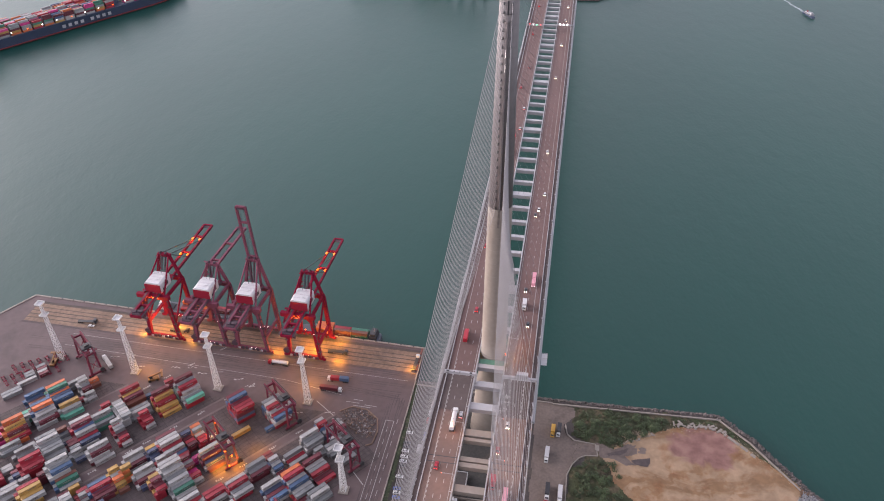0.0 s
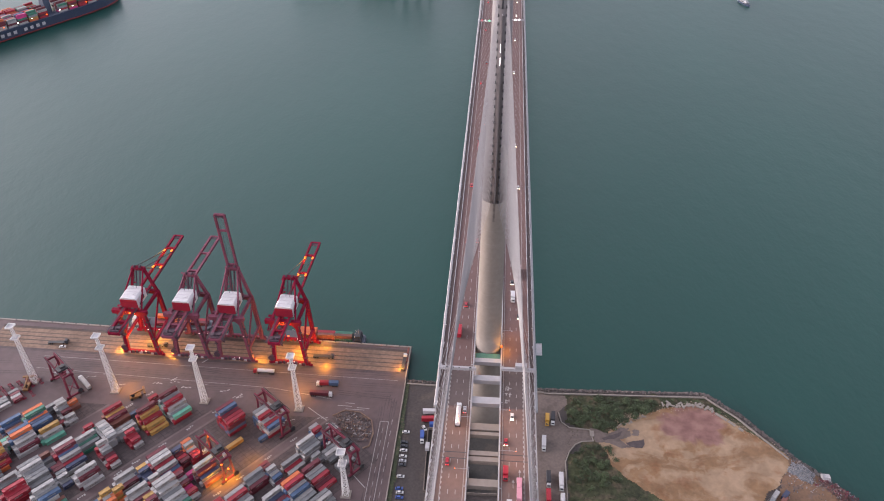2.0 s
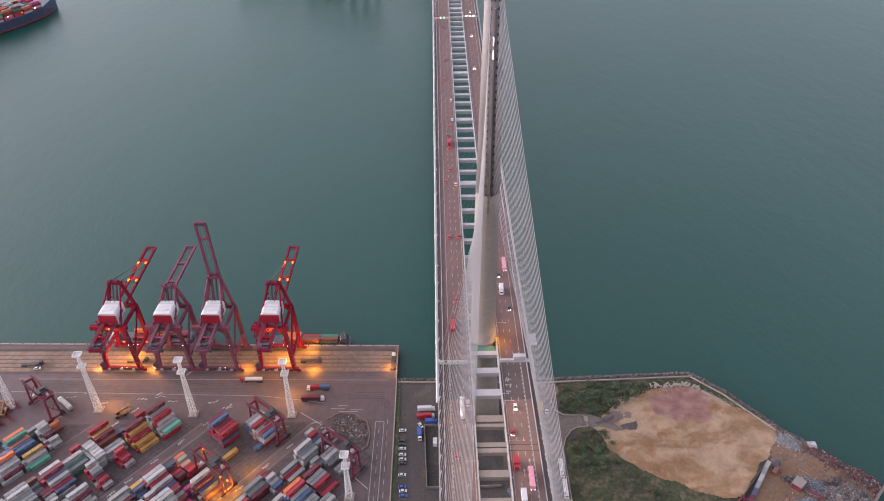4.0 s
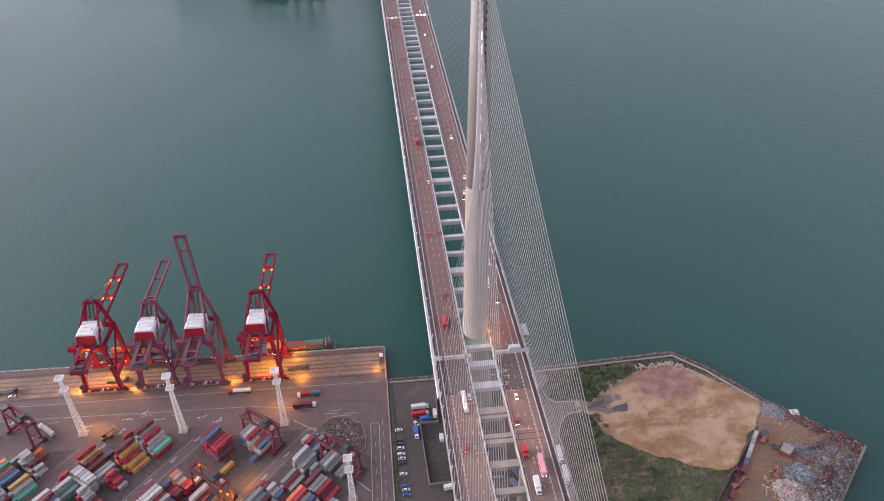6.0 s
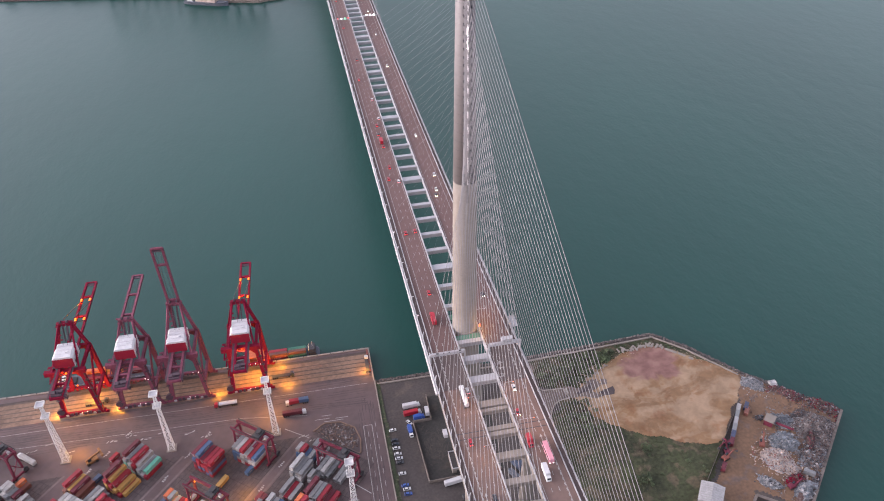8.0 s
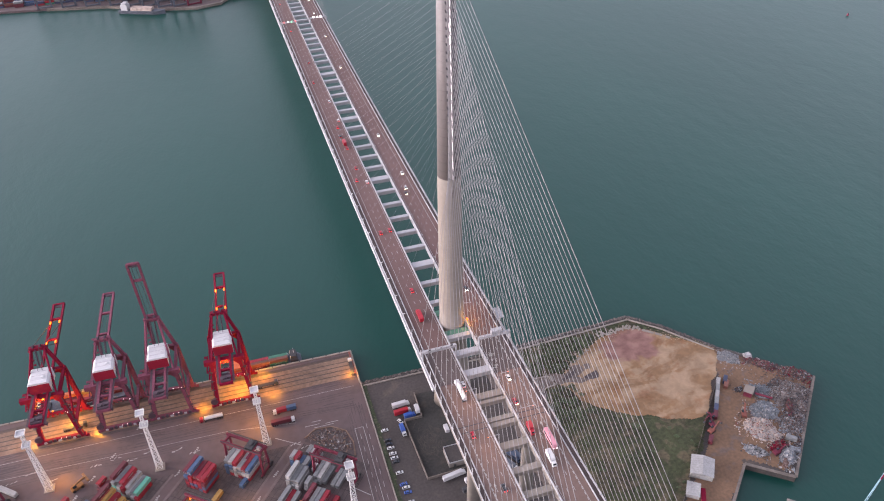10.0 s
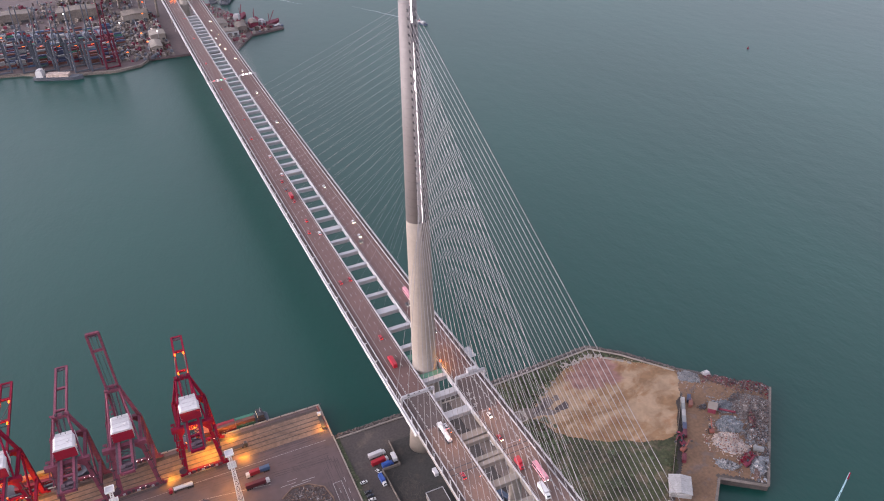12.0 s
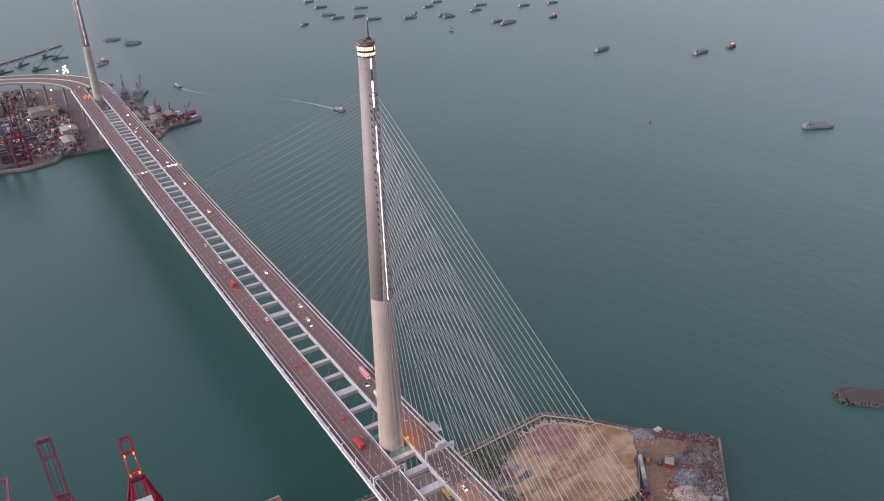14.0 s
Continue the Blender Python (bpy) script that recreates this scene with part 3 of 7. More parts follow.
def strip(x0, x1, h0, h1):
    return [(x0, h0), (x1, h0), (x1, h1), (x0, h1)]


DASH = {}


def dash(x, y, name, length, width=0.24):
    """One short painted line on the road."""
    if (name, width) not in DASH:
        DASH[name, width] = Geo().box((0, 0, 0), (width, length, 0.02)).mesh(name)
    ob = part(name, DASH[name, width], M["line"], bridge)
    ob.location = (x, y, deck_z(y) + 0.055)
    return ob


for sx in (-1, 1):
    girder = part("deck_girder", run([(7.15, -0.05), (25.9, -0.05), (26.65, -1.3), (23.0, -3.9), (10.5, -3.9), (7.15, -2.6)], STEEL_END, FAR + 60, sx), M["white_steel"], bridge, "pale grey steel box girder")
    part("deck_girder", run([(7.15, -0.05), (25.9, -0.05), (25.9, -1.0), (20.0, -3.6), (10.5, -3.6), (7.15, -3.0)], -430, STEEL_END - 0.05, sx), M["concrete"], bridge, "concrete box girder")
    part("road_surface", run(strip(8.0, 22.6, -0.04, 0.03), STEEL_END, FAR + 60, sx), M["asphalt_red"], bridge, "reddish brown asphalt")
    part("road_surface", run(strip(8.0, 22.6, -0.04, 0.03), -430, STEEL_END - 0.05, sx), M["asphalt_brown"], bridge, "worn pale brown asphalt")
    part("road_surface", run(strip(8.05, 22.5, 0.03, 0.04), -49.0, -21.0, sx, 7), M["asphalt_dark"], bridge, "darker asphalt patch")
    part("service_strip", run(strip(23.1, 25.2, -0.04, 0.05), -430, FAR + 60, sx), M["asphalt_dark"], bridge)
    for x, h, w in ((7.55, 0.95, 0.5), (22.85, 0.85, 0.35), (25.5, 0.7, 0.3)):
        part("parapet", run(strip(x - w / 2, x + w / 2, -0.04, h), -430, FAR + 60, sx), M["grey_steel"], bridge)
    part("guard_rail", run(strip(25.45, 25.6, 1.15, 1.3), -430, FAR + 60, sx), M["white_steel"], bridge)
    part("edge_fairing", run([(25.9, -0.02), (26.65, -1.25), (26.95, -1.4), (26.5, 0.12), (25.9, 0.12)], STEEL_END, FAR + 60, sx), M["white_steel"], bridge, "white edge fairing")
    # painted lines
    for x in (8.9, 19.6):
        part("edge_line", run(strip(x - 0.12, x + 0.12, 0.03, 0.05), -430, FAR + 60, sx), M["line"], bridge)
    for x in (12.3, 15.8):
        y = -222.0
        while y < FAR + 50:
            dash(sx * x, y + 1.6, "lane_dash", 3.2)
            y += 9.0
    # lamp and anchor posts along the outer edge
    y = -300.0
    while y < 600:
        z = deck_z(y)
        g = Geo().box((sx * 25.3, y, z + 0.9), (0.5, 0.9, 1.8)).beam((sx * 25.3, y, z + 1.6), (sx * 24.6, y + (1.4 if y < 0 else -1.4), z + 3.0), 0.35)
        part("anchor_guide", g, M["grey_steel"], bridge)
        y += 9.6 if y < -50 else 18.0
    y = -290.0
    while y < 620:
        z = deck_z(y)
        part("edge_lamp", Geo().tube((sx * 7.5, y, z), (sx * 7.5, y, z + 2.2), 0.1, 0.08, 6).box((sx * 8.0, y, z + 2.2), (1.2, 0.3, 0.16)), M["white_steel"], bridge)
        y += 27.0


def girder_y(k):
    """Where the k-th cross beam lies."""
    return reach(100 + 19.6 * k - 0.0745 * k * k if k < 26 else 100 + 19.6 * 26 - 0.0745 * 676 + 15.6 * (k - 26))


for k in range(-4, 45):
    y = girder_y(k)
    z = deck_z(y)
    w = 5.4 if k % 6 == 4 else 3.0
    g = Geo().sweep([[(x, y - w / 2, z - 0.5), (x, y + w / 2, z - 0.5), (x, y + w / 2 - 0.35, z - 3.6), (x, y - w / 2 + 0.35, z - 3.6)] for x in (-7.2, 0, 7.2)])
    part("cross_beam", g, M["white_steel"], bridge, "white steel cross beam")
for y, w in ((-13.0, 3.0), (-27.0, 4.0), (-43.5, 4.6)):
    z = deck_z(y)
    g = Geo().sweep([[(x, y - w / 2, z - 0.5), (x, y + w / 2, z - 0.5), (x, y + w / 2 - 0.35, z - 3.6), (x, y - w / 2 + 0.35, z - 3.6)] for x in (-7.2, 0, 7.2)])
    part("cross_beam", g, M["white_steel"], bridge, "white steel cross beam")
for y, w in ((-62.0, 4.2), (-66.5, 2.0), (-79.0, 2.6), (-82.6, 2.6), (-96.5, 4.0), (-112, 3.4), (-126, 3.4), (-140, 3.4), (-154, 4.4), (-170, 3.4), (-186, 3.4), (-205, 3.4), (-222, 4.4), (-240, 3.4), (-260, 3.4), (-289, 6)):
    z = deck_z(y)
    part("cross_beam", Geo().box((0, y, z - 1.6), (14.4, w, 2.6)), M["concrete_warm"], bridge, "concrete cross beam")
# expansion joint
for y in (-79.5, -83.2):
    for sx in (-1, 1):
        part("expansion_joint", Geo().box((sx * 15.4, y, deck_z(y) + 0.045), (14.4, 0.45, 0.03)), M["dark"], bridge)
# painted signs and arrows on the road
random.seed(5)
for y0 in (-35.5, -40, -44.6):
    z = deck_z(y0) + 0.06
    g = Geo()
    for k in range(7):
        x = 9.6 + random.uniform(0, 2.4)
        y = y0 + random.uniform(-1.6, 1.6)
        if k % 2:
            g.box((x + 0.6, y, z), (random.uniform(1.2, 2.2), 0.35, 0.02))
        else:
            g.box((x + 0.6, y, z), (0.35, random.uniform(1.4, 3.0), 0.02))
    part("road_sign_bars", g, M["line"], bridge)
for x, y in ((17.3, -92), (14.2, -98), (-17.5, -120), (10.6, -140)):
    z = deck_z(y) + 0.06
    g = Geo().box((x, y, z), (0.3, 4.5, 0.02))
    g.add([(x - 0.7, y + 2.2, z + 0.01), (x + 0.7, y + 2.2, z + 0.01), (x, y + 4.0, z + 0.01)], [(0, 1, 2)])
    part("road_arrow", g, M["line"], bridge)
for sx in (-1, 1):
    y = -176.0
    while y < -8:
        dash(sx * 19.2, y, "merge_dash", 1.5, 0.35)
        y += 3.0


def tower(y0, concrete_top, top, detailed):
    """One tower leg of the bridge with its skin, lantern and anchors."""
    z0 = deck_z(y0)
    levels = [(0, y0, 2, 12.5, 9.2), (0, y0, 20, 11.0, 8.6), (0, y0, 45, 9.0, 7.9), (0, y0, z0 - 3, 7.2, 7.1), (0, y0, z0 + 2, 7.05, 7.0)]
    n = 10
    for i in range(n + 1):
        z = z0 + 2 + (concrete_top - z0 - 2) * i / n
        r = 7.0 + (6.0 - 7.0) * i / n
        levels.append((0, y0, z, r, r))
    slim = 1.0 if detailed else 0.82
    levels = [(x, y, z, rx * slim, ry * slim) for x, y, z, rx, ry in levels]
    shaft = part("tower_shaft", Geo().rings(levels, 40), M["concrete_warm"], bridge, "warm grey round concrete tower shaft", smooth=True)
    for i in range(1, 12):
        z = z0 + (concrete_top - z0) * i / 12
        r = (7.0 + (6.0 - 7.0) * i / 12) * slim
        part("pour_joint", Geo().rings([(0, y0, z - 0.06, r + 0.015, r + 0.015), (0, y0, z + 0.06, r + 0.015, r + 0.015)], 40, cap=False), M["concrete"], shaft)
    body = 292.0 if detailed else top - 6
    skin = part("tower_skin", Geo().rings([(0, y0, concrete_top, 5.95 * slim, 5.95 * slim), (0, y0, body, 3.8 * slim, 3.8 * slim)], 40), M["steel_skin"], bridge, "stainless steel tower skin", smooth=True)

    def radius(z):
        return (5.95 + (3.8 - 5.95) * (z - concrete_top) / (body - concrete_top)) * slim

    for i in range(1, 26):
        z = concrete_top + (body - concrete_top) * i / 26
        r = radius(z) + 0.015
        part("skin_joint", Geo().rings([(0, y0, z - 0.05, r, r), (0, y0, z + 0.05, r, r)], 40, cap=False), M["skin_seam"], skin)
    # light strip up the back of the tower: some panels lit on the face, and an added rib whose flank carries lamps
    if detailed:
        for a, b, lit in ((287.0, 291.4, 1), (281.9, 286.5, 0), (276.6, 281.5, 1), (273, 276, 1), (269.6, 272.6, 1), (263.2, 269, 0), (244.6, 248.2, 1), (238.6, 242.2, 1)):
            part("light_panel", Geo().beam((0, y0 - radius(a) - 0.06, a), (0, y0 - radius(b) - 0.06, b), 0.6, 0.12), M["lamp_white"] if lit else M["dark"], skin, "lit white panel" if lit else "unlit dark panel")
        za, zb = concrete_top + 0.8, 261.0
        # rib and flange are added to hide the lamp strip from head-on
        rib = part("light_rib", Geo().beam((0.2, y0 - radius(za) - 0.7, za), (0.2, y0 - radius(zb) - 0.7, zb), 0.3, 1.5), M["steel_skin"], skin, "added grey steel rib screening a lamp strip from the front")
        part("rib_flange", Geo().beam((0.12, y0 - radius(za) - 1.5, za), (0.12, y0 - radius(zb) - 1.5, zb), 0.5, 0.1), M["steel_skin"], rib)
        k = za
        while k < zb - 3:
            top_k = min(k + 10.2, zb)
            part("lamp_strip", Geo().beam((0.03, y0 - radius(k) - 0.8, k), (0.03, y0 - radius(top_k) - 0.8, top_k), 0.05, 1.2), M["lamp_strip"], rib, "lit white lamp strip")
            k = top_k + 0.5
    else:
        for a in range(12):
            za = concrete_top + 3 + a * 11
            part("light_panel", Geo().beam((0, y0 - radius(za) - 0.06, za), (0, y0 - radius(za + 9) - 0.06, za + 9), 0.7, 0.2), M["lamp_strip"], skin, "lit white panel")
    lantern = part("lantern", Geo().rings([(0, y0, body, 3.9, 3.9), (0, y0, top, 3.9, 3.9)], 40), M["glass"], bridge, "round glazed lantern with lit windows", smooth=True)
    for row, z in enumerate((body + 1.2, body + 3.6)):
        for i in range(24):
            a = 2 * math.pi * i / 24
            c = (3.93 * math.cos(a), y0 + 3.93 * math.sin(a), z)
            if (i * 7 + row * 3) % 11 != 0:
                part("window_pane", Geo().box(c, (0.08, 0.72, 1.5 if row else 1.3), rz=a), M["lamp_window"], lantern)
    part("lantern_rim", Geo().rings([(0, y0, top - 0.7, 4.1, 4.1), (0, y0, top + 0.5, 4.1, 4.1)], 40), M["scrap_rust"], lantern)
    part("lantern_rim", Geo().rings([(0, y0, body - 0.2, 4.0, 4.0), (0, y0, body + 0.1, 4.0, 4.0)], 40), M["skin_seam"], lantern)
    part("roof_plant", Geo().box((1.8, y0 + 1.2, top + 1.0), (2.2, 1.6, 1.2)).box((-1.2, y0 - 1.0, top + 0.8), (1.4, 1.4, 0.7)), M["dark"], lantern)
    part("mast", Geo().tube((1.9, y0 + 1.0, top + 0.4), (1.9, y0 + 1.0, top + 9.0), 0.45, 0.16, 8), M["dark"], lantern)
    part("beacon", Geo().rings([(1.9, y0 + 1.0, top + 9.0, 0.25, 0.25), (1.9, y0 + 1.0, top + 9.5, 0.25, 0.25)], 10), M["lamp_tail"], lantern, "red beacon")
    return shaft, skin, radius


T_TOP = 168.4
shaft, skin, radius_near = tower(0.0, T_TOP, 298.0, True)
shaft_far, skin_far, radius_far = tower(FAR, 139.0, 268.0, False)
# slot below the light strip on the concrete
part("cable_slot", Geo().beam((0, -6.08, 158), (0, -6.0, T_TOP), 1.0, 0.2), M["concrete_dark"], shaft)
part("tower_platform", Geo().box((0, -9.2, deck_z(0) - 0.7), (13.8, 4.2, 0.3)), M["green"], bridge, "green painted platform")
part("tower_platform", Geo().box((0, 9.2, deck_z(0) - 0.7), (13.8, 4.2, 0.3)), M["green"], bridge, "green painted platform")
part("tower_collar", Geo().rings([(0, 0, deck_z(0) - 1.2, 7.4, 7.35), (0, 0, deck_z(0) + 0.3, 7.4, 7.35)], 40), M["concrete"], shaft)


def stay(p, q, r, parent):
    """A stay cable with a slight sag."""
    p, q = Vector(p), Vector(q)
    g, n = Geo(), 4
    pts = [p.lerp(q, i / n) - Vector((0, 0, 0.0045 * (q - p).length * 4 * (i / n) * (1 - i / n) * 0.5)) for i in range(n + 1)]
    side = (q - p).cross(Vector((0, 0, 1))).normalized()
    up = side.cross((q - p).normalized())
    g.sweep([[c + (side * math.cos(k * math.pi / 3) + up * math.sin(k * math.pi / 3)) * r for k in range(6)] for c in pts])
    part("stay_cable", g, M["cable"], parent)


def fan(y0, ends, radius, low, high, sign, r, dots):
    """The cables of both sides from one face of a tower to the deck edges."""
    n = len(ends)
    for i, y in enumerate(ends):
        z = low + (high - low) * (i / (n - 1)) ** 0.92
        rr = radius(z)
        for sx in (-1, 1):
            a = (sx * 1.7, y0 + sign * rr * 0.97, z)
            stay(a, (sx * 25.2, y, deck_z(y) + 1.4), r, bridge)
            if dots:
                part("cable_anchor", Geo().tube((sx * 1.7, y0 + sign * (rr - 0.6), z + 0.5), (sx * 1.75, y0 + sign * (rr + 0.5), z - 0.3), 0.38, 0.34, 8), M["dark"], skin)


BACK = [-19.0, -34.0, -49.0] + [-49.0 - 9.6 * k for k in range(1, 26)]
fan(0.0, BACK, radius_near, T_TOP + 0.8, 275.0, -1, 0.116, True)
fan(0.0, [reach(22 + 16.5 * k) for k in range(28)], radius_near, T_TOP + 0.8, 275.0, 1, 0.036, False)
fan(FAR, [FAR - 22 - 13.6 * k for k in range(28)], radius_far, 140.0, 248.0, -1, 0.045, False)
fan(FAR, [FAR + 22 + 9.6 * k for k in range(0, 28, 2)], radius_far, 140.0, 248.0, 1, 0.045, False)


def gantry(y, x0, x1, sign, lit=False):
    z = deck_z(y)
    g = Geo().box(((x0 + x1) / 2, y, z + 6.4), (abs(x1 - x0), 1.3, 1.0))
    ob = part("sign_gantry", g, M["white_steel"], bridge, "white steel sign gantry")
    part("gantry_leg", Geo().box((x0, y, z + 3.2), (0.8, 0.9, 6.4)), M["white_steel"], ob)
    part("gantry_leg", Geo().box((x1, y, z + 3.2), (0.8, 0.9, 6.4)), M["white_steel"], ob)
    part("catwalk", Geo().box(((x0 + x1) / 2, y - 1.1, z + 6.1), (abs(x1 - x0) * 0.96, 0.9, 0.12)), M["grey_steel"], ob)
    part("hand_rail", Geo().box(((x0 + x1) / 2, y - 1.5, z + 7.1), (abs(x1 - x0) * 0.96, 0.08, 0.9)), M["grey_steel"], ob)
    for sx, sw, sh, col in sign:
        part("sign_panel", Geo().box((sx, y - 1.0, z + 7.0), (sw, 0.9, sh)), col, ob)
    return ob


gantry(-27.0, -25.3, -6.2, ((-21.5, 1.3, 1.6, M["dark"]), (-9.0, 1.3, 1.6, M["dark"]), (-18, 0.6, 0.8, M["dark"]), (-15, 0.6, 0.8, M["dark"])))
right = gantry(-26.0, 7.6, 25.6, ((10.6, 1.5, 1.4, M["white_steel"]),))
part("sign_panel", Geo().box((18.0, -25.2, deck_z(-25) + 7.6), (6.2, 2.4, 3.0)), M["grey_steel"], right, "pale back of a large sign")
gantry(521.5, -25.3, -7.2, ((-22, 1.6, 1.2, M["lamp_tail"]), (-18, 1.6, 1.2, M["lamp_white"]), (-14, 1.6, 1.2, M["lamp_green"]), (-10, 1.6, 1.2, M["lamp_tail"])))
gantry(526.2, 7.2, 25.3, ((11, 2.2, 1.3, M["lamp_white"]), (15, 2.2, 1.3, M["lamp_white"]), (19, 2.2, 1.3, M["lamp_white"])))
# maintenance platform hung outside the deck edge beside the tower
for sx in (1,):
    z = deck_z(0)
    pl = part("maintenance_platform", Geo().box((sx * 28.6, -2, z - 0.6), (3.4, 9.0, 0.25)), M["grey_steel"], bridge)
    for y in (-6, -2, 2):
        part("platform_rail", Geo().beam((sx * 27.0, y, z + 0.4), (sx * 30.2, y, z + 0.4), 0.15).beam((sx * 30.2, y, z - 0.6), (sx * 30.2, y, z + 0.6), 0.15), M["grey_steel"], pl)
# back-span piers with broad heads
for y in (-82, -152, -222, -289):
    for sx in (-1, 1):
        z = deck_z(y) - 3.6
        part("pier", Geo().rings([(sx * 15, y, 3, 4.0, 2.6), (sx * 15, y, z - 9, 3.6, 2.4), (sx * 15, y, z, 6.0, 2.8)], 20), M["concrete"], bridge, "concrete pier", smooth=True)
    part("stair_tower", Geo().box((-27.6, y + 6, deck_z(y) - 1.6), (2.0, 4.0, 2.0)), M["grey_steel"], bridge)
# approach viaduct behind the far tower, curving to the left
g = Geo()
secs = []
for i in range(15):
    a = i / 14 * 1.15
    cx, cy = -300 + 300 * math.cos(a), FAR + 60 + 300 * math.sin(a)
    nx, ny, z = math.cos(a), math.sin(a), deck_z(FAR + 60) + 0.1 - i * 2.1
    secs.append([(cx + nx * o, cy + ny * o, z + h) for o, h in ((-25, 0), (25, 0), (25, -3), (-25, -3))])
g.sweep(secs)
part("approach_viaduct", g, M["asphalt_dark"], bridge, "curving concrete approach viaduct")
for o in (-24.6, -0.8, 0.8, 24.6):
    side = [[(p[0][0] + (p[1][0] - p[0][0]) * k, p[0][1] + (p[1][1] - p[0][1]) * k, p[0][2] + h) for k, h in (((o + 25.3) / 50, 0), ((o + 24.7) / 50, 0), ((o + 24.7) / 50, 1.2), ((o + 25.3) / 50, 1.2))] for p in secs]
    part("parapet", Geo().sweep(side), M["concrete"], bridge)
for i in range(1, 14, 2):
    a = i / 14 * 1.15
    cx, cy = -300 + 300 * math.cos(a), FAR + 60 + 300 * math.sin(a)
    part("pier", Geo().tube((cx, cy, 0), (cx, cy, deck_z(FAR) - 6 - i * 2.1), 1.9, 1.9, 12), M["concrete_dark"], bridge)


# ---- quay cranes ----
def quay_crane(x, paint, boom, lit):
    """A ship-to-shore crane across the quay at x. boom: "flat", "high" or "up"."""
    ob = empty("quay_crane", "red steel quay crane, white machinery house, " + {"flat": "boom lowered and lamps lit", "high": "boom level over the water", "up": "boom raised upright"}[boom], "crane", "quay cranes", (x, 0, G))
    c = M[paint]
    yl, ys, zg = 40.0 - (x + 150) * 0.012, 62.2 - (x + 150) * 0.012, 38.0
    z_apex = {"flat": 57.0, "high": 54.0, "up": 62.0}[boom]

    def add(name, g, material=c, parent=ob, label=""):
        return part(name, g, material, parent, label)

    for sx in (-1, 1):
        add("land_leg", Geo().beam((sx * 11.0, yl, 2.2), (sx * 8.2, yl, zg), 2.2, 2.4))
        add("sea_leg", Geo().beam((sx * 11.0, ys, 2.2), (sx * 9.0, ys, zg), 2.2, 2.4).beam((sx * 9.0, ys, zg), (sx * 3.6, ys, z_apex), 1.7))
        add("side_sill", Geo().beam((sx * 10.7, yl, 13), (sx * 10.7, ys, 13), 1.6, 1.9))
        add("side_brace", Geo().tube((sx * 10.2, yl, 14), (sx * 9.2, ys, zg - 2), 0.68, 0.68, 8))
        add("top_side_beam", Geo().beam((sx * 8.5, yl, zg), (sx * 8.8, ys, zg), 1.6, 2.1))
        add("back_strut", Geo().tube((sx * 7.6, yl, zg + 1), (sx * 3.6, ys - 1, z_apex), 0.6, 0.6, 8))
        for y in (yl, ys):
            foot = add("bogie", Geo().box((sx * 11.0, y, 1.5), (2.4, 1.5, 1.2)).box((sx * 11 - 2.6, y, 0.7), (2.2, 1.0, 0.9)).box((sx * 11 + 2.6, y, 0.7), (2.2, 1.0, 0.9)).beam((sx * 11 - 4, y, 1.5), (sx * 11 + 4, y, 1.5), 0.8, 0.6))
            for k in (-3.6, -1.6, 1.6, 3.6):
                add("wheel", Geo().tube((sx * 11 + k, y - 0.3, 0.45), (sx * 11 + k, y + 0.3, 0.45), 0.42, 0.42, 10), M["dark"], foot)
        add("haunch", Geo().beam((sx * 8.9, yl, zg - 6), (sx * 4.6, yl, zg - 0.6), 1.5, 1.3))
        add("haunch", Geo().beam((sx * 9.4, ys, zg - 6), (sx * 5.2, ys, zg - 0.6), 1.3, 1.1))
        add("leg_ladder", Geo().beam((sx * 12.0, yl - 1.0, 3), (sx * 9.4, yl - 1.0, zg - 1), 0.5, 0.35), M["crane_deck"])
        for k in range(4):
            add("leg_platform", Geo().box((sx * (11.6 - 0.55 * k), yl - 1.1, 8.5 + 7.4 * k), (2.2, 1.5, 0.18)).box((sx * (11.6 - 0.55 * k), yl - 1.8, 9.4 + 7.4 * k), (2.2, 0.07, 0.07)), M["crane_deck"])
    for k in range(8):
        add("sill_gear", Geo().box((-9.5 + k * 2.7, yl - 1.1, 2.2 + 0.3 * (k % 3)), (1.5 + 0.4 * (k % 2), 0.9, 1.2 + 0.5 * (k % 3))), M["crane_deck"] if k % 3 else M["grey_steel"])
        add("sill_gear", Geo().box((-9.5 + k * 2.7, ys - 1.1, 2.2), (1.2, 0.9, 1.4)), M["crane_deck"])
    add("cable_reel", Geo().tube((-12.6, yl - 1.2, 5.4), (-12.6, yl + 0.2, 5.4), 2.2, 2.2, 18), M["crane_deck"])
    add("sill_beam", Geo().beam((-13.5, yl, 2.4), (13.5, yl, 2.4), 1.9, 1.7))
    add("sill_beam", Geo().beam((-13.5, ys, 2.4), (13.5, ys, 2.4), 1.9, 1.7))
    add("portal_beam", Geo().beam((-12.5, yl, zg), (11.0, yl, zg), 2.7, 3.0))
    add("portal_beam", Geo().beam((-10.0, ys, zg), (10.0, ys, zg), 2.2, 2.7))
    add("apex_beam", Geo().beam((-4.6, ys, z_apex), (4.6, ys, z_apex), 2.3, 2.2).box((0, ys - 0.5, z_apex + 1.2), (6.0, 2.6, 0.9)), label="dark red apex beam with sheaves")
    # girder over the yard and boom over the water
    for sx in (-1, 1):
        add("girder", Geo().beam((sx * 3.2, 17, zg + 1.8), (sx * 3.2, ys + 1, zg + 1.8), 1.35, 2.1))
    for sx in (-1, 1):
        add("walkway", Geo().box((sx * 4.5, 39, zg + 2.5), (1.1, 44, 0.12)), M["crane_deck"])
        add("hand_rail", Geo().box((sx * 5.0, 39, zg + 3.5), (0.06, 44, 0.06)).box((sx * 5.0, 39, zg + 3.0), (0.05, 44, 0.05)), M["crane_deck"])
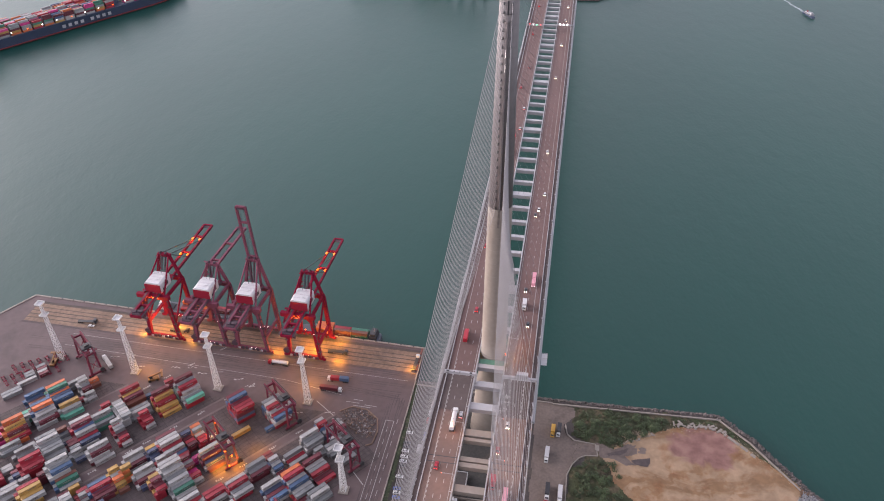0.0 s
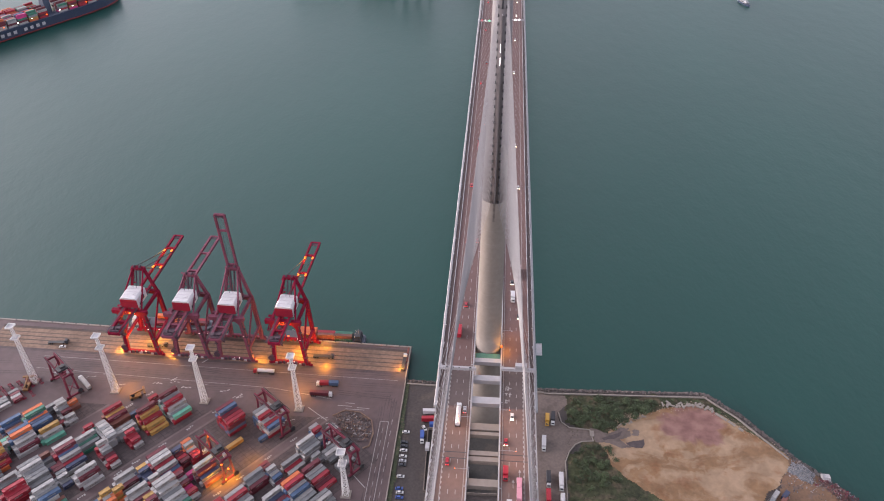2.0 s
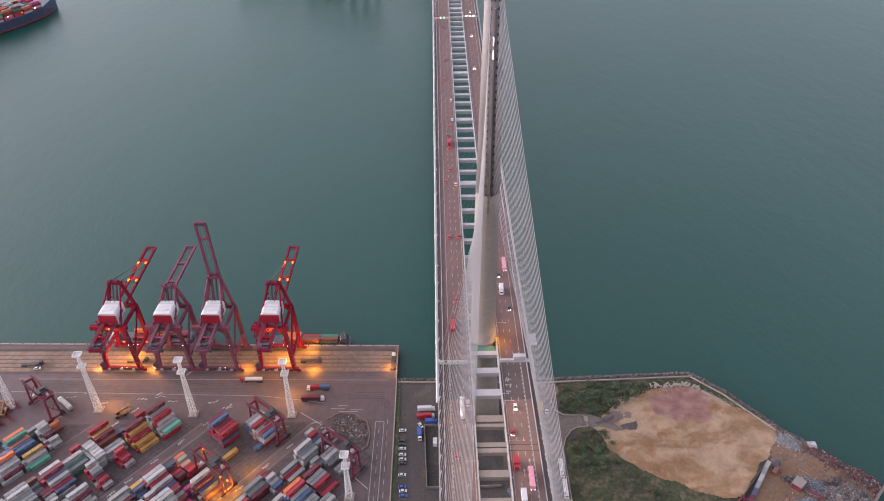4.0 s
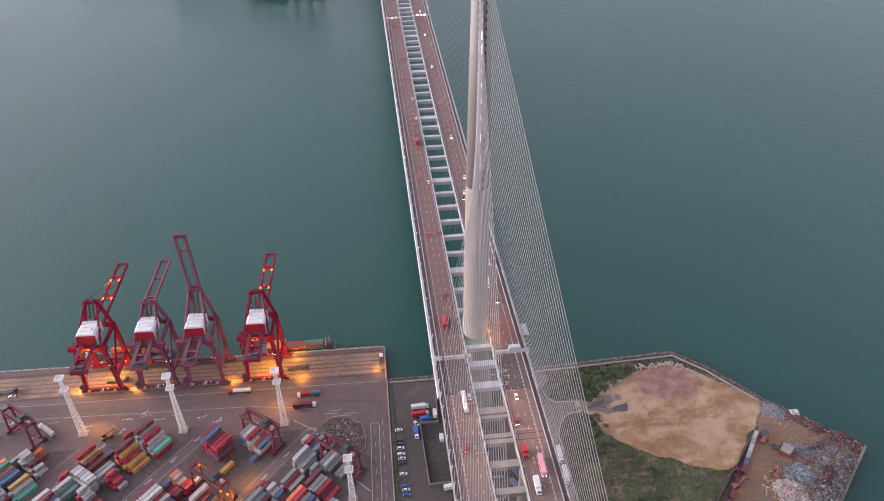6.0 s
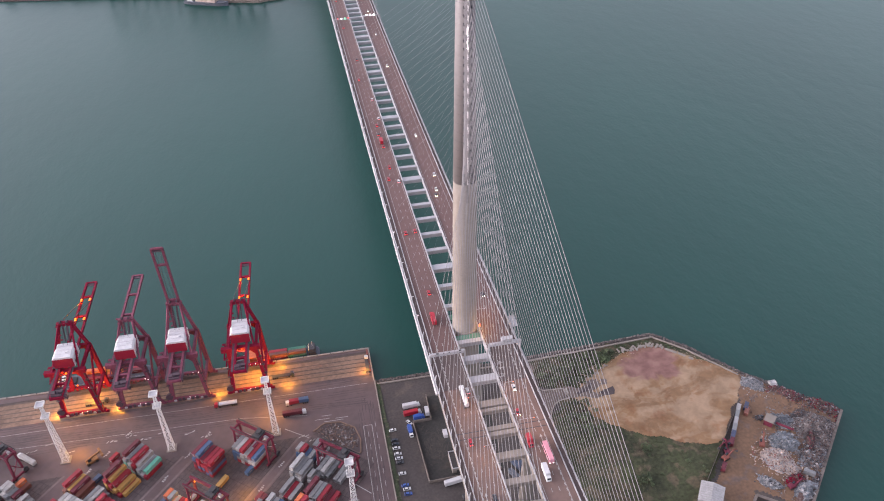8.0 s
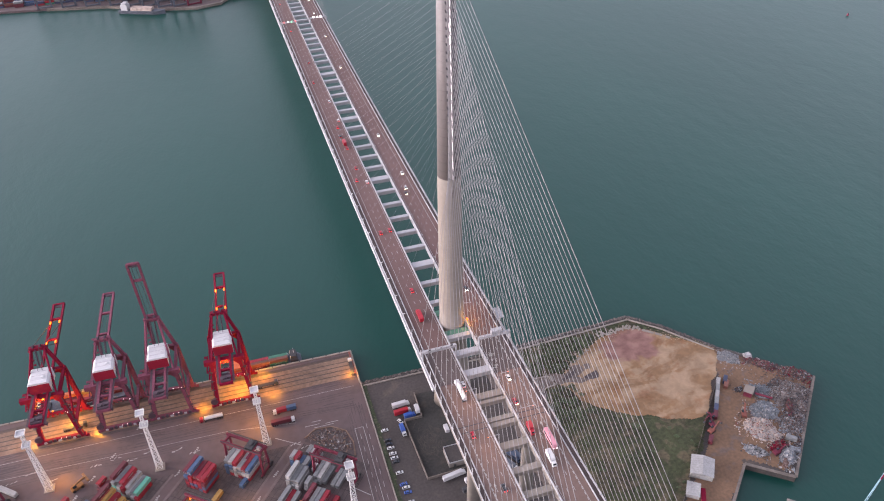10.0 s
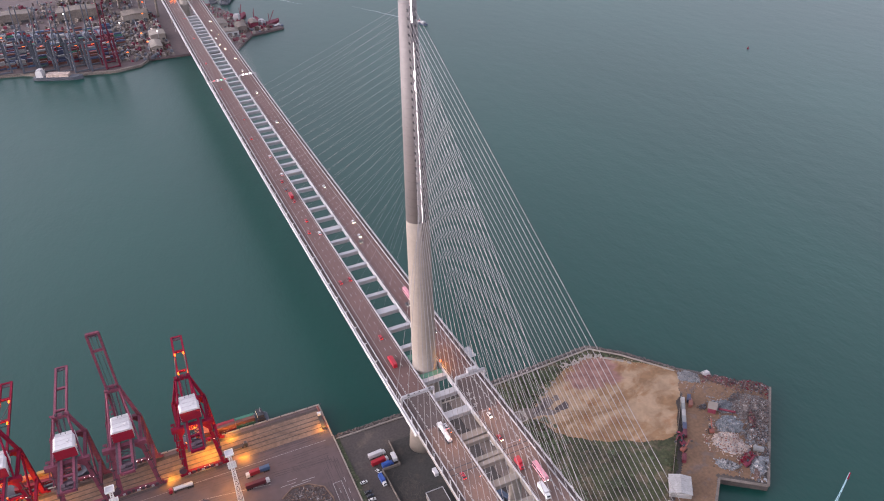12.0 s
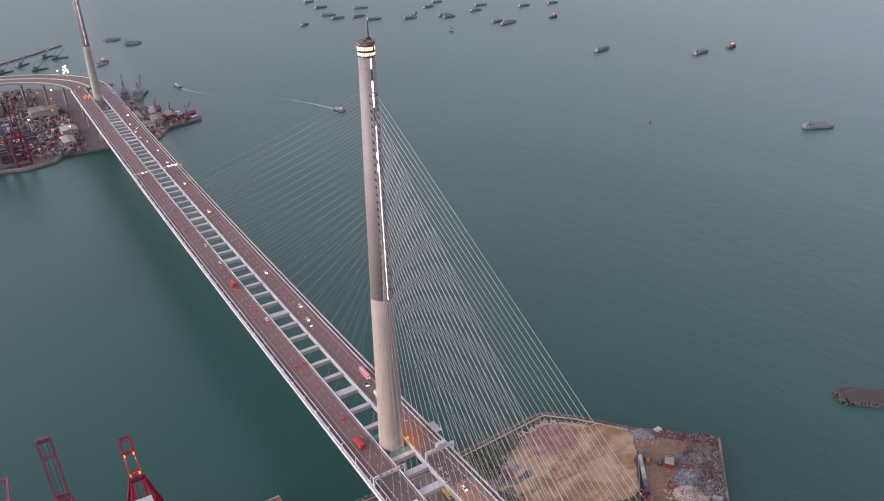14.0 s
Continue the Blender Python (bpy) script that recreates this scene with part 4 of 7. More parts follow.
    for k in range(9):
        y = 20 + k * 2.6
        add("girder_brace", Geo().beam((-2.8, y, zg + 1.2), (2.8, y + 2.6, zg + 1.2), 0.3).beam((2.8, y, zg + 1.2), (-2.8, y + 2.6, zg + 1.2), 0.3), M["crane_deck"])
    add("drive_deck", Geo().box((0, 20.6, zg + 2.4), (7.8, 5.4, 0.5)).box((-1.8, 20, zg + 3.5), (2.2, 2.6, 1.8)).box((1.9, 21.2, zg + 3.3), (2.4, 2.0, 1.4)).tube((-3, 18.6, zg + 3), (3, 18.6, zg + 3), 0.7, 0.7, 10), M["crane_deck"], label="dark plum rope drive deck")
    add("girder_tie", Geo().beam((-3.2, 17.4, zg + 1.8), (3.2, 17.4, zg + 1.8), 1.2, 1.5))
    add("girder_tie", Geo().beam((-3.2, 29, zg + 1.8), (3.2, 29, zg + 1.8), 1.2, 1.4))
    trolley = add("trolley", Geo().box((0, 24, zg + 0.6), (7.4, 5.0, 1.1)).box((1.5, 23, zg - 1.8), (2.6, 2.6, 2.6)), M["crane_deck"], label="dark trolley with a cab")
    for dx in (-2.6, 2.6):
        add("hoist_rope", Geo().tube((dx, 24, zg), (dx * 0.8, 24, zg - 4.2), 0.07, 0.07, 5), M["dark"], trolley)
    add("spreader", Geo().box((0, 24, zg - 4.4), (6.1, 1.6, 0.7)).box((-2.9, 24, zg - 4.8), (0.5, 2.3, 0.7)).box((2.9, 24, zg - 4.8), (0.5, 2.3, 0.7)), M["crane_deck"], trolley)
    if boom == "flat":
        hinge, tip, ties = (ys + 1, zg + 2), (124.5, zg + 2.6), (0.42, 0.75, 1.0)
    elif boom == "high":
        hinge, tip, ties = (ys + 1, z_apex - 0.5), (110.0, z_apex - 2.0), (0.1, 0.55, 1.0)
    else:
        hinge, tip, ties = (ys + 1, z_apex - 1), (ys - 2.5, 105.5), (0.08, 0.72, 1.0)
    h, t = Vector((0, *hinge)), Vector((0, *tip))
    beam_ob = add("boom", Geo().beam(h + Vector((-3.1, 0, 0)), t + Vector((-3.1, 0, 0)), 1.25, 1.7))
    add("boom_side", Geo().beam(h + Vector((3.1, 0, 0)), t + Vector((3.1, 0, 0)), 1.25, 1.7), parent=beam_ob)
    across = Vector((0, 0, 1)).cross(t - h).normalized()
    for k in range(12):
        p, q = h.lerp(t, (k + 0.05) / 12), h.lerp(t, (k + 0.95) / 12)
        for dx in (-3.75, 3.75):
            add("boom_stiffener", Geo().beam(p + Vector((dx, 0, 0)), q + Vector((dx, 0, 0)), 0.12, 0.5), M["crane_deck"], beam_ob)
    tip_at = h.lerp(t, 0.97)
    add("boom_tip_deck", Geo().beam(tip_at - Vector((2.6, 0, 0)), tip_at + Vector((2.6, 0, 0)), 3.2, 0.4), M["crane_deck"], beam_ob)
    for k in ties:
        p = h.lerp(t, k)
        add("boom_tie", Geo().beam(p + Vector((-3.1, 0, 0)), p + Vector((3.1, 0, 0)), 1.4, 1.2), parent=beam_ob)
    if boom == "flat":
        for sx in (-1, 1):
            add("fore_stay", Geo().tube((sx * 3.3, ys, z_apex + 0.5), (sx * 3.1, 104.5, zg + 3), 0.3, 0.3, 6), M["dark"])
            add("fore_stay", Geo().tube((sx * 3.3, ys, z_apex + 0.5), (sx * 3.1, 84, zg + 3), 0.25, 0.25, 6), M["dark"])
    else:
        for sx in (-1, 1):
            add("lower_strut", Geo().beam((sx * 3.2, ys - 1, zg + 2), (sx * 3.0, hinge[0], hinge[1]), 1.2, 1.4))
        add("hinge_frame", Geo().box((0, hinge[0], hinge[1]), (7.6, 1.6, 2.2)), M["dark"])
    for dx in (-1.3, 1.3):
        add("folded_stay", Geo().beam((dx, ys - 0.8, z_apex - 0.6), (dx * 0.8, ys - 5.5, zg + 9.5), 0.7, 0.9), M["crane_deck"], label="dark folded stay links")
    # machinery house: white roof and sides, red front
    y0, y1, z0, z1 = 42.0, 55.0, zg + 2.9, zg + 10.5
    house = add("machinery_house", Geo().sweep([[(-5.8, y, z0), (5.8, y, z0), (5.8, y, z1 - 1.1), (4.6, y, z1), (-4.6, y, z1), (-5.8, y, z1 - 1.1)] for y in (y0, y1)]), M["white_paint"], label="white machinery house")
    add("front_wall", Geo().box((0, y0 - 0.2, z0 + 3.2), (11.4, 0.35, 6.4)), M["house_red"], house, "red front wall")
    add("house_vent", Geo().box((5.85, 50, z0 + 3), (0.2, 3.0, 2.4)), M["dark"], house)
    for y in (y0 + 3.4, y0 + 6.8, y0 + 10.2):
        add("roof_rib", Geo().box((0, y, z1 + 0.04), (9.2, 0.18, 0.1)), M["grey_steel"], house)
    add("house_step", Geo().box((-6.6, y0 + 4, z0 + 0.2), (1.4, 9, 0.2)).box((-7.2, y0 + 4, z0 + 1.2), (0.07, 9, 0.07)), M["crane_deck"], house)
    add("house_door", Geo().box((5.85, y0 + 3.0, z0 + 1.3), (0.12, 1.0, 2.1)), M["dark"], house)
    add("roof_hatch", Geo().box((2.0, y0 + 5.0, z1 + 0.2), (1.6, 1.6, 0.4)), M["white_paint"], house)
    for dx in (-2, 2):
        add("sheave", Geo().tube((dx - 0.4, ys - 0.6, z_apex + 1.9), (dx + 0.4, ys - 0.6, z_apex + 1.9), 1.1, 1.1, 14), M["crane_deck"])
    for dx in (-1.2, 1.2):
        add("hoist_line", Geo().tube((dx, ys - 0.6, z_apex + 2.6), (dx, y1 - 2, z1), 0.12, 0.12, 5), M["dark"])
        if boom != "flat":
            add("hoist_line", Geo().tube((dx, hinge[0], hinge[1]), (dx, tip[0], tip[1]), 0.14, 0.14, 5), M["dark"])
    # stairs and landings up one leg
    for k in range(4):
        z = 8 + k * 7.2
        add("stair_flight", Geo().beam((-12.2, yl + 1.6, z), (-10.6, yl + 6.5, z + 7.0), 0.9, 0.25))
        add("landing", Geo().box((-11.4, yl + 1.2 + (5.5 if k % 2 else 0), z + 7.0), (2.4, 2.0, 0.2)))
    for k in range(5):
        add("ladder_cage", Geo().box((-4.6, ys - 1.2, zg + 4 + k * 3.6), (1.2, 1.2, 0.5)))
    # small white work lamps
    for k in range(7):
        for p in ((-4.4, 19 + k * 5.5, zg + 3.7), (9.9 - 0.2 * k, yl - 1.4, 5 + k * 4.8), (-9.5 + k * 3.0, ys - 1.4, 4.0), (-9.5 + k * 3.1, yl - 1.7, 4.2)):
            if (k * 5 + int(abs(p[0]))) % 7 == 1:
                add("work_lamp", Geo().box(p, (0.24, 0.24, 0.2)), M["lamp_white"])
    # lamps
    shown = [(dx, yl + dy, zg + dz) for dx in (-3.0, 0.2, 3.2) for dy, dz in ((-1.8, 0.4), (1.6, -2.0))]
    if lit:
        shown += [(sx * 2.7, y + d, zg + 3.7 - d * 0.1) for sx in (-1, 1) for y in (84.6, 104.1) for d in (0, 1.5)] + [(sx * 8.0, ys + 1.0, 4.0) for sx in (-1, 1)]
    for p in shown if lit else []:
        add("flood_lamp", Geo().box(p, (0.9, 0.8, 0.55)), M["lamp_warm"], label="lit sodium flood lamp")
    # the crane stands square to the quay line
    ob.matrix_world = Matrix.Translation((x, 51.0, G)) @ Matrix.Rotation(radians(-1.9), 4, "Z") @ Matrix.Translation((0, -51.0, 0))
    if lit:
        for p, w in (((0, yl - 3.5, zg - 2.5), 4600), ((0, 86, zg + 4.2), 1000), ((0, 103, zg + 4.2), 1000), ((4, (yl + ys) / 2, 6), 8500), ((-5, yl + 4, 13), 5500)):
            lamp("sodium_light", ob.matrix_world @ Vector(p), w, SODIUM, 0.6)
    return ob


quay_crane(-232.0, "crane_red", "flat", True)
quay_crane(-197.0, "crane_faded", "high", False)
quay_crane(-166.8, "crane_faded", "up", False)
quay_crane(-129.2, "crane_red", "flat", True)
for x, y in ((-248, 42.4), (-212, 41.0), (-150, 40.1), (-110, 59.2), (-106, 39.1)):
    lamp("sodium_light", (x, y, G + 2.8), 3000, SODIUM, 0.4)


# ---- lattice light masts ----
def light_mast(x, y, top):
    ob = empty("light_mast", "white lattice floodlight mast with two square heads", "light mast", "floodlight masts", (x, y, G))
    h = top - G
    for sx, sy in ((-1, -1), (1, -1), (1, 1), (-1, 1)):
        part("corner_post", Geo().beam((sx * 1.7, sy * 1.7, 0), (sx * 0.6, sy * 0.6, h - 1), 0.24), M["mast_white"], ob)
    n = 11
    for k in range(n):
        g = Geo()
        za, zb = h * k / n, h * (k + 1) / n
        a, b = 1.7 - 1.1 * k / n, 1.7 - 1.1 * (k + 1) / n
        q = [(-1, -1), (1, -1), (1, 1), (-1, 1)]
        for i in range(4):
            (x0, y0), (x1, y1) = q[i], q[(i + 1) % 4]
            g.beam((x0 * a, y0 * a, za), (x1 * b, y1 * b, zb), 0.15)
            g.beam((x1 * a, y1 * a, za), (x0 * b, y0 * b, zb), 0.15)
            g.beam((x0 * b, y0 * b, zb), (x1 * b, y1 * b, zb), 0.15)
        part("lattice_bay", g, M["mast_white"], ob)
    for z, w in ((h, 4.4), (h - 9.5, 4.2)):
        head = part("lamp_platform", Geo().box((0, 0, z), (w, w, 0.3)), M["white_paint"], ob)
        for sx in (-1, 1):
            part("platform_panel", Geo().box((sx * w / 2, 0, z + 0.55), (0.3, w, 1.0)), M["mast_white"], head)
            part("platform_panel", Geo().box((0, sx * w / 2, z + 0.55), (w, 0.3, 1.0)), M["mast_white"], head)
        for i in range(4):
            part("floodlight", Geo().box((-1.6 + i * 1.05, -w / 2 - 0.3, z + 0.9), (0.8, 0.4, 0.9)), M["mast_white"], head)
    part("footing", Geo().box((0, 0, 0.3), (5.6, 5.6, 0.6)), M["concrete"], ob)
    return ob


for x, y, top in ((-294.0, 9.3, 53.0), (-237.4, 5.8, 52.6), (-176.8, 2.0, 51.6), (-115.2, 1.0, 50.6)):
    light_mast(x, y, top)
light_mast(-74.5, -60.0, 41.5)

# ---- yard cranes ----
YU = Vector((math.cos(radians(51)), math.sin(radians(51)), 0))
YV = Vector((math.sin(radians(51)), -math.cos(radians(51)), 0))
YARD = Matrix.Rotation(radians(51), 4, "Z")


def yard_crane(x, y, lit=False):
    """A rubber-tyred gantry; its own x runs along the stacks."""
    ob = empty("yard_crane", "maroon rubber-tyred yard gantry crane" + (" with lit lamps" if lit else " over the container stacks"), "crane", "yard cranes")
    c = M["rtg_red"]
    for sy in (-1, 1):
        for sx in (-1, 1):
            part("leg", Geo().beam((sx * 3.4, sy * 12, 1.6), (sx * 2.6, sy * 11.6, 18), 1.0, 1.2), c, ob)
            for k in (-0.9, 0.9):
                part("tyre", Geo().tube((sx * 4.2 + k, sy * 12 - 0.35, 0.8), (sx * 4.2 + k, sy * 12 + 0.35, 0.8), 0.8, 0.8, 12), M["black"], ob)
        part("sill", Geo().box((0, sy * 12, 1.8), (11.0, 1.0, 1.3)), c, ob)
        part("leg_brace", Geo().tube((-3.2, sy * 12, 4), (2.8, sy * 11.8, 13), 0.25, 0.25, 6).tube((3.2, sy * 12, 4), (-2.8, sy * 11.8, 13), 0.25, 0.25, 6), c, ob)
        part("end_beam", Geo().box((0, sy * 11.6, 18.2), (7.2, 1.0, 1.2)), c, ob)
    for sx in (-1, 1):
        part("girder", Geo().beam((sx * 2.9, -13.5, 18.8), (sx * 2.9, 13.5, 18.8), 1.0, 1.7), c, ob)
        part("walkway_rail", Geo().box((sx * 3.9, 0, 20.2), (0.1, 26, 0.9)), M["dark"], ob)
    trolley = part("trolley", Geo().box((0, -5, 20.3), (6.4, 4.8, 1.3)).box((0.6, -5, 21.4), (3.2, 2.6, 1.6)), M["dark"], ob)
    part("cab", Geo().box((2.0, -8.4, 17.0), (2.0, 2.0, 2.3)), M["white_paint"], trolley)
    part("spreader", Geo().box((0, -5, 15.0), (12.0, 1.5, 0.6)), c, trolley)
    for dx in (-2, 2):
        part("hoist_rope", Geo().tube((dx, -5, 19.6), (dx, -5, 15.2), 0.06, 0.06, 5), M["dark"], trolley)
    part("engine_house", Geo().box((0, 13.4, 3.4), (5.0, 1.8, 2.4)), M["grey_steel"], ob)
    part("cable_reel", Geo().tube((3.6, -13, 4.0), (3.6, -13.7, 4.0), 1.6, 1.6, 16), M["dark"], ob)
    if lit:
        for p in ((-3, -12, 16), (3, 11, 16), (0, -12.6, 10), (3, -12.6, 3), (-3, -12.6, 3.4)):
            part("flood_lamp", Geo().box(p, (0.9, 0.9, 0.7)), M["lamp_warm"], ob, "lit sodium lamp")
    ob.matrix_world = Matrix.Translation((x, y, G)) @ YARD
    return ob


yard_crane(-270.5, 6.5)
yard_crane(-127.0, -12.5)
yard_crane(-80.5, -37.0)
yard_crane(-152.0, -48.0, True)
yard_crane(-96.0, -96.0)
for x, y, z, w in ((-141.5, -56, G + 4, 3000), (-150, -60, G + 3.5, 2600), (-133, -42, G + 6, 2200), (-163, -40, G + 9, 1500), (-230, 9, G + 6, 2600), (-118, 16, G + 9, 5200), (-55, 42, G + 4, 2200)):
    lamp("sodium_light", (x, y, z), w, SODIUM, 0.4)

# ---- containers ----
BOX = {}


def container_mesh(length, key):
    if (length, key) not in BOX:
        w, h = 2.44, 2.59
        g = Geo().box((0, 0, h / 2), (length - 0.12, w - 0.12, h - 0.1))
        for sy in (-1, 1):
            g.box((0, sy * (w / 2 - 0.07), 0.1), (length, 0.14, 0.2)).box((0, sy * (w / 2 - 0.06), h - 0.07), (length, 0.12, 0.14))
            for sx in (-1, 1):
                g.box((sx * (length / 2 - 0.09), sy * (w / 2 - 0.09), h / 2), (0.18, 0.18, h))
            for k in range(int(length / 1.2)):
                g.box((-length / 2 + 0.9 + k * 1.2, sy * (w / 2 - 0.05), h / 2), (0.5, 0.05, h - 0.4))
        for k in range(int(length / 1.5)):
            g.box((-length / 2 + 1.0 + k * 1.5, 0, h - 0.045), (0.7, w - 0.3, 0.05))
        me = g.mesh("container")
        me.materials.append(PAINT[key])
        d = Geo()
        for y in (-0.9, -0.35, 0.35, 0.9):
            d.tube((length / 2 + 0.03, y, 0.2), (length / 2 + 0.03, y, h - 0.2), 0.04, 0.04, 5)
        d.box((length / 2 + 0.01, 0, h / 2), (0.04, 0.06, h - 0.3)).box((length / 2 + 0.03, 0.6, 1.2), (0.06, 0.8, 0.08)).box((length / 2 + 0.03, -0.6, 1.2), (0.06, 0.8, 0.08))
        dm = d.mesh("door_gear")
        dm.materials.append(M["grey_steel"])
        BOX[length, key] = (me, dm)
    return BOX[length, key]


NAMES = dict(m="maroon", r="red", g="grey", w="white", b="blue", n="navy", y="ochre yellow", o="orange", t="teal green", e="dark green", c="brown", p="magenta")
YARD_AT = Vector((-150, -40, G))
below = {k: Geo() for k in PAINT}


def container(m, length, key, group="stacked containers", where="on a stack in the yard"):
    body, bars = container_mesh(length, key)
    ob = thing("container", body, None, "weathered %s steel shipping container %s" % (NAMES[key], where), "container", group)
    ob.matrix_world = m
    part("door_gear", bars, None, ob)
    if key not in "gc":
        tagged(part("side_mark", mark_mesh(length, "dark" if key in "yw" else "pale"), None, ob), kind="stuff")
    return ob


def mark_mesh(length, tone):
    """Plain bars in place of the painted lettering on both long sides and the roof edge."""
    if ("mark", length, tone) not in BOX:
        g = Geo()
        for sy in (-1, 1):
            for k in range(5 if length > 8 else 3):
                g.box((-length * 0.22 + k * 0.95, sy * 1.245, 1.55), (0.7, 0.03, 0.8 if k % 2 else 0.55))
            g.box((length * 0.36, sy * 1.245, 2.1), (1.2, 0.03, 0.25))
        me = g.mesh("side_mark")
        me.materials.append(M["mark_pale"] if tone == "pale" else M["mark_dark"])
        BOX["mark", length, tone] = me
    return BOX["mark", length, tone]


taken = []


def gathered(p, t, length, key, top):
    g = below[key]
    g.box(p + Vector((0, 0, 2.6 * t + 1.3)), (length, 2.36, 2.56), rz=radians(51))
    for k in range(int(length / 1.2)):
        for sy in (-1, 1):
            q = p + YU * (-length / 2 + 0.9 + k * 1.2) + YV * (sy * 1.19) + Vector((0, 0, 2.6 * t + 1.3))
            g.box(q, (0.5, 0.06, 2.2), rz=radians(51))
    if top:
        for k in range(int(length / 1.5)):
            g.box(p + YU * (-length / 2 + 1.0 + k * 1.5) + Vector((0, 0, 2.6 * t + 2.58)), (0.7, 2.1, 0.06), rz=radians(51))
        for sy in (-1, 1):
            g.box(p + YV * (sy * 1.16) + Vector((0, 0, 2.6 * t + 2.56)), (length, 0.12, 0.14), rz=radians(51))


ROW = 2.75


def bay(u, v, feet, back, front, colours):
    """A row of stacks side by side, stepping down from back to front tiers; the top boxes are things, those under them are gathered."""
    length = 12.19 if feet == 12 else 6.06
    taken.append((u, v, length, len(colours)))
    for i, key in enumerate(colours):
        p = YARD_AT + YU * (u + random.uniform(-0.15, 0.15)) + YV * (v + ROW * i)
        high = max(1, round(back + (front - back) * i / max(1, len(colours) - 1) + random.uniform(-0.2, 0.2)))
        for t in range(high - 1):
            gathered(p, t, length, random.choice(colours), False)
        container(Matrix.Translation(p + Vector((0, 0, 2.6 * (high - 1)))) @ YARD @ Matrix.Rotation(random.choice((0, math.pi)), 4, "Z"), length, key)


random.seed(11)
bay(-37.9, -3.0, 12, 5, 1, "wwwgwgew")
bay(-30.0, -24.2, 12, 4, 2, "mwwrwbr")
bay(-0.7, -59.4, 12, 5, 2, "mgrwgt")
bay(-65.0, -69.8, 12, 4, 2, "wmbwrn")
bay(-85.1, -70.7, 12, 4, 2, "gwgggg")
bay(-86.6, -46.0, 12, 5, 1, "wgbcew")
bay(33.2, -8.0, 12, 4, 3, "gwrwrb")
bay(27.9, 45.9, 12, 3, 1, "mwgrmr")
bay(13.2, 46.6, 12, 4, 2, "orwbwg")
bay(-16.8, -58.1, 12, 5, 1, "myryy")
bay(-65.7, -109.0, 12, 4, 3, "oeonb")
bay(-78.4, -99.8, 12, 4, 2, "bowwm")
bay(17.5, -23.8, 12, 5, 4, "mbmrr")
bay(-30.9, -75.4, 12, 4, 2, "rymc")
bay(-96.6, -94.3, 12, 5, 2, "oymr")
bay(-105.2, -43.5, 12, 3, 2, "ryyw")
bay(-50.3, -11.8, 12, 3, 1, "wwmn")
bay(-73.6, -19.6, 12, 3, 2, "brmm")
bay(-15.0, 1.3, 12, 4, 1, "wmnc")
bay(0.9, 45.1, 12, 3, 2, "wnmb")
bay(-13.4, 29.6, 12, 3, 2, "wrgw")
bay(-31.8, -61.0, 12, 2, 1, "gwg")
bay(-41.2, -70.9, 6, 3, 3, "wwgwwg")
bay(-52.7, -68.9, 12, 3, 2, "weg")
bay(-48.8, -54.7, 6, 4, 1, "wwgmrw")
bay(-63.8, -43.5, 12, 4, 1, "wmw")
bay(-64.5, -91.3, 12, 3, 1, "ywt")
bay(-78.4, -113.5, 12, 3, 2, "bnc")
bay(-97.8, -60.8, 12, 4, 3, "rrr")
bay(-115.4, -51.6, 12, 2, 1, "www")
bay(-50.1, -25.9, 12, 3, 2, "wwm")
bay(36.4, 30.6, 12, 4, 3, "wgg")
bay(45.5, 42.2, 12, 2, 1, "gwg")
bay(1.1, 26.9, 12, 3, 2, "ggm")
bay(23.0, 32.5, 12, 2, 1, "grw")
bay(-26.0, 25.8, 12, 2, 1, "rrw")
bay(19.1, 63.8, 12, 2, 1, "gwg")
bay(-26.7, 40.0, 12, 2, 1, "wgr")
bay(6.8, 63.2, 12, 1, 1, "mgb")
bay(-38.7, 21.3, 12, 2, 1, "wrg")
bay(-64.2, -20.4, 6, 4, 1, "ywoyc")
bay(-58.0, -17.5, 6, 4, 1, "yo")
bay(-12.8, -21.3, 6, 3, 2, "ogwrr")
bay(-47.6, -74.3, 6, 3, 2, "re")
bay(-32.1, -52.6, 6, 3, 1, "rrrw")
bay(-50.8, -106.9, 6, 3, 2, "wwgm")
bay(-89.3, -96.9, 6, 3, 1, "w")
bay(-87.9, -99.8, 6, 3, 1, "t")
bay(-97.7, -74.5, 12, 2, 1, "wg")
bay(-75.9, -72.3, 6, 3, 1, "cgwn")
bay(-96.1, -46.3, 6, 3, 1, "m")
bay(-104.0, -83.1, 12, 2, 1, "wg")
bay(-109.1, -94.6, 12, 2, 2, "pm")
bay(-40.7, -23.4, 6, 3, 2, "ynnn")
bay(-19.7, -20.2, 6, 3, 2, "nmrm")
bay(-28.5, -3.6, 6, 3, 1, "mwmp")
bay(-48.3, -0.5, 6, 4, 3, "ymmr")
bay(47.6, 24.4, 6, 3, 2, "wrbg")
bay(45.6, 53.3, 12, 1, 1, "gg")
bay(10.8, 30.8, 6, 3, 1, "wwbm")
bay(-89.2, -131.0, 12, 1, 1, "gg")
bay(-7.8, -67.5, 6, 3, 1, "rmg")
bay(-75.0, -52.6, 6, 2, 1, "wgn")
bay(-107.2, -60.0, 6, 2, 1, "mnw")
bay(-83.0, -22.1, 6, 2, 1, "rww")
bay(-39.4, -12.4, 6, 3, 2, "wrg")
bay(55.9, 30.2, 6, 2, 2, "gwm")
bay(36.1, 40.2, 6, 2, 1, "wg")
bay(-50.9, -93.1, 6, 2, 1, "ww")
bay(-44.5, -103.5, 6, 2, 1, "oc")
bay(-56.4, -109.8, 6, 2, 2, "g")
bay(-74.3, -61.5, 6, 2, 2, "mm")
bay(-105.1, -51.6, 6, 2, 1, "ww")
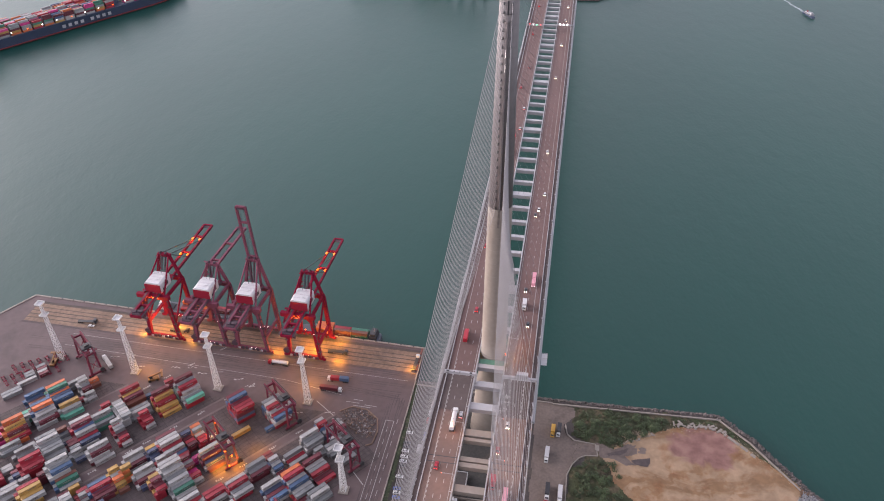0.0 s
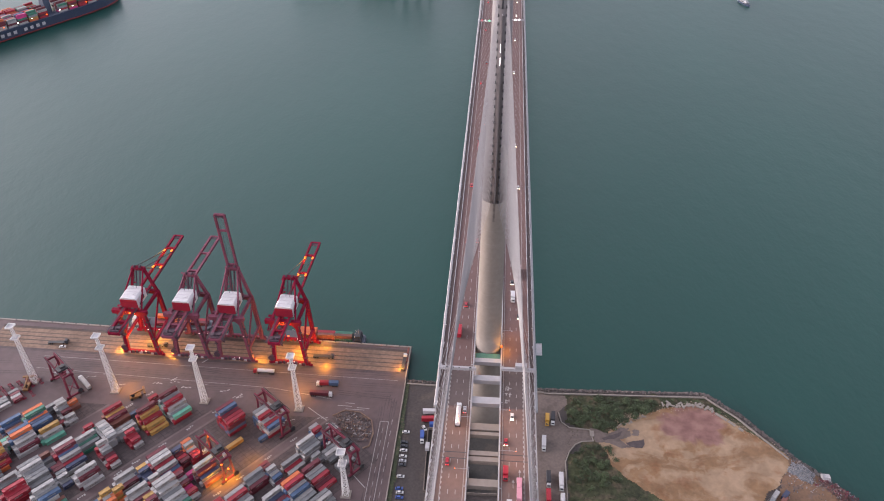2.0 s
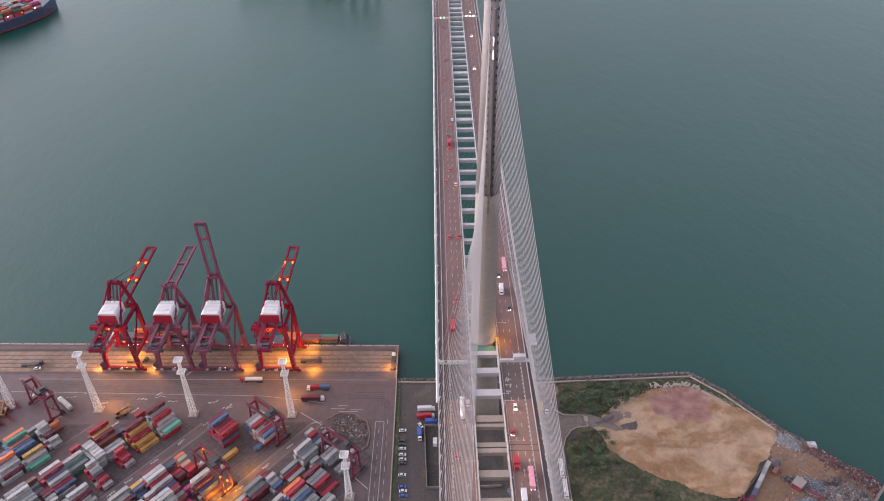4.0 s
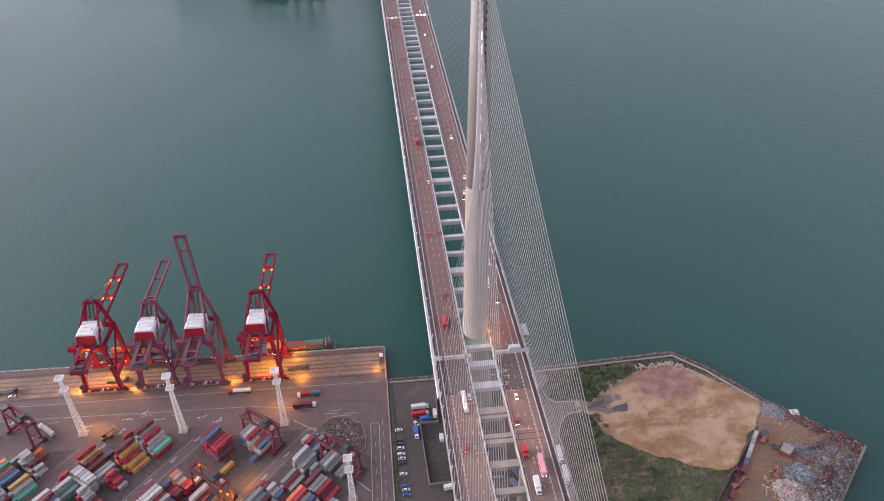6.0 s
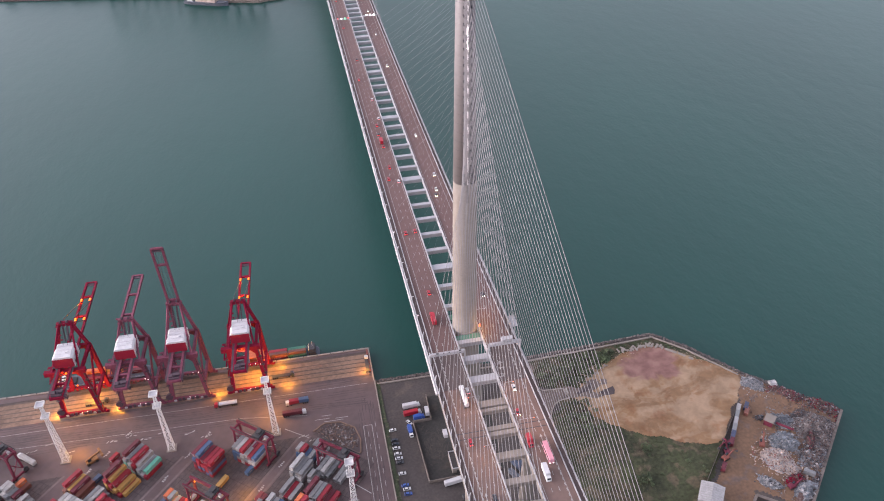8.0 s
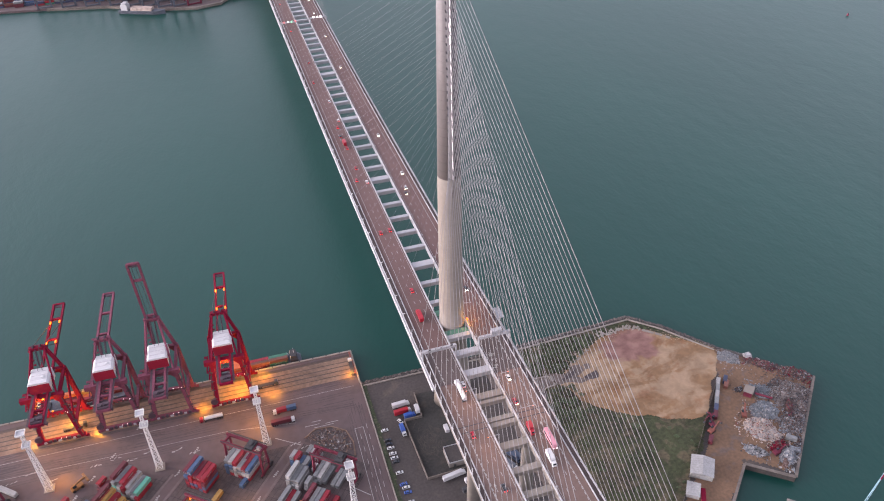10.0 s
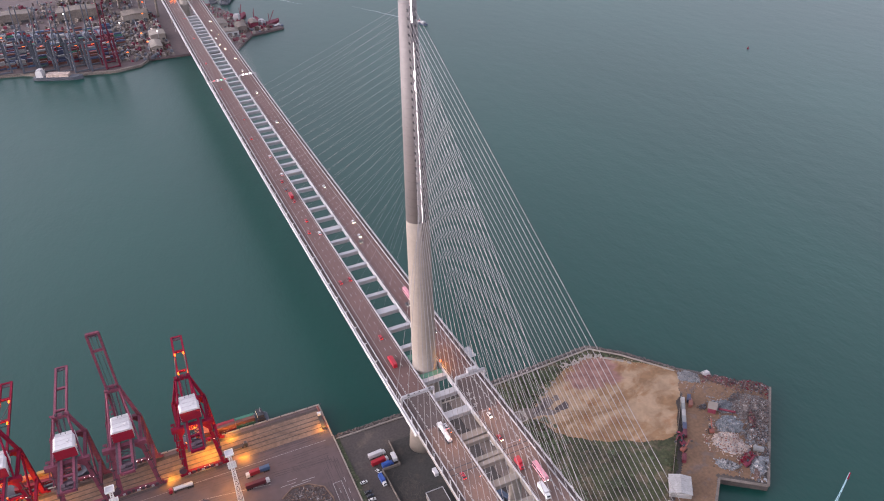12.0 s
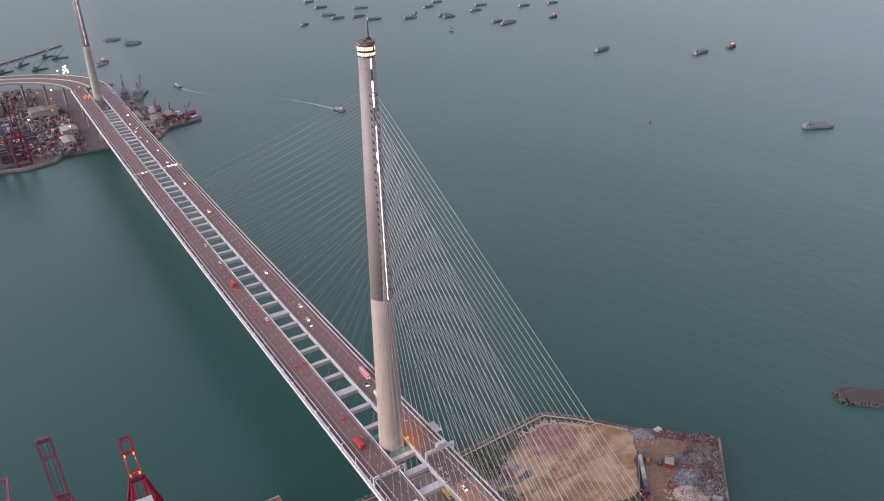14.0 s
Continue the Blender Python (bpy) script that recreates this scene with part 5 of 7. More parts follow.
bay(-28.6, 9.6, 6, 2, 1, "rw")
bay(8.0, -3.5, 12, 1, 1, "y")
bay(11.2, 21.8, 6, 1, 1, "mm")
bay(-74.8, -140.2, 6, 1, 1, "gg")
bay(-67.1, -136.4, 6, 1, 1, "wm")
bay(-78.0, -133.8, 12, 1, 1, "w")
bay(-66.5, -141.9, 6, 1, 1, "gm")
bay(-21.6, -69.1, 6, 1, 1, "b")
bay(-57.7, -94.2, 6, 1, 1, "r")
bay(-68.7, -49.4, 6, 1, 1, "w")
bay(-74.4, -55.5, 6, 2, 2, "g")
bay(-22.0, -1.4, 6, 2, 2, "p")
bay(23.2, 5.2, 6, 1, 1, "b")


def room(u, v, length, n):
    return all(not (abs(u - a) < (length + c) / 2 + 0.25 and v - 1.3 < b + ROW * (d - 1) + 1.35 and b - 1.3 < v + ROW * (n - 1) + 1.35) for a, b, c, d in taken)


def fill(u, v, tiers, feet, colours):
    """Further stacks, gathered with the lower tiers."""
    length = 12.19 if feet == 12 else 6.06
    for i, key in enumerate(colours):
        p = YARD_AT + YU * u + YV * (v + ROW * i)
        for t in range(tiers):
            gathered(p, t, length, key if t == tiers - 1 else random.choice(colours), t == tiers - 1)


for v0, v1, u0, u1, share in ((-117, -89, -140, -104, 0.2), (-70, -43, -150, -108, 0.2), (-29, 13, -130, -80, 0.2), (24, 64, -60, -30, 0.3)):
    v = v0
    while v < v1:
        u = u0
        while u < u1:
            for length, feet, n in ((12.2, 12, 3), (12.2, 12, 2), (6.1, 6, 3), (6.1, 6, 2), (12.2, 12, 1), (6.1, 6, 1)):
                if v + 2.6 * (n - 1) <= v1 and room(u, v, length, n) and random.random() < share:
                    taken.append((u, v, length, n))
                    fill(u, v, random.choice((1, 2, 2, 3)), feet, "".join(random.choice("mmrrggwwggwbnyocme") for _ in range(n)))
                    break
            u += 1.6
        v += 1.3
stack = new("container_stack")
tagged(stack, "lower tiers of mixed red, grey and white containers", "container", kind="stuff")
for key, g in below.items():
    if g.v:
        tagged(part("stacked_tier", g, PAINT[key], stack), kind="stuff")

# yard ground: darker slot fields with a grid of joints, paler wheel runways beside them
def yard_end(v):
    """How far a row runs before it meets the quay road."""
    return min((36 + 0.629 * v) / 0.777, 62)


def yard_point(u, v):
    p = YARD_AT + YU * u + YV * v
    return p.x, p.y


FIELDS = ((-118, -91), (-78, -39), (-30, 14), (22, 66))
for v0, v1 in FIELDS:
    field = [yard_point(-170, v0), yard_point(-170, v1), yard_point(yard_end(v1), v1), yard_point(yard_end(v0), v0)]
    slots = thing("pavement_slot", Geo().prism(field, G - 0.2, G + 0.014), M["slot"], "oil-darkened paving under the container stacks", "pavement", kind="structure")
    rows, bars = Geo(), Geo()
    v = v0
    while v <= v1:
        rows.stroke(yard_point(-170, v), yard_point(yard_end(v), v), 0.20, G + 0.016)
        v += 2.75
    u = -170
    while u < yard_end(v1):
        low = max(v0, (0.777 * u - 36) / 0.629)
        if low < v1:
            bars.stroke(yard_point(u, low), yard_point(u, v1), 0.22, G + 0.019)
        u += 6.4
    part("slot_joint", rows, M["slot_joint"], slots)
    part("slot_joint", bars, M["slot_joint"], slots)
g = Geo()
for k, v in enumerate((-90, -79.5, -38, -31.5, 15, 20.5)):
    g.stroke(yard_point(-170, v), yard_point(yard_end(v), v), 1.3, G + 0.012)
thing("pavement_runway", g, M["runway"], "paler concrete wheel runways between the stacks", "pavement", kind="structure")
random.seed(15)
for v0 in (-80, -36, 18):
    for k in range(7):
        u = -70 + k * 17 + random.uniform(-4, 4)
        g = Geo()
        for j in range(4):
            p = YARD_AT + YU * (u + j * 1.3) + YV * (v0 + random.uniform(-0.3, 0.3))
            g.box((p.x, p.y, G + 0.02), (0.9, random.uniform(0.5, 1.6), 0.02), rz=radians(51))
        thing("slot_number_bars", g, M["line"], "worn white painted bars on the yard lane", "road marking", kind="structure")


# ---- vehicles ----
def car(m, paint, group="parked cars", where="parked on the asphalt", lights=0):
    names = dict(red="red", white="white", dark="dark", silver="silver", blue="blue", pink="pink")
    key = ("car", paint, lights)
    if key in BOX:
        return tagged(copy_thing(BOX[key], m), "small %s passenger car %s" % (names[paint], where), "car", group)
    ob = empty("car", "small %s passenger car %s" % (names[paint], where), "car", group)
    w = 0.88
    prof = [(-2.15, 0.35), (-2.2, 0.75), (-1.9, 0.95), (2.0, 0.9), (2.2, 0.7), (2.15, 0.35)]
    body = part("body", Geo().sweep([[(x, s * w, z) for x, z in prof] for s in (-1, 1)]), CAR[paint], ob)
    part("cabin", Geo().sweep([[(-1.75, s * 0.78, 0.93), (1.15, s * 0.78, 0.93), (0.45, s * 0.66, 1.42), (-1.3, s * 0.66, 1.42)] for s in (-1, 1)]), M["glass"], ob, "dark glazed cabin")
    part("roof", Geo().box((-0.42, 0, 1.44), (1.7, 1.3, 0.06)), CAR[paint], ob)
    for sx in (-1.35, 1.35):
        for sy in (-1, 1):
            part("wheel", Geo().tube((sx, sy * 0.7, 0.32), (sx, sy * 0.9, 0.32), 0.32, 0.32, 10), M["black"], ob)
    if lights:
        for sy in (-0.6, 0.6):
            part("headlight" if lights > 0 else "tail_light", Geo().box((2.2 if lights > 0 else -2.2, sy, 0.72), (0.12, 0.46, 0.3)), M["lamp_head"] if lights > 0 else M["lamp_tail"], ob)
    ob.matrix_basis = m
    BOX[key] = ob
    return ob


def truck(m, cab, load, group="trucks", where="on the quay"):
    """A tractor with a semitrailer. load: a container colour, "tank" or "flat"."""
    ob = empty("truck", "%s cab truck %s %s" % (cab, {"tank": "pulling a white tanker", "flat": "pulling an empty dark flatbed"}.get(load, "with %s box" % " and ".join(NAMES.get(c, "") for c in load)), where), "truck", group)
    part("cab", Geo().sweep([[(5.2, s * 1.2, 0.8), (7.4, s * 1.2, 0.8), (7.4, s * 1.2, 2.0), (7.1, s * 1.15, 3.1), (5.2, s * 1.15, 3.2)] for s in (-1, 1)]), CAR[cab], ob)
    part("windscreen", Geo().box((7.33, 0, 2.3), (0.12, 2.0, 0.8)), M["glass"], ob)
    part("chassis", Geo().box((0.2, 0, 1.05), (13.6, 1.0, 0.35)).box((-0.5, 0, 1.28), (12.6, 2.4, 0.16)), M["dark"], ob)
    for x in (6.4, 4.0, -3.6, -4.9, -6.1):
        for s in (-1, 1):
            part("wheel", Geo().tube((x, s * 0.85, 0.52), (x, s * 1.22, 0.52), 0.52, 0.52, 12), M["black"], ob)
    if load == "tank":
        part("tank", Geo().tube((-6.6, 0, 2.5), (4.4, 0, 2.5), 1.2, 1.2, 18), M["white_paint"], ob, "white tank", smooth=False)
        part("tank_hatch", Geo().tube((-1, 0, 3.6), (-1, 0, 3.9), 0.4, 0.4, 10), M["grey_steel"], ob)
    elif len(load) == 2:
        for x, key in ((2.1, load[0]), (-4.1, load[1])):
            box = part("container_load", container_mesh(6.06, key)[0], None, ob)
            box.location = (x, 0, 1.36)
    elif load != "flat":
        me, bars = container_mesh(12.19, load)
        box = part("container_load", me, None, ob)
        box.location = (-1.0, 0, 1.36)
    ob.matrix_basis = m
    return ob


def at(x, y, deg, z=G):
    return Matrix.Translation((x, y, z)) @ Matrix.Rotation(radians(deg), 4, "Z")


truck(at(-145, 30.2, 180), "red", "tank")
truck(at(-101, 22.6, 182), "white", "rb")
truck(at(-103.5, 13.4, 0), "white", "m")
truck(at(-259.5, 9.4, 140), "white", "w", where="beside a yard crane")
truck(at(-53.6, 47, 88), "white", "flat", where="at the quay end")
truck(at(-109, 48.3, 0), "dark", "flat")
truck(at(-226, 49.4, 2), "dark", "flat")
truck(at(-296, 46, 6), "dark", "flat")
car(at(-291, 42.2, 10), "white", where="driving on the quay")
for x, y, a in ((-222, 1, 30), (-296, 3, 100)):
    ob = empty("reach_stacker", "dusty orange container handler parked by a light mast", "vehicle", "yard vehicles", (x, y, G))
    part("chassis", Geo().box((0, 0, 1.5), (7.0, 3.2, 1.4)), M["handler"], ob)
    part("cab", Geo().box((-1.2, 0, 3.0), (1.9, 1.6, 1.7)), M["glass"], ob)
    part("boom", Geo().beam((-3, 0, 3.4), (5.6, 0, 5.4), 0.9), M["handler"], ob)
    part("spreader", Geo().box((6.0, 0, 4.6), (1.4, 7.0, 0.7)), M["handler"], ob)
    for sx in (-2.4, 2.4):
        for sy in (-1.5, 1.5):
            part("wheel", Geo().tube((sx, sy - 0.3, 0.85), (sx, sy + 0.3, 0.85), 0.85, 0.85, 12), M["black"], ob)
    ob.rotation_euler = (0, 0, radians(a))
# rows of empty red trailer chassis
for i in range(14):
    ob = empty("trailer", "empty red trailer chassis parked in a row", "trailer", "parked trailers")
    part("frame", Geo().box((0, 0.5, 1.15), (12, 0.25, 0.35)).box((0, -0.5, 1.15), (12, 0.25, 0.35)).box((-5, 0, 1.2), (0.3, 2.3, 0.3)).box((5, 0, 1.2), (0.3, 2.3, 0.3)).box((0, 0, 1.2), (0.3, 2.3, 0.3)), M["crane_red"], ob)
    for x in (-4.6, -3.3):
        for s in (-1, 1):
            part("wheel", Geo().tube((x, s * 0.8, 0.5), (x, s * 1.2, 0.5), 0.5, 0.5, 10), M["black"], ob)
    ob.matrix_world = at(-318 + (i % 7) * 4.4, -8 + (i % 7) * 3.0 - (i // 7) * 11, -38)

# planted island with junk at the corner of the yard
g = Geo()
ring = [(-95 + 2, -2), (-86, 3), (-76, 2), (-68, -4), (-65.5, -14), (-66.5, -24), (-70, -26)]
for (x0, y0), (x1, y1) in zip(ring, ring[1:]):
    g.beam((x0, y0, G + 0.3), (x1, y1, G + 0.3), 0.7, 0.6)
thing("kerb", g, M["dirt"], "curved ochre kerb round a corner island", "kerb", kind="structure")
sheet("ground_island", [(-93, -3), (-86, 2), (-76, 1), (-69, -4), (-66.5, -14), (-67, -22), (-76, -20), (-88, -10)], M["slot"], "dark littered ground of the corner island", G + 0.05, cell=1.0, rough=0.25)
random.seed(21)
ISLAND = [(-92.5, -3), (-86, 1.6), (-76, 0.6), (-69.4, -4), (-67, -14), (-67.6, -21.5), (-76, -19.5), (-88, -10)]
for tone, word, count in (("scrap_rust", "rusty iron gear", 110), ("scrap_brown", "brown timber and crates", 90), ("dirt", "ochre spoil and boards", 60), ("scrap_white", "pale broken fittings", 26)):
    g = Geo()
    for k in range(count):
        x, y = random.uniform(-92, -67), random.uniform(-21, 1)
        if inside(x, y, ISLAND):
            h = random.uniform(0.2, 0.9)
            g.box((x, y, G + 0.2 + h / 2), (random.uniform(0.3, 2.4), random.uniform(0.2, 0.8), h), rz=random.uniform(0, 3))
    thing("yard_junk", g, M[tone], "scattered %s on the corner island" % word, "junk", kind="stuff")


# ---- container barges at the quay ----
def barge(x, y, turn, house, label):
    ob = empty("container_barge", label, "barge", "moored barges")
    part("hull", Geo().sweep([[(x, w, 0.2), (x, w, h), (x, -w, h), (x, -w, 0.2)] for x, w, h in ((-40, 3.6, 3.4), (-37, 5.4, 3.2), (14, 5.4, 3.2), (18, 4.6, 3.6), (19.5, 2.6, 4.0))]), M["hull_dark"], ob)
    part("wheelhouse", Geo().box((14.5, 0, 5.0), (5.0, 8.6, 3.4)).box((14.5, 0, 7.6), (3.8, 7.0, 2.0)), house, ob, "wheelhouse with lit windows")
    for w in (-2.6, 0, 2.6):
        part("deck_window", Geo().box((12.5, w, 7.8), (0.1, 1.4, 0.8)), M["lamp_window"], ob)
    part("mast", Geo().tube((15, 0, 8.5), (15, 0, 13), 0.15, 0.1, 6), M["grey_steel"], ob)
    part("deck_rail", Geo().box((-10, 5.3, 4.2), (48, 0.08, 0.08)).box((-10, 5.3, 3.7), (48, 0.08, 0.08)), M["grey_steel"], ob)
    part("hatch", Geo().box((8.5, 0, 3.6), (4, 6, 0.8)), M["hull_black"], ob)
    for w in (-4.2, 4.2):
        part("bollard", Geo().tube((17, w * 0.8, 3.4), (17, w * 0.8, 4.4), 0.3, 0.4, 8), M["dark"], ob)
    ob.matrix_basis = at(x, y, turn, 0)
    return ob


barge(-103, 70.2, 0, M["hull_black"], "dark feeder barge with orange, red and green containers")
barge(-236, 75.5, 180, M["white_paint"], "feeder barge with a white wheelhouse and yellow containers")
for x, y, z, key in ((-98.5, 68.2, 0, "e"), (-98.5, 70.8, 0, "m"), (-98.5, 73.4, 0, "e"), (-98.5, 68.2, 1, "c"), (-98.5, 70.8, 1, "e"), (-111, 68.2, 0, "m"), (-111, 70.8, 0, "r"), (-111, 73.4, 0, "o"), (-111, 70.8, 1, "r"), (-111, 68.2, 1, "c"), (-124, 68.2, 0, "o"), (-124, 70.8, 0, "o"), (-124, 73.4, 0, "c"), (-124, 70.8, 1, "o"), (-124, 73.4, 1, "o"), (-124, 68.2, 1, "o")):
    container(at(x, y, 0, 3.22 + 2.6 * z), 12.19, key, "barge containers", "loaded on the barge")
for x, y, z, key in ((-217, 73, 0, "r"), (-217, 75.6, 0, "o"), (-217, 78.2, 0, "y"), (-217, 78.2, 1, "y"), (-230, 73, 0, "r"), (-230, 75.6, 0, "m"), (-230, 78.2, 0, "y"), (-205, 75.6, 0, "m"), (-205, 78.2, 0, "r"), (-230, 78.2, 1, "o")):
    container(at(x, y, 0, 3.22 + 2.6 * z), 12.19, key, "barge containers", "loaded on the barge")


# ---- under and beside the bridge: car park, walled pen, track ----
random.seed(31)
PEN = [(-20.6, 12.3), (-21.0, -7.8), (-32.4, -7.7), (-30.6, -53.9), (-4, -53.6), (12, -53)]
g = Geo()
for (x0, y0), (x1, y1) in zip(PEN, PEN[1:]):
    g.beam((x0, y0, E0 + 1.0), (x1, y1, E0 + 1.0), 0.5, 2.0)
thing("wall_pen", g, M["concrete_dark"], "low stained concrete wall round a walled compound", "wall", kind="structure")
sheet("ground_pen", [(-20, 12), (-20.6, -8.2), (-31.8, -8.2), (-30, -53.2), (14, -53), (16, 12)], M["pen_floor"], "dark oily compound floor with brown scuffs", E0 + 0.05, cell=1.2, rough=0.02, edge=0.0)
g = Geo()
for k in range(150):
    cx, cy, r, a0 = -22 + random.gauss(0, 1.6), -27 + random.gauss(0, 3.5), random.uniform(1.5, 8.5), random.uniform(0, 6.28)
    for j in range(random.randint(1, 5)):
        a, b = a0 + 0.14 * j, a0 + 0.14 * (j + 1)
        g.stroke((cx + 0.7 * r * math.cos(a), cy + 1.3 * r * math.sin(a)), (cx + 0.7 * r * math.cos(b), cy + 1.3 * r * math.sin(b)), random.uniform(0.25, 0.6), E0 + 0.11 + 0.0003 * k)
thing("ground_scuffs", g, M["scuff"], "faint brown curved tyre scuffs on the compound floor", "marking", kind="stuff")
hut = empty("pump_house", "flat-roofed grey concrete hut beside the bridge piers", "building", at=(-11.5, -44, E0))
part("wall", Geo().box((0, 0, 2.0), (10.8, 12.4, 4.0)), M["concrete"], hut)
part("parapet", Geo().box((-5.3, 0, 4.3), (0.3, 12.6, 0.7)).box((5.3, 0, 4.3), (0.3, 12.6, 0.7)).box((0, -6.2, 4.3), (10.4, 0.3, 0.7)).box((0, 6.2, 4.3), (10.4, 0.3, 0.7)), M["grey_steel"], hut)
part("roof", Geo().box((0, 0, 4.04), (10.4, 12.0, 0.1)), M["asphalt_lot"], hut)
part("door", Geo().box((-2, -6.23, 1.3), (1.6, 0.1, 2.3)), M["dark"], hut)
for x, y, c, a in ((-45.7, -11.7, "white", 4), (-45.9, -19.6, "dark", 2), (-45.6, -22.6, "dark", -2), (-45.6, -25.8, "white", 1), (-45.4, -30.2, "white", -3), (-45.3, -33.6, "silver", 0), (-45.2, -36.6, "dark", 2), (-45.2, -44.8, "white", 0), (-45.0, -53.2, "blue", 5), (-44.4, -55.9, "white", 3), (-44.2, -59.2, "blue", -4), (-44.5, -66, "silver", 0), (-44.3, -70, "dark", 2)):
    car(at(x, y, a, E0), c, where="parked by the weedy wall")


def box_truck(m, cab, body, label, length=9.0):
    ob = empty("box_truck", label, "truck", "parked trucks")
    part("cargo_box", Geo().box((-0.8, 0, 2.35), (length, 2.45, 2.7)).box((-0.8, 0, 3.73), (length - 0.3, 2.2, 0.08)), body, ob)
    part("cab", Geo().sweep([[(length / 2 - 0.6, s * 1.15, 0.7), (length / 2 + 1.4, s * 1.15, 0.7), (length / 2 + 1.4, s * 1.1, 1.8), (length / 2 + 0.9, s * 1.05, 2.7), (length / 2 - 0.6, s * 1.05, 2.8)] for s in (-1, 1)]), cab, ob)
    part("windscreen", Geo().beam((length / 2 + 1.36, 0, 1.9), (length / 2 + 1.0, 0, 2.6), 1.8, 0.1), M["glass"], ob)
    part("chassis", Geo().box((0, 0, 0.8), (length + 1.0, 0.9, 0.3)), M["dark"], ob)
    for x in (length / 2 + 0.3, -length / 2 + 1.2, -length / 2 + 2.4):
        for s in (-1, 1):
            part("wheel", Geo().tube((x, s * 0.8, 0.48), (x, s * 1.16, 0.48), 0.48, 0.48, 12), M["black"], ob)
    ob.matrix_basis = m
    return ob


W, R, K = CAR["white"], CAR["red"], CAR["dark"]
box_truck(at(-31.5, 4.8, 3, E0), W, M["white_paint"], "white box truck parked by the compound wall")
box_truck(at(-31.8, -1.2, 5, E0), W, CAR["red"], "red box truck parked by the compound wall")
box_truck(at(-28.5, -5.6, 6, E0), CAR["blue"], CAR["blue"], "small blue box truck parked by the compound wall", 5.0)
box_truck(at(-22.6, -1.8, 88, E0), W, M["white_paint"], "small white van parked inside the gate", 5.0)
box_truck(at(-35.4, -15.5, -86, E0), W, CAR["blue"], "blue box truck with a white cab", 6.0)
box_truck(at(-16.5, -57.0, 8, E0), W, M["white_paint"], "long white trailer truck beside the hut wall", 12.0)
box_truck(at(-7.5, -62.5, 8, E0), W, M["white_paint"], "white lorry parked under the bridge", 7.0)
box_truck(at(-10.5, -68.0, 12, E0), W, M["hull_black"], "dark open lorry parked under the bridge", 8.0)
car(at(-34.8, -7.6, -60, E0), "white", where="parked near the trucks")
box_truck(at(40.6, 5.0, -92, E0), M["yellow"], M["yellow"], "yellow tipper truck beside the track", 6.0)
box_truck(at(44.2, 6.4, -94, E0), W, M["hull_black"], "dark lorry with a white cab beside the track", 7.0)
box_truck(at(38.0, -14.0, -92, E0), W, M["white_paint"], "white lorry under the bridge edge", 8.0)
box_truck(at(39.8, -40.0, -90, E0), W, M["hull_black"], "black box lorry under the bridge edge", 8.0)
box_truck(at(39.4, -52.5, -90, E0), R, CAR["red"], "red lorry under the bridge edge", 8.0)
box_truck(at(47.0, -41.0, -90, E0), W, M["white_paint"], "white lorry on the gravel track", 9.0)
box_truck(at(47.2, -55.5, -90, E0), W, M["white_paint"], "white lorry on the gravel track", 9.0)
box_truck(at(20.4, -53.8, -64, E0), M["hull_navy"], M["hull_navy"], "dark blue lorry parked under the gap between the decks", 9.0)
box_truck(at(24.0, -57.0, -66, E0), M["hull_navy"], M["hull_navy"], "dark blue lorry parked under the gap between the decks", 9.0)
box_truck(at(17.2, -60.0, -62, E0), W, M["hull_dark"], "dark lorry parked under the gap between the decks", 7.0)
box_truck(at(2.0, -99.0, 70, E0), CAR["blue"], CAR["blue"], "blue lorry seen between the two decks", 8.0)
box_truck(at(-3.0, -108.0, 80, E0), CAR["blue"], CAR["blue"], "blue lorry seen between the two decks", 8.0)
g = Geo()
for p, q in (((50.5, -26), (50.5, -130)), ((50.5, -26), (53.2, -18)), ((53.2, -18), (57, -12.5)), ((57, -12.5), (61, -10)), ((61, -10), (68, -9.2)), ((68, -9.2), (66.4, -0.4)), ((66.4, -0.4), (54, 0.4)), ((54, 0.4), (49.4, 4.5)), ((49.4, 4.5), (48, 12))):
    g.beam((*p, E0 + 0.35), (*q, E0 + 0.35), 0.6, 0.7)
thing("kerb_track", g, M["concrete"], "pale concrete kerb along the gravel track", "kerb", kind="structure")
thing("manhole_box", Geo().box((67.5, -3.5, E0 + 0.5), (2.4, 4.2, 1.0)), M["concrete"], "pale concrete chamber box beside the track", "utility box")

# ---- vehicles on the bridge ----
for x, y, c in ((-17.4, 510, "red"), (-13.5, 418, "dark"), (-10.8, 322, "silver"), (-10.5, 282, "white"), (-13.9, 269, "red"), (-14.2, 195, "red"), (-17.6, 177, "red"), (-10.6, 172, "white"), (-17.2, 102, "red"), (-10.5, 103, "red"), (-14.3, 34, "red"), (-17.4, 368, "red"), (-14.9, 252, "dark"), (-13.9, 230, "red"), (-10.6, -52, "silver"), (-17.2, -86, "red"), (-14.1, -120, "dark"), (-17.0, 600, "red"), (-13.9, 700, "red"), (-10.8, 790, "dark")):
    car(Matrix.Translation((x, y, deck_z(y) + 0.06)) @ Matrix.Rotation(math.pi / 2, 4, "Z"), c, "cars on the bridge", "driving on the bridge", -1)
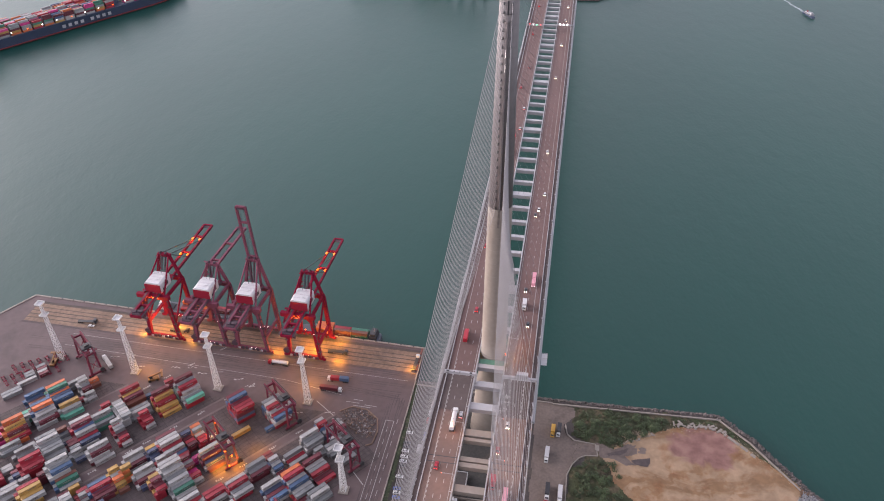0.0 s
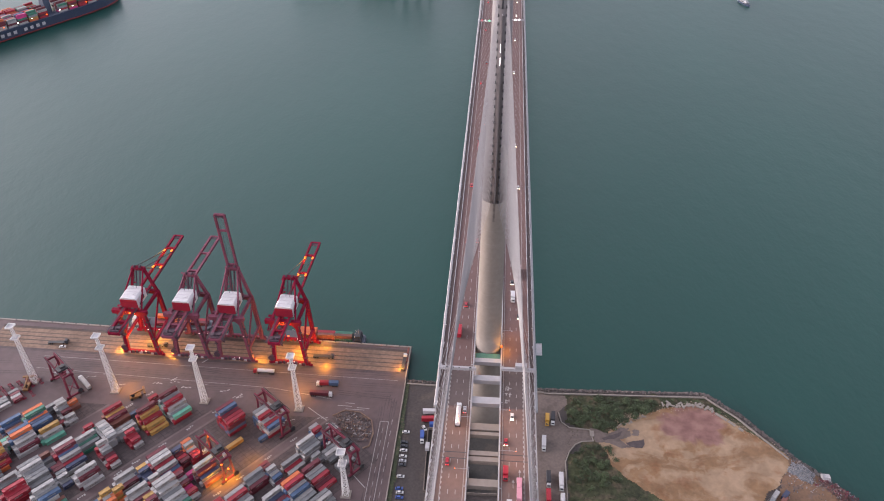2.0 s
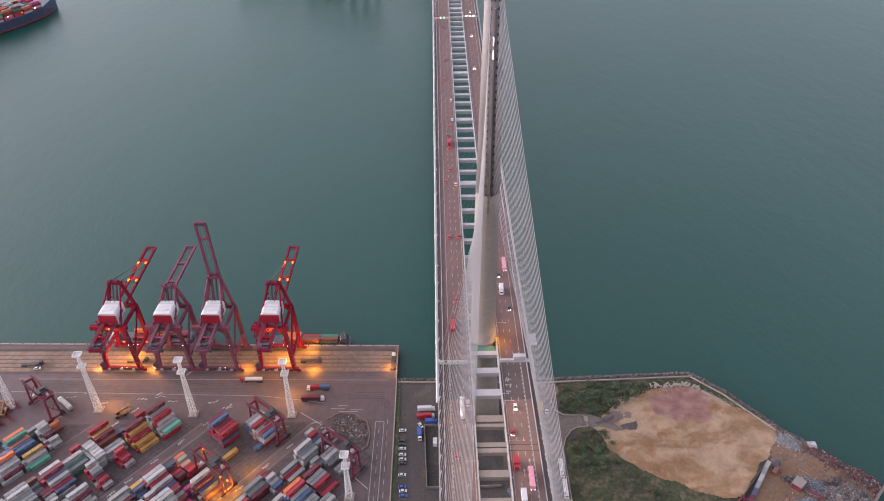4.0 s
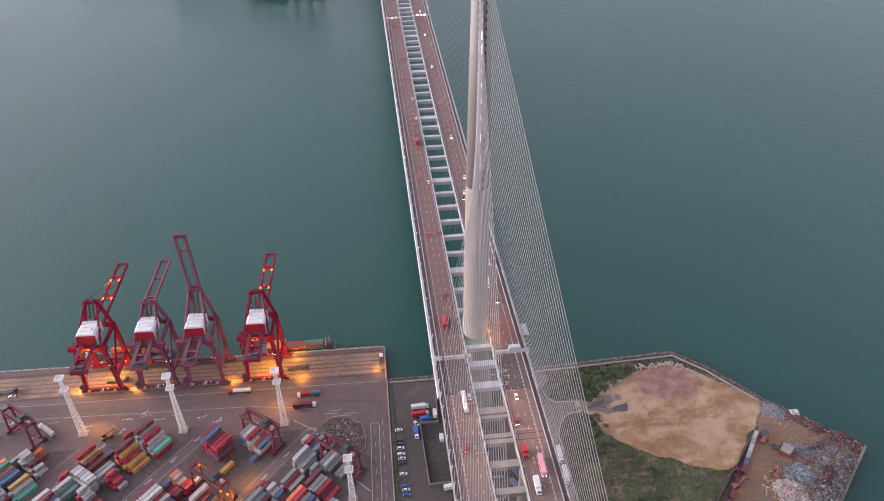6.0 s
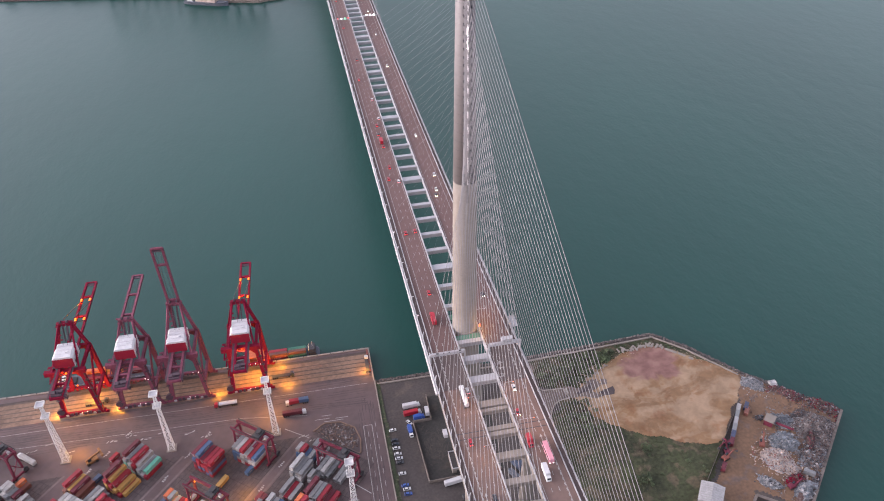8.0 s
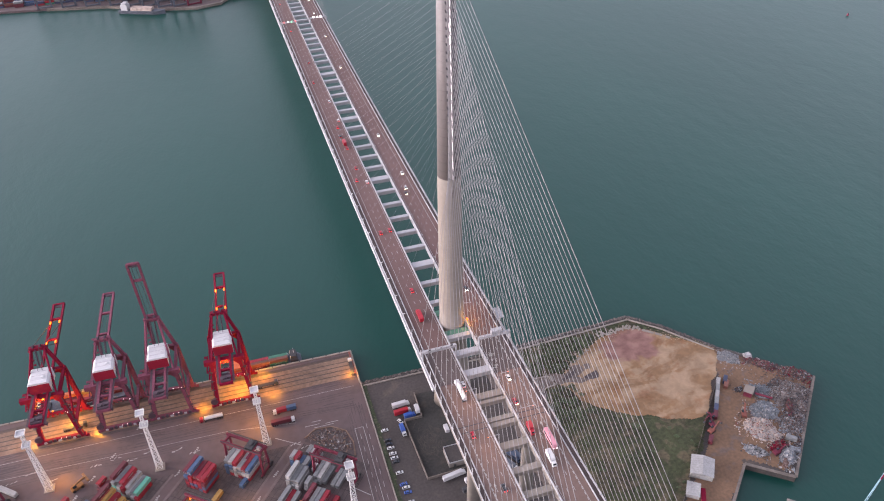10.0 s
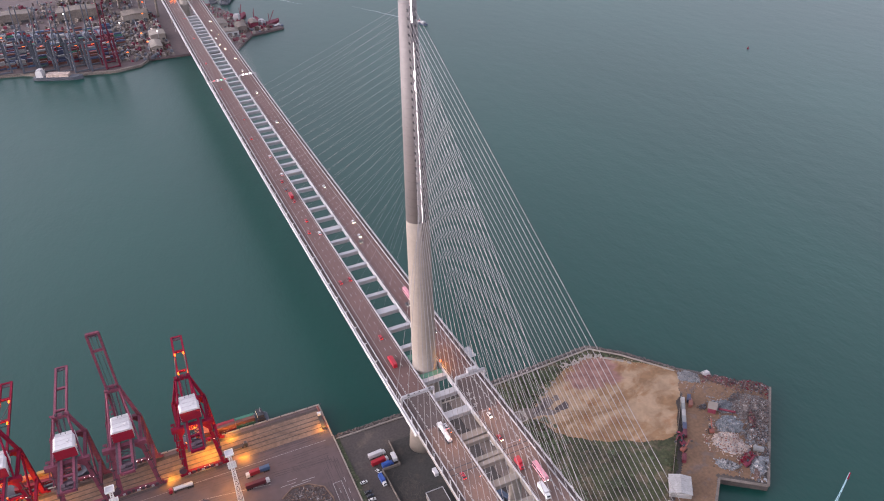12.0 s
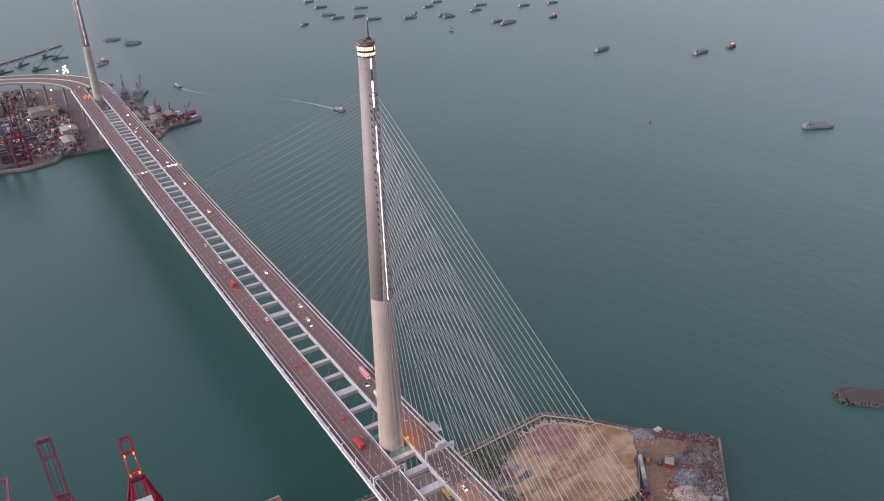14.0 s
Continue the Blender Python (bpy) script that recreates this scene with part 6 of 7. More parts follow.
for x, y, c in ((14.0, 395, "white"), (15.3, 243, "white"), (17.6, 176, "white"), (14.6, 154, "white"), (13.6, -55, "white"), (10.6, -72, "red"), (12.8, 146, "dark"), (13.4, 58, "dark"), (17.6, 602, "white"), (10.9, 686, "white"), (15.1, 482, "silver"), (16.2, 556, "white"), (14.0, 640, "white"), (12.0, 720, "white"), (16.0, 700, "dark"), (17.5, 760, "white"), (11.0, 660, "silver"), (17.3, 25, "dark")):
    car(Matrix.Translation((x, y, deck_z(y) + 0.06)) @ Matrix.Rotation(-math.pi / 2, 4, "Z"), c, "cars on the bridge", "driving on the bridge", 1)


def on_deck(x, y, deg):
    return Matrix.Translation((x, y, deck_z(y) + 0.06)) @ Matrix.Rotation(radians(deg), 4, "Z")


coach = empty("coach", "long pink coach driving on the bridge", "bus", "vehicles on the bridge")
part("body", Geo().sweep([[(-5.8, s * 1.22, 0.5), (5.8, s * 1.22, 0.5), (5.8, s * 1.2, 2.6), (5.5, s * 1.1, 3.3), (-5.7, s * 1.1, 3.3), (-5.8, s * 1.2, 2.6)] for s in (-1, 1)]), CAR["pink"], coach)
for s in (-1, 1):
    part("window_band", Geo().box((0, s * 1.21, 2.1), (11.0, 0.06, 0.9)), M["glass"], coach)
    for x in (-3.6, 3.8):
        part("wheel", Geo().tube((x, s * 0.95, 0.5), (x, s * 1.24, 0.5), 0.5, 0.5, 12), M["black"], coach)
    part("headlight", Geo().box((5.85, s * 0.85, 0.9), (0.1, 0.4, 0.3)), M["lamp_white"], coach)
part("roof_unit", Geo().box((-1.5, 0, 3.4), (2.6, 1.5, 0.25)), CAR["pink"], coach)
coach.matrix_basis = on_deck(17.0, -101, -90)
lorry = copy_thing(coach, on_deck(17.6, 68, -90))
box_truck(on_deck(12.4, -112, -90), W, M["white_paint"], "white box truck driving on the bridge", 6.5)
box_truck(on_deck(13.8, 42, -90), W, M["white_paint"], "white box truck driving on the bridge", 5.5)
truck(on_deck(-13.6, -57, 90), "white", "tank", "vehicles on the bridge", "driving on the bridge")
box_truck(on_deck(-16.8, 8, 90), R, CAR["red"], "red lorry driving on the bridge", 8.0)
box_truck(on_deck(-14.3, 238, 90), K, CAR["red"], "red lorry driving on the bridge", 7.0)
box_truck(on_deck(10.6, -92, -90), R, CAR["red"], "red van driving on the bridge", 4.6)
for x in (9.0, 10.5):
    lamp("sodium_light", (x, -6.5, deck_z(0) + 4.5), 800, SODIUM, 0.3)
# lights and posts added to warm the deck surface; no such lamps are seen
for x, y, w in ((12, -58, 1000), (15, -84, 900), (-13, -64, 1100), (-13, -96, 800)):
    lamp("sodium_light", (x, y, deck_z(y) + 8), w, (1.0, 0.5, 0.2), 0.4)
    side = 1 if x > 0 else -1
    post = part("road_lamp", Geo().tube((side * 7.5, y, deck_z(y)), (side * 7.5, y, deck_z(y) + 8.6), 0.12, 0.08, 6).beam((side * 7.5, y, deck_z(y) + 8.6), (x, y, deck_z(y) + 8.6), 0.12), M["grey_steel"], bridge)
    part("lamp_head", Geo().box((x, y, deck_z(y) + 8.4), (0.5, 0.25, 0.12)), M["lamp_warm"], post)
lamp("sodium_light", (14, 6, deck_z(0) + 6.5), 900, SODIUM, 0.3)
for k in range(6):
    z = deck_z(FAR + 9)
    part("work_light", Geo().tube((-17 + k * 1.7, FAR + 6 + 3 * (k % 3), z), (-17 + k * 1.7, FAR + 6 + 3 * (k % 3), z + 3.0), 0.12, 0.08, 6).box((-17 + k * 1.7, FAR + 6 + 3 * (k % 3), z + 3.1), (1.1, 0.9, 0.5)), M["lamp_warm"], bridge, "lit sodium work lamp")
part("work_light", Geo().box((7.4, -6.4, deck_z(0) + 4.4), (0.8, 0.8, 1.2)), M["lamp_warm"], bridge, "lit sodium work lamp")
part("work_light", Geo().box((13, 4, deck_z(0) + 7.0), (0.6, 0.6, 0.4)).tube((8, 4, deck_z(0)), (8, 4, deck_z(0) + 7.2), 0.1, 0.08, 6).beam((8, 4, deck_z(0) + 7.2), (13, 4, deck_z(0) + 7.2), 0.12), M["white_steel"], bridge)


# ---- shrubs ----
def shrub_mesh(seed):
    random.seed(seed)
    g = Geo()
    lobes = [(random.uniform(-0.6, 0.6), random.uniform(-0.6, 0.6), random.uniform(0.35, 0.8), random.uniform(0.35, 0.6)) for _ in range(6)]
    for k in range(240):
        x, y, z, r = random.choice(lobes)
        v = Vector((random.gauss(0, 1), random.gauss(0, 1), random.gauss(0.25, 1))).normalized() * r * random.uniform(0.7, 1.08)
        c = Vector((x, y, z)) + v
        if c.z < 0.02:
            c.z = 0.05
        n = (v + Vector((random.uniform(-0.4, 0.4), random.uniform(-0.4, 0.4), 0.3))).normalized()
        a = n.orthogonal().normalized() * random.uniform(0.07, 0.15)
        b = n.cross(a).normalized() * random.uniform(0.06, 0.13)
        g.add([c - a, c - b * 0.8, c + a, c + b], [(0, 1, 2, 3)])
    me = g.mesh("crown")
    me.materials.append(M["leaf"])
    s = Geo()
    for x, y, z, r in lobes:
        s.tube((x * 0.15, y * 0.15, 0), (x, y, z), 0.035, 0.012, 5)
    sm = s.mesh("stems")
    sm.materials.append(M["scrap_rust"])
    return me, sm


SHRUBS = [shrub_mesh(s) for s in (1, 2, 3, 4)]


def shrub(x, y, r, where="rough ground"):
    crown, stems = random.choice(SHRUBS)
    ob = thing("shrub", stems, None, "dark green leafy shrub on the %s" % where, "shrub", "shrubs")
    part("crown", crown, None, ob)
    ob.matrix_world = Matrix.Translation((x, y, E0 + 0.05)) @ Matrix.Rotation(random.uniform(0, 6.28), 4, "Z") @ Matrix.Diagonal((r, r, r * random.uniform(0.6, 0.85), 1))


random.seed(77)
for k in range(190):
    x, y = random.uniform(54, 116), random.uniform(1, 28)
    if inside(x, y, [(55, 27), (55, 6), (68, 2), (80, 3), (93, 10), (106, 20), (114, 27)]):
        shrub(x, y, random.uniform(1.3, 3.3), "shore strip")
for k in range(18):
    x = random.uniform(112, 150)
    shrub(x, random.uniform(28, 30.5) - max(0, x - 140) * 0.9, random.uniform(0.9, 1.5), "shore strip")
for k in range(90):
    x, y = random.uniform(54, 82), random.uniform(-46, -10)
    if inside(x, y, [(55, -19), (62, -12), (74, -10), (80, -19), (79, -38), (66, -46), (54, -40)]):
        shrub(x, y, random.uniform(1.0, 2.8), "grass beside the track")
for k in range(110):
    x, y = random.uniform(54, 140), random.uniform(-125, -45)
    if inside(x, y, [(75, -35), (95, -48), (135, -66), (125, -85), (60, -140), (55, -60)]) and noise.noise((x * 0.07, y * 0.07, 5.0)) > -0.05:
        shrub(x, y, random.uniform(0.5, 1.9), "grassy lot")
for x, y in ((99, -55), (101, -57), (97, -58), (88, -76), (90, -78), (92, -75), (86, -79), (84, -76)):
    shrub(x, y, random.uniform(1.8, 2.8), "grassy lot")
# grass tufts
g = Geo()
random.seed(8)
lot = [(53, 28), (138, 31), (150, 20), (136, 27), (104, 18), (80, 3), (60, 0), (56, -20), (73, -12), (78, -29), (93, -44), (136, -64), (128, -82), (42, -172), (50, -60)]
for k in range(16000):
    x, y = random.uniform(42, 150), random.uniform(-140, 31)
    if inside(x, y, lot):
        h, a = random.uniform(0.2, 0.6), random.uniform(0, 6.28)
        w = random.uniform(0.15, 0.4)
        dx, dy = w * math.cos(a), w * math.sin(a)
        g.add([(x - dx, y - dy, E0 + 0.08), (x + dx, y + dy, E0 + 0.08), (x + dy * 0.7, y - dx * 0.7, E0 + 0.08 + h)], [(0, 1, 2)])
thing("grass", g, M["grass_tuft"], "tufts of rough grass and weeds", "grass", kind="stuff")
# pale slabs and rubble along the shore strip
random.seed(9)
for k in range(26):
    x = 114 + k * 1.2 + random.uniform(-1.8, 1.8)
    y = 24.6 + random.uniform(-1.4, 1.6) - max(0, x - 138) * 0.5
    thing("slab", Geo().box((x, y, E0 + 0.7), (random.uniform(0.8, 1.5), random.uniform(2.0, 4.2), random.uniform(0.4, 0.9)), rz=random.uniform(-1.2, 1.4)), M["concrete"], "pale broken concrete slab on the shore strip", "slab", "concrete slabs")
for k in range(16):
    x = 82 + k * 1.3
    thing("slab", Geo().box((x, 2.5 + k * 0.75 + random.uniform(-1.2, 1.2), E0 + 0.5), (random.uniform(0.5, 1.3), random.uniform(0.5, 2.2), 0.6), rz=random.uniform(-0.8, 0.8)), M["concrete"], "pale broken concrete slab at the sand edge", "slab", "concrete slabs")
for x, y, l, a in ((148.5, 16.5, 8, -42), (154, 11.5, 5, -46), (158.5, 7, 3, -46)):
    thing("slab", Geo().box((x, y, E0 + 0.6), (l, 1.6, 0.8), rz=radians(a)), M["concrete"], "pale broken concrete slab on the shore strip", "slab", "concrete slabs")
g = Geo()
for k in range(160):
    a, r = random.uniform(0, 6.28), random.uniform(0, 1) ** 0.5
    x, y = random.choice(((88, 10), (94, 13)))
    rock(g, x + 6 * r * math.cos(a), y + 3 * r * math.sin(a), E0 + 0.3, random.uniform(0.15, 0.45))
for x, y, dx, dy in along([(78, 1), (95, 12), (104, 17), (120, 22), (136, 26.5), (153, 15), (183, -13)], 0.8):
    for k in range(2):
        q = random.gauss(0, 1.5)
        rock(g, x - dy * q, y + dx * q, E0 + 0.42, random.uniform(0.12, 0.42))
thing("rubble", g, M["rim_stone"], "loose pale rubble at the edge of the sand", "rubble", kind="stuff")


# ---- scrap yard ----
YARD_EDGE = [(183, -11), (200, -25), (228, -54), (169, -117), (150, -100), (128, -118), (160, -70), (168, -42)]


def scrap_bits(spots, materials, weights, big, parent):
    """Bent sheets, bars and lumps thrown on the given spots, one mesh of each material."""
    bits = [Geo() for _ in materials]
    for x, y, z in spots:
        b = random.choices(bits, weights)[0]
        q = Vector((random.gauss(0, 1), random.gauss(0, 1), random.gauss(0, 0.45))).normalized()
        n = q.cross(Vector((random.gauss(0, 0.5), random.gauss(0, 0.5), 1))).normalized()
        up = q.cross(n)
        kind = random.random()
        l = random.uniform(0.4, 1.7) * big
        p = Vector((x, y, z))
        if kind < 0.45:
            w = l * random.uniform(0.3, 0.8)
            e = up * random.uniform(-0.3, 0.5) * l * 0.4
            t = up * 0.06
            top = [p - q * l / 2 - n * w / 2, p + e - n * w / 2, p + q * l / 2 - n * w / 2, p + q * l / 2 + n * w / 2, p + e + n * w / 2, p - q * l / 2 + n * w / 2]
            b.add(top + [v - t for v in top], [(0, 1, 4, 5), (1, 2, 3, 4), (11, 10, 7, 6), (10, 9, 8, 7), (0, 6, 7, 1), (1, 7, 8, 2), (2, 8, 9, 3), (3, 9, 10, 4), (4, 10, 11, 5), (5, 11, 6, 0)])
        elif kind < 0.75:
            b.beam(p - q * l * 0.7, p + q * l * 0.7, random.uniform(0.1, 0.3), random.uniform(0.08, 0.3))
        else:
            rock(b, x, y, z, l * 0.38)
    for b, mt in zip(bits, materials):
        if b.v:
            tagged(part("scrap_litter", b, mt, parent), kind="stuff")


def heap(cx, cy, rx, ry, h, turn, materials, weights, n, label, big=1.0):
    """A ragged mound under many loose pieces."""
    ob = new("scrap_heap")
    tagged(ob, label, "scrap heap", "scrap heaps")
    ca, sa = math.cos(turn), math.sin(turn)
    g, m = Geo(), 26

    def rim(u, v):
        a = math.atan2(v, u)
        return 0.86 + 0.32 * noise.noise((math.cos(a) * 1.4 + cx, math.sin(a) * 1.4 + cy, 0.7)) + 0.12 * noise.noise((math.cos(a) * 5 + cx, math.sin(a) * 5, 0.7))

    def height(u, v):
        d = math.hypot(u, v) / rim(u, v)
        k = max(0.0, 1 - d * d)
        return k**0.75 * h * (0.75 + 0.7 * noise.noise((u * 2.2 + cx, v * 2.2 + cy, 0.5)) + 0.45 * noise.noise((u * 7 + cx, v * 7, 0.5)))

    def place(u, v):
        return cx + ca * u * rx - sa * v * ry, cy + sa * u * rx + ca * v * ry

    for i in range(m + 1):
        for j in range(m + 1):
            u, v = (2 * i / m - 1) * 1.1, (2 * j / m - 1) * 1.1
            x, y = place(u, v)
            g.v.append((x, y, E0 + (height(u, v) if inside(x, y, YARD_EDGE) else -0.3)))
    for i in range(m):
        for j in range(m):
            k = i * (m + 1) + j
            quad = (k, k + m + 1, k + m + 2, k + 1)
            if any(g.v[q][2] > E0 + 0.02 for q in quad) and all(g.v[q][2] > E0 - 0.1 for q in quad):
                g.f.append(quad)
    part("mound", g, materials[0], ob)
    spots = []
    while len(spots) < n:
        u, v = random.uniform(-1.25, 1.25), random.uniform(-1.25, 1.25)
        x, y = place(u, v)
        k = height(u, v)
        if inside(x, y, YARD_EDGE) and (k > 0.05 or random.random() < 0.06):
            spots.append((x, y, E0 + 0.12 + k + random.uniform(0, 0.25)))
    scrap_bits(spots, materials, weights, big, ob)
    return ob


random.seed(41)
SG, SP, SR, WP = M["scrap_grey"], M["scrap_pale"], M["scrap_rust"], M["scrap_white"]
BL, BR, DK, OR = M["scrap_blue"], M["scrap_brown"], M["hull_black"], M["orange"]
heap(187, -22, 9.5, 7.5, 1.8, -0.75, (SG, WP, DK), (5, 4, 1), 1500, "low mound of shredded grey metal by the sea wall", 0.5)
heap(204, -36, 12, 4.2, 2.0, -0.8, (SR, M["rtg_red"], OR, WP, DK), (6, 3, 1, 1, 4), 1000, "dark rusty scrap piled along the quay edge")
heap(219, -50, 11, 5.5, 2.8, -0.85, (SR, DK, M["crane_red"], SG), (6, 4, 2, 1), 1300, "dark rusty scrap piled along the quay edge", 1.2)
heap(204, -66, 17, 15, 4.6, -0.85, (BR, SG, WP, SR, DK), (7, 2, 1, 4, 4), 3400, "large brownish grey mound of shredded scrap", 0.8)
heap(190, -57, 10, 6, 2.6, -0.7, (BL, SG, WP, DK), (5, 4, 1, 2), 700, "mound of bluish grey sheet metal")
heap(181, -70, 10, 7.5, 3.2, 0.3, (BL, SG, WP), (6, 4, 2), 900, "mound of bluish grey sheet metal", 1.5)
heap(191, -84, 13, 9, 3.0, 0.75, (BR, BL, SR, WP, DK), (5, 4, 4, 1, 3), 1400, "mound of bluish grey sheet metal by the quay", 1.2)
heap(170.5, -83, 14, 9.5, 3.0, -0.95, (SP, WP, OR, SR), (8, 5, 1, 2), 2000, "pale pinkish mound of bulky scrap", 1.1)
heap(157, -95, 7, 3.6, 1.8, -0.7, (SG, WP, DK), (6, 3, 1), 450, "grey mound of crushed cars and sheets", 1.4)
heap(172, -105, 8.5, 4.0, 2.0, 0.7, (SG, BL, WP), (4, 3, 3), 550, "grey mound of flattened sheets", 1.6)
heap(172.5, -96, 6, 2.6, 2.0, 0.2, (SR, M["crane_red"], DK), (3, 5, 2), 420, "heap of red painted machine wreckage", 1.3)
heap(196, -74, 9, 2.6, 3.4, 1.0, (SR, DK, M["rtg_red"]), (5, 3, 2), 700, "dark rusty ridge of scrap between the mounds", 1.1)
heap(199, -53, 8, 2.4, 2.6, 0.4, (SR, DK, SG), (5, 4, 1), 500, "dark rusty ridge of scrap between the mounds", 1.1)
heap(183, -100, 9, 2.8, 1.8, 0.8, (DK, SR, SG), (4, 3, 2), 500, "dark scrap along the quay edge", 1.1)
heap(176, -50, 3.4, 2.4, 1.0, 0, (DK, SR, SG), (4, 2, 1), 160, "small dark heap of scrap beside the cabin")
loose = new("loose_scrap")
tagged(loose, "loose bits of scrap strewn over the yard dirt", "scrap", kind="stuff")
scrap_bits([(x, y, E0 + 0.25) for x, y in ((random.uniform(150, 226), random.uniform(-114, -14)) for _ in range(3600)) if inside(x, y, YARD_EDGE) and noise.noise((x * 0.11, y * 0.11, 3)) > 0.0 and x > 172 - (y + 42) * -0.35], (DK, SG, SR, WP), (4, 3, 4, 1), 0.55, loose)
container(at(181, -93, -42, E0 + 0.6), 6.06, "g", "scrap yard containers", "standing by the scrap quay edge")
thing("tarpaulin", Geo().sweep([[(x, -29.5, E0 + 0.2), (x, -27, E0 + 2.4 + 0.3 * math.sin(x)), (x, -24, E0 + 2.0), (x, -23, E0 + 0.2)] for x in (196.5, 198, 199.5, 201)]), M["scrap_white"], "white tarpaulin over a stack by the sea wall", "tarpaulin")
cab = empty("sorting_cabin", "red steel sorting cabin with a pale flat roof", "cabin", at=(179, -53.5, E0))
part("wall", Geo().box((0, 0, 2.2), (5.4, 5.0, 4.4), rz=0.75), M["rtg_red"], cab)
part("roof", Geo().box((0, 0, 4.5), (7.0, 6.0, 0.25), rz=0.75), M["concrete_warm"], cab)
part("conveyor", Geo().beam((2.5, -3, 3.2), (9, -11, 4.4), 1.2, 0.8), M["rtg_red"], cab)
part("conveyor_leg", Geo().beam((8, -9.8, 0), (8, -9.8, 4.0), 0.4), M["dark"], cab)


def excavator(x, y, deg, paint, label):
    ob = empty("excavator", label, "excavator", "excavators", (x, y, E0))
    for s in (-1, 1):
        part("track", Geo().sweep([[(-2.2, s * 1.3 + d, 0.3), (-1.9, s * 1.3 + d, 0.05), (1.9, s * 1.3 + d, 0.05), (2.2, s * 1.3 + d, 0.3), (2.2, s * 1.3 + d, 0.7), (1.9, s * 1.3 + d, 0.95), (-1.9, s * 1.3 + d, 0.95), (-2.2, s * 1.3 + d, 0.7)] for d in (-0.3, 0.3)]), M["black"], ob)
    part("house", Geo().box((-0.6, 0, 1.9), (3.8, 2.8, 1.5)), paint, ob)
    part("cab", Geo().box((0.9, 0.8, 2.5), (1.6, 1.1, 1.8)), M["glass"], ob)
    part("boom", Geo().beam((1.0, -0.3, 2.4), (5.2, -0.3, 5.6), 0.6, 0.8), paint, ob)
    part("stick", Geo().beam((5.2, -0.3, 5.6), (8.2, -0.3, 3.2), 0.45, 0.6), paint, ob)
    part("grab", Geo().rings([(8.3, -0.3, 1.4, 0.2, 0.2), (8.3, -0.3, 2.2, 0.9, 0.9), (8.3, -0.3, 3.2, 0.35, 0.35)], 8), M["dark"], ob)
    ob.rotation_euler = (0, 0, radians(deg))


excavator(166, -68, 60, M["orange"], "orange excavator with a scrap grab")
excavator(143, -69, 80, M["rtg_red"], "dark red material handler with a scrap grab")
excavator(140.5, -73, 20, M["orange"], "orange excavator with a scrap grab")
excavator(167, -99, 10, M["rtg_red"], "dark red material handler with a scrap grab")
excavator(147, -64, 200, M["rtg_red"], "dark red material handler with a scrap grab")
for i, (k, key) in enumerate(zip(range(6), "wgwgnm")):
    x, y = 166.5 - k * 3.4, -39.5 - k * 4.7
    container(at(x, y, 52, E0 + 0.15), 6.06, key, "fence containers", "along the scrap yard fence")
for i, (x, y, key) in enumerate(((170, -43, "c"), (172, -39, "n"), (136, -79, "m"))):
    container(at(x, y, 50, E0 + 0.15), 6.06, key, "scrap yard containers", "standing in the scrap yard")
g = Geo()
for p, q in (((169, -37), (122, -88)), ((122, -88), (92, -120))):
    g.beam((*p, E0 + 1.1), (*q, E0 + 1.1), 0.15, 2.2)
thing("fence", g, M["concrete_dark"], "grey sheet fence beside the scrap yard", "fence", kind="structure")
shed = empty("shed", "white sheet-metal shed with a shallow pitched roof", "shed", at=(119.2, -96, E0))
rot = Matrix.Rotation(radians(-35), 4, "Z")
shed.matrix_world = Matrix.Translation((119.2, -96, E0)) @ rot
part("wall", Geo().box((0, 0, 1.9), (12.2, 13.2, 3.8)), M["shed_sheet"], shed)
part("roof", Geo().sweep([[(-6.5, y, 3.8), (0, y, 5.0), (6.5, y, 3.8), (6.5, y, 4.0), (0, y, 5.2), (-6.5, y, 4.0)] for y in (-7, 7)]), M["shed_sheet"], shed)
for k in range(9):
    part("roof_seam", Geo().beam((-6.5, -6.4 + k * 1.6, 4.03), (0, -6.4 + k * 1.6, 5.23), 0.12, 0.08).beam((0, -6.4 + k * 1.6, 5.23), (6.5, -6.4 + k * 1.6, 4.03), 0.12, 0.08), M["grey_steel"], shed)
part("door", Geo().box((1.0, -6.63, 1.6), (3.4, 0.1, 3.0)), M["grey_steel"], shed)
tank = empty("steel_skip", "long red steel skip beside the sheds", "skip", at=(109.5, -113, E0 + 0.1))
part("body", Geo().box((0, 0, 1.1), (2.4, 10.5, 1.8), rz=-0.5), M["orange"], tank)
part("rim", Geo().box((0, 0, 2.05), (2.6, 10.7, 0.15), rz=-0.5), M["crane_red"], tank)
shed2 = empty("shed", "lower white lean-to shed beside the track", "shed")
shed2.matrix_world = Matrix.Translation((106.5, -107.5, E0)) @ rot
part("wall", Geo().box((0, 0, 1.4), (7, 9, 2.8)), M["shed_sheet"], shed2)
part("roof", Geo().box((0, 0, 2.9), (7.6, 9.6, 0.2)), M["shed_sheet"], shed2)
thing("rust_stack", Geo().box((168, -108.5, E0 + 0.9), (7, 3, 1.6), rz=0.6).box((167.5, -108, E0 + 2.0), (5, 2, 0.7), rz=0.75), SR, "stack of rusty beams on the quay", "scrap")
thing("flattened_panel", Geo().box((179, -102, E0 + 0.9), (6, 3.4, 1.4), rz=-0.7).box((179, -102, E0 + 1.8), (5.4, 3.0, 0.5), rz=-0.6), SG, "stack of flattened grey panels on the quay", "scrap")

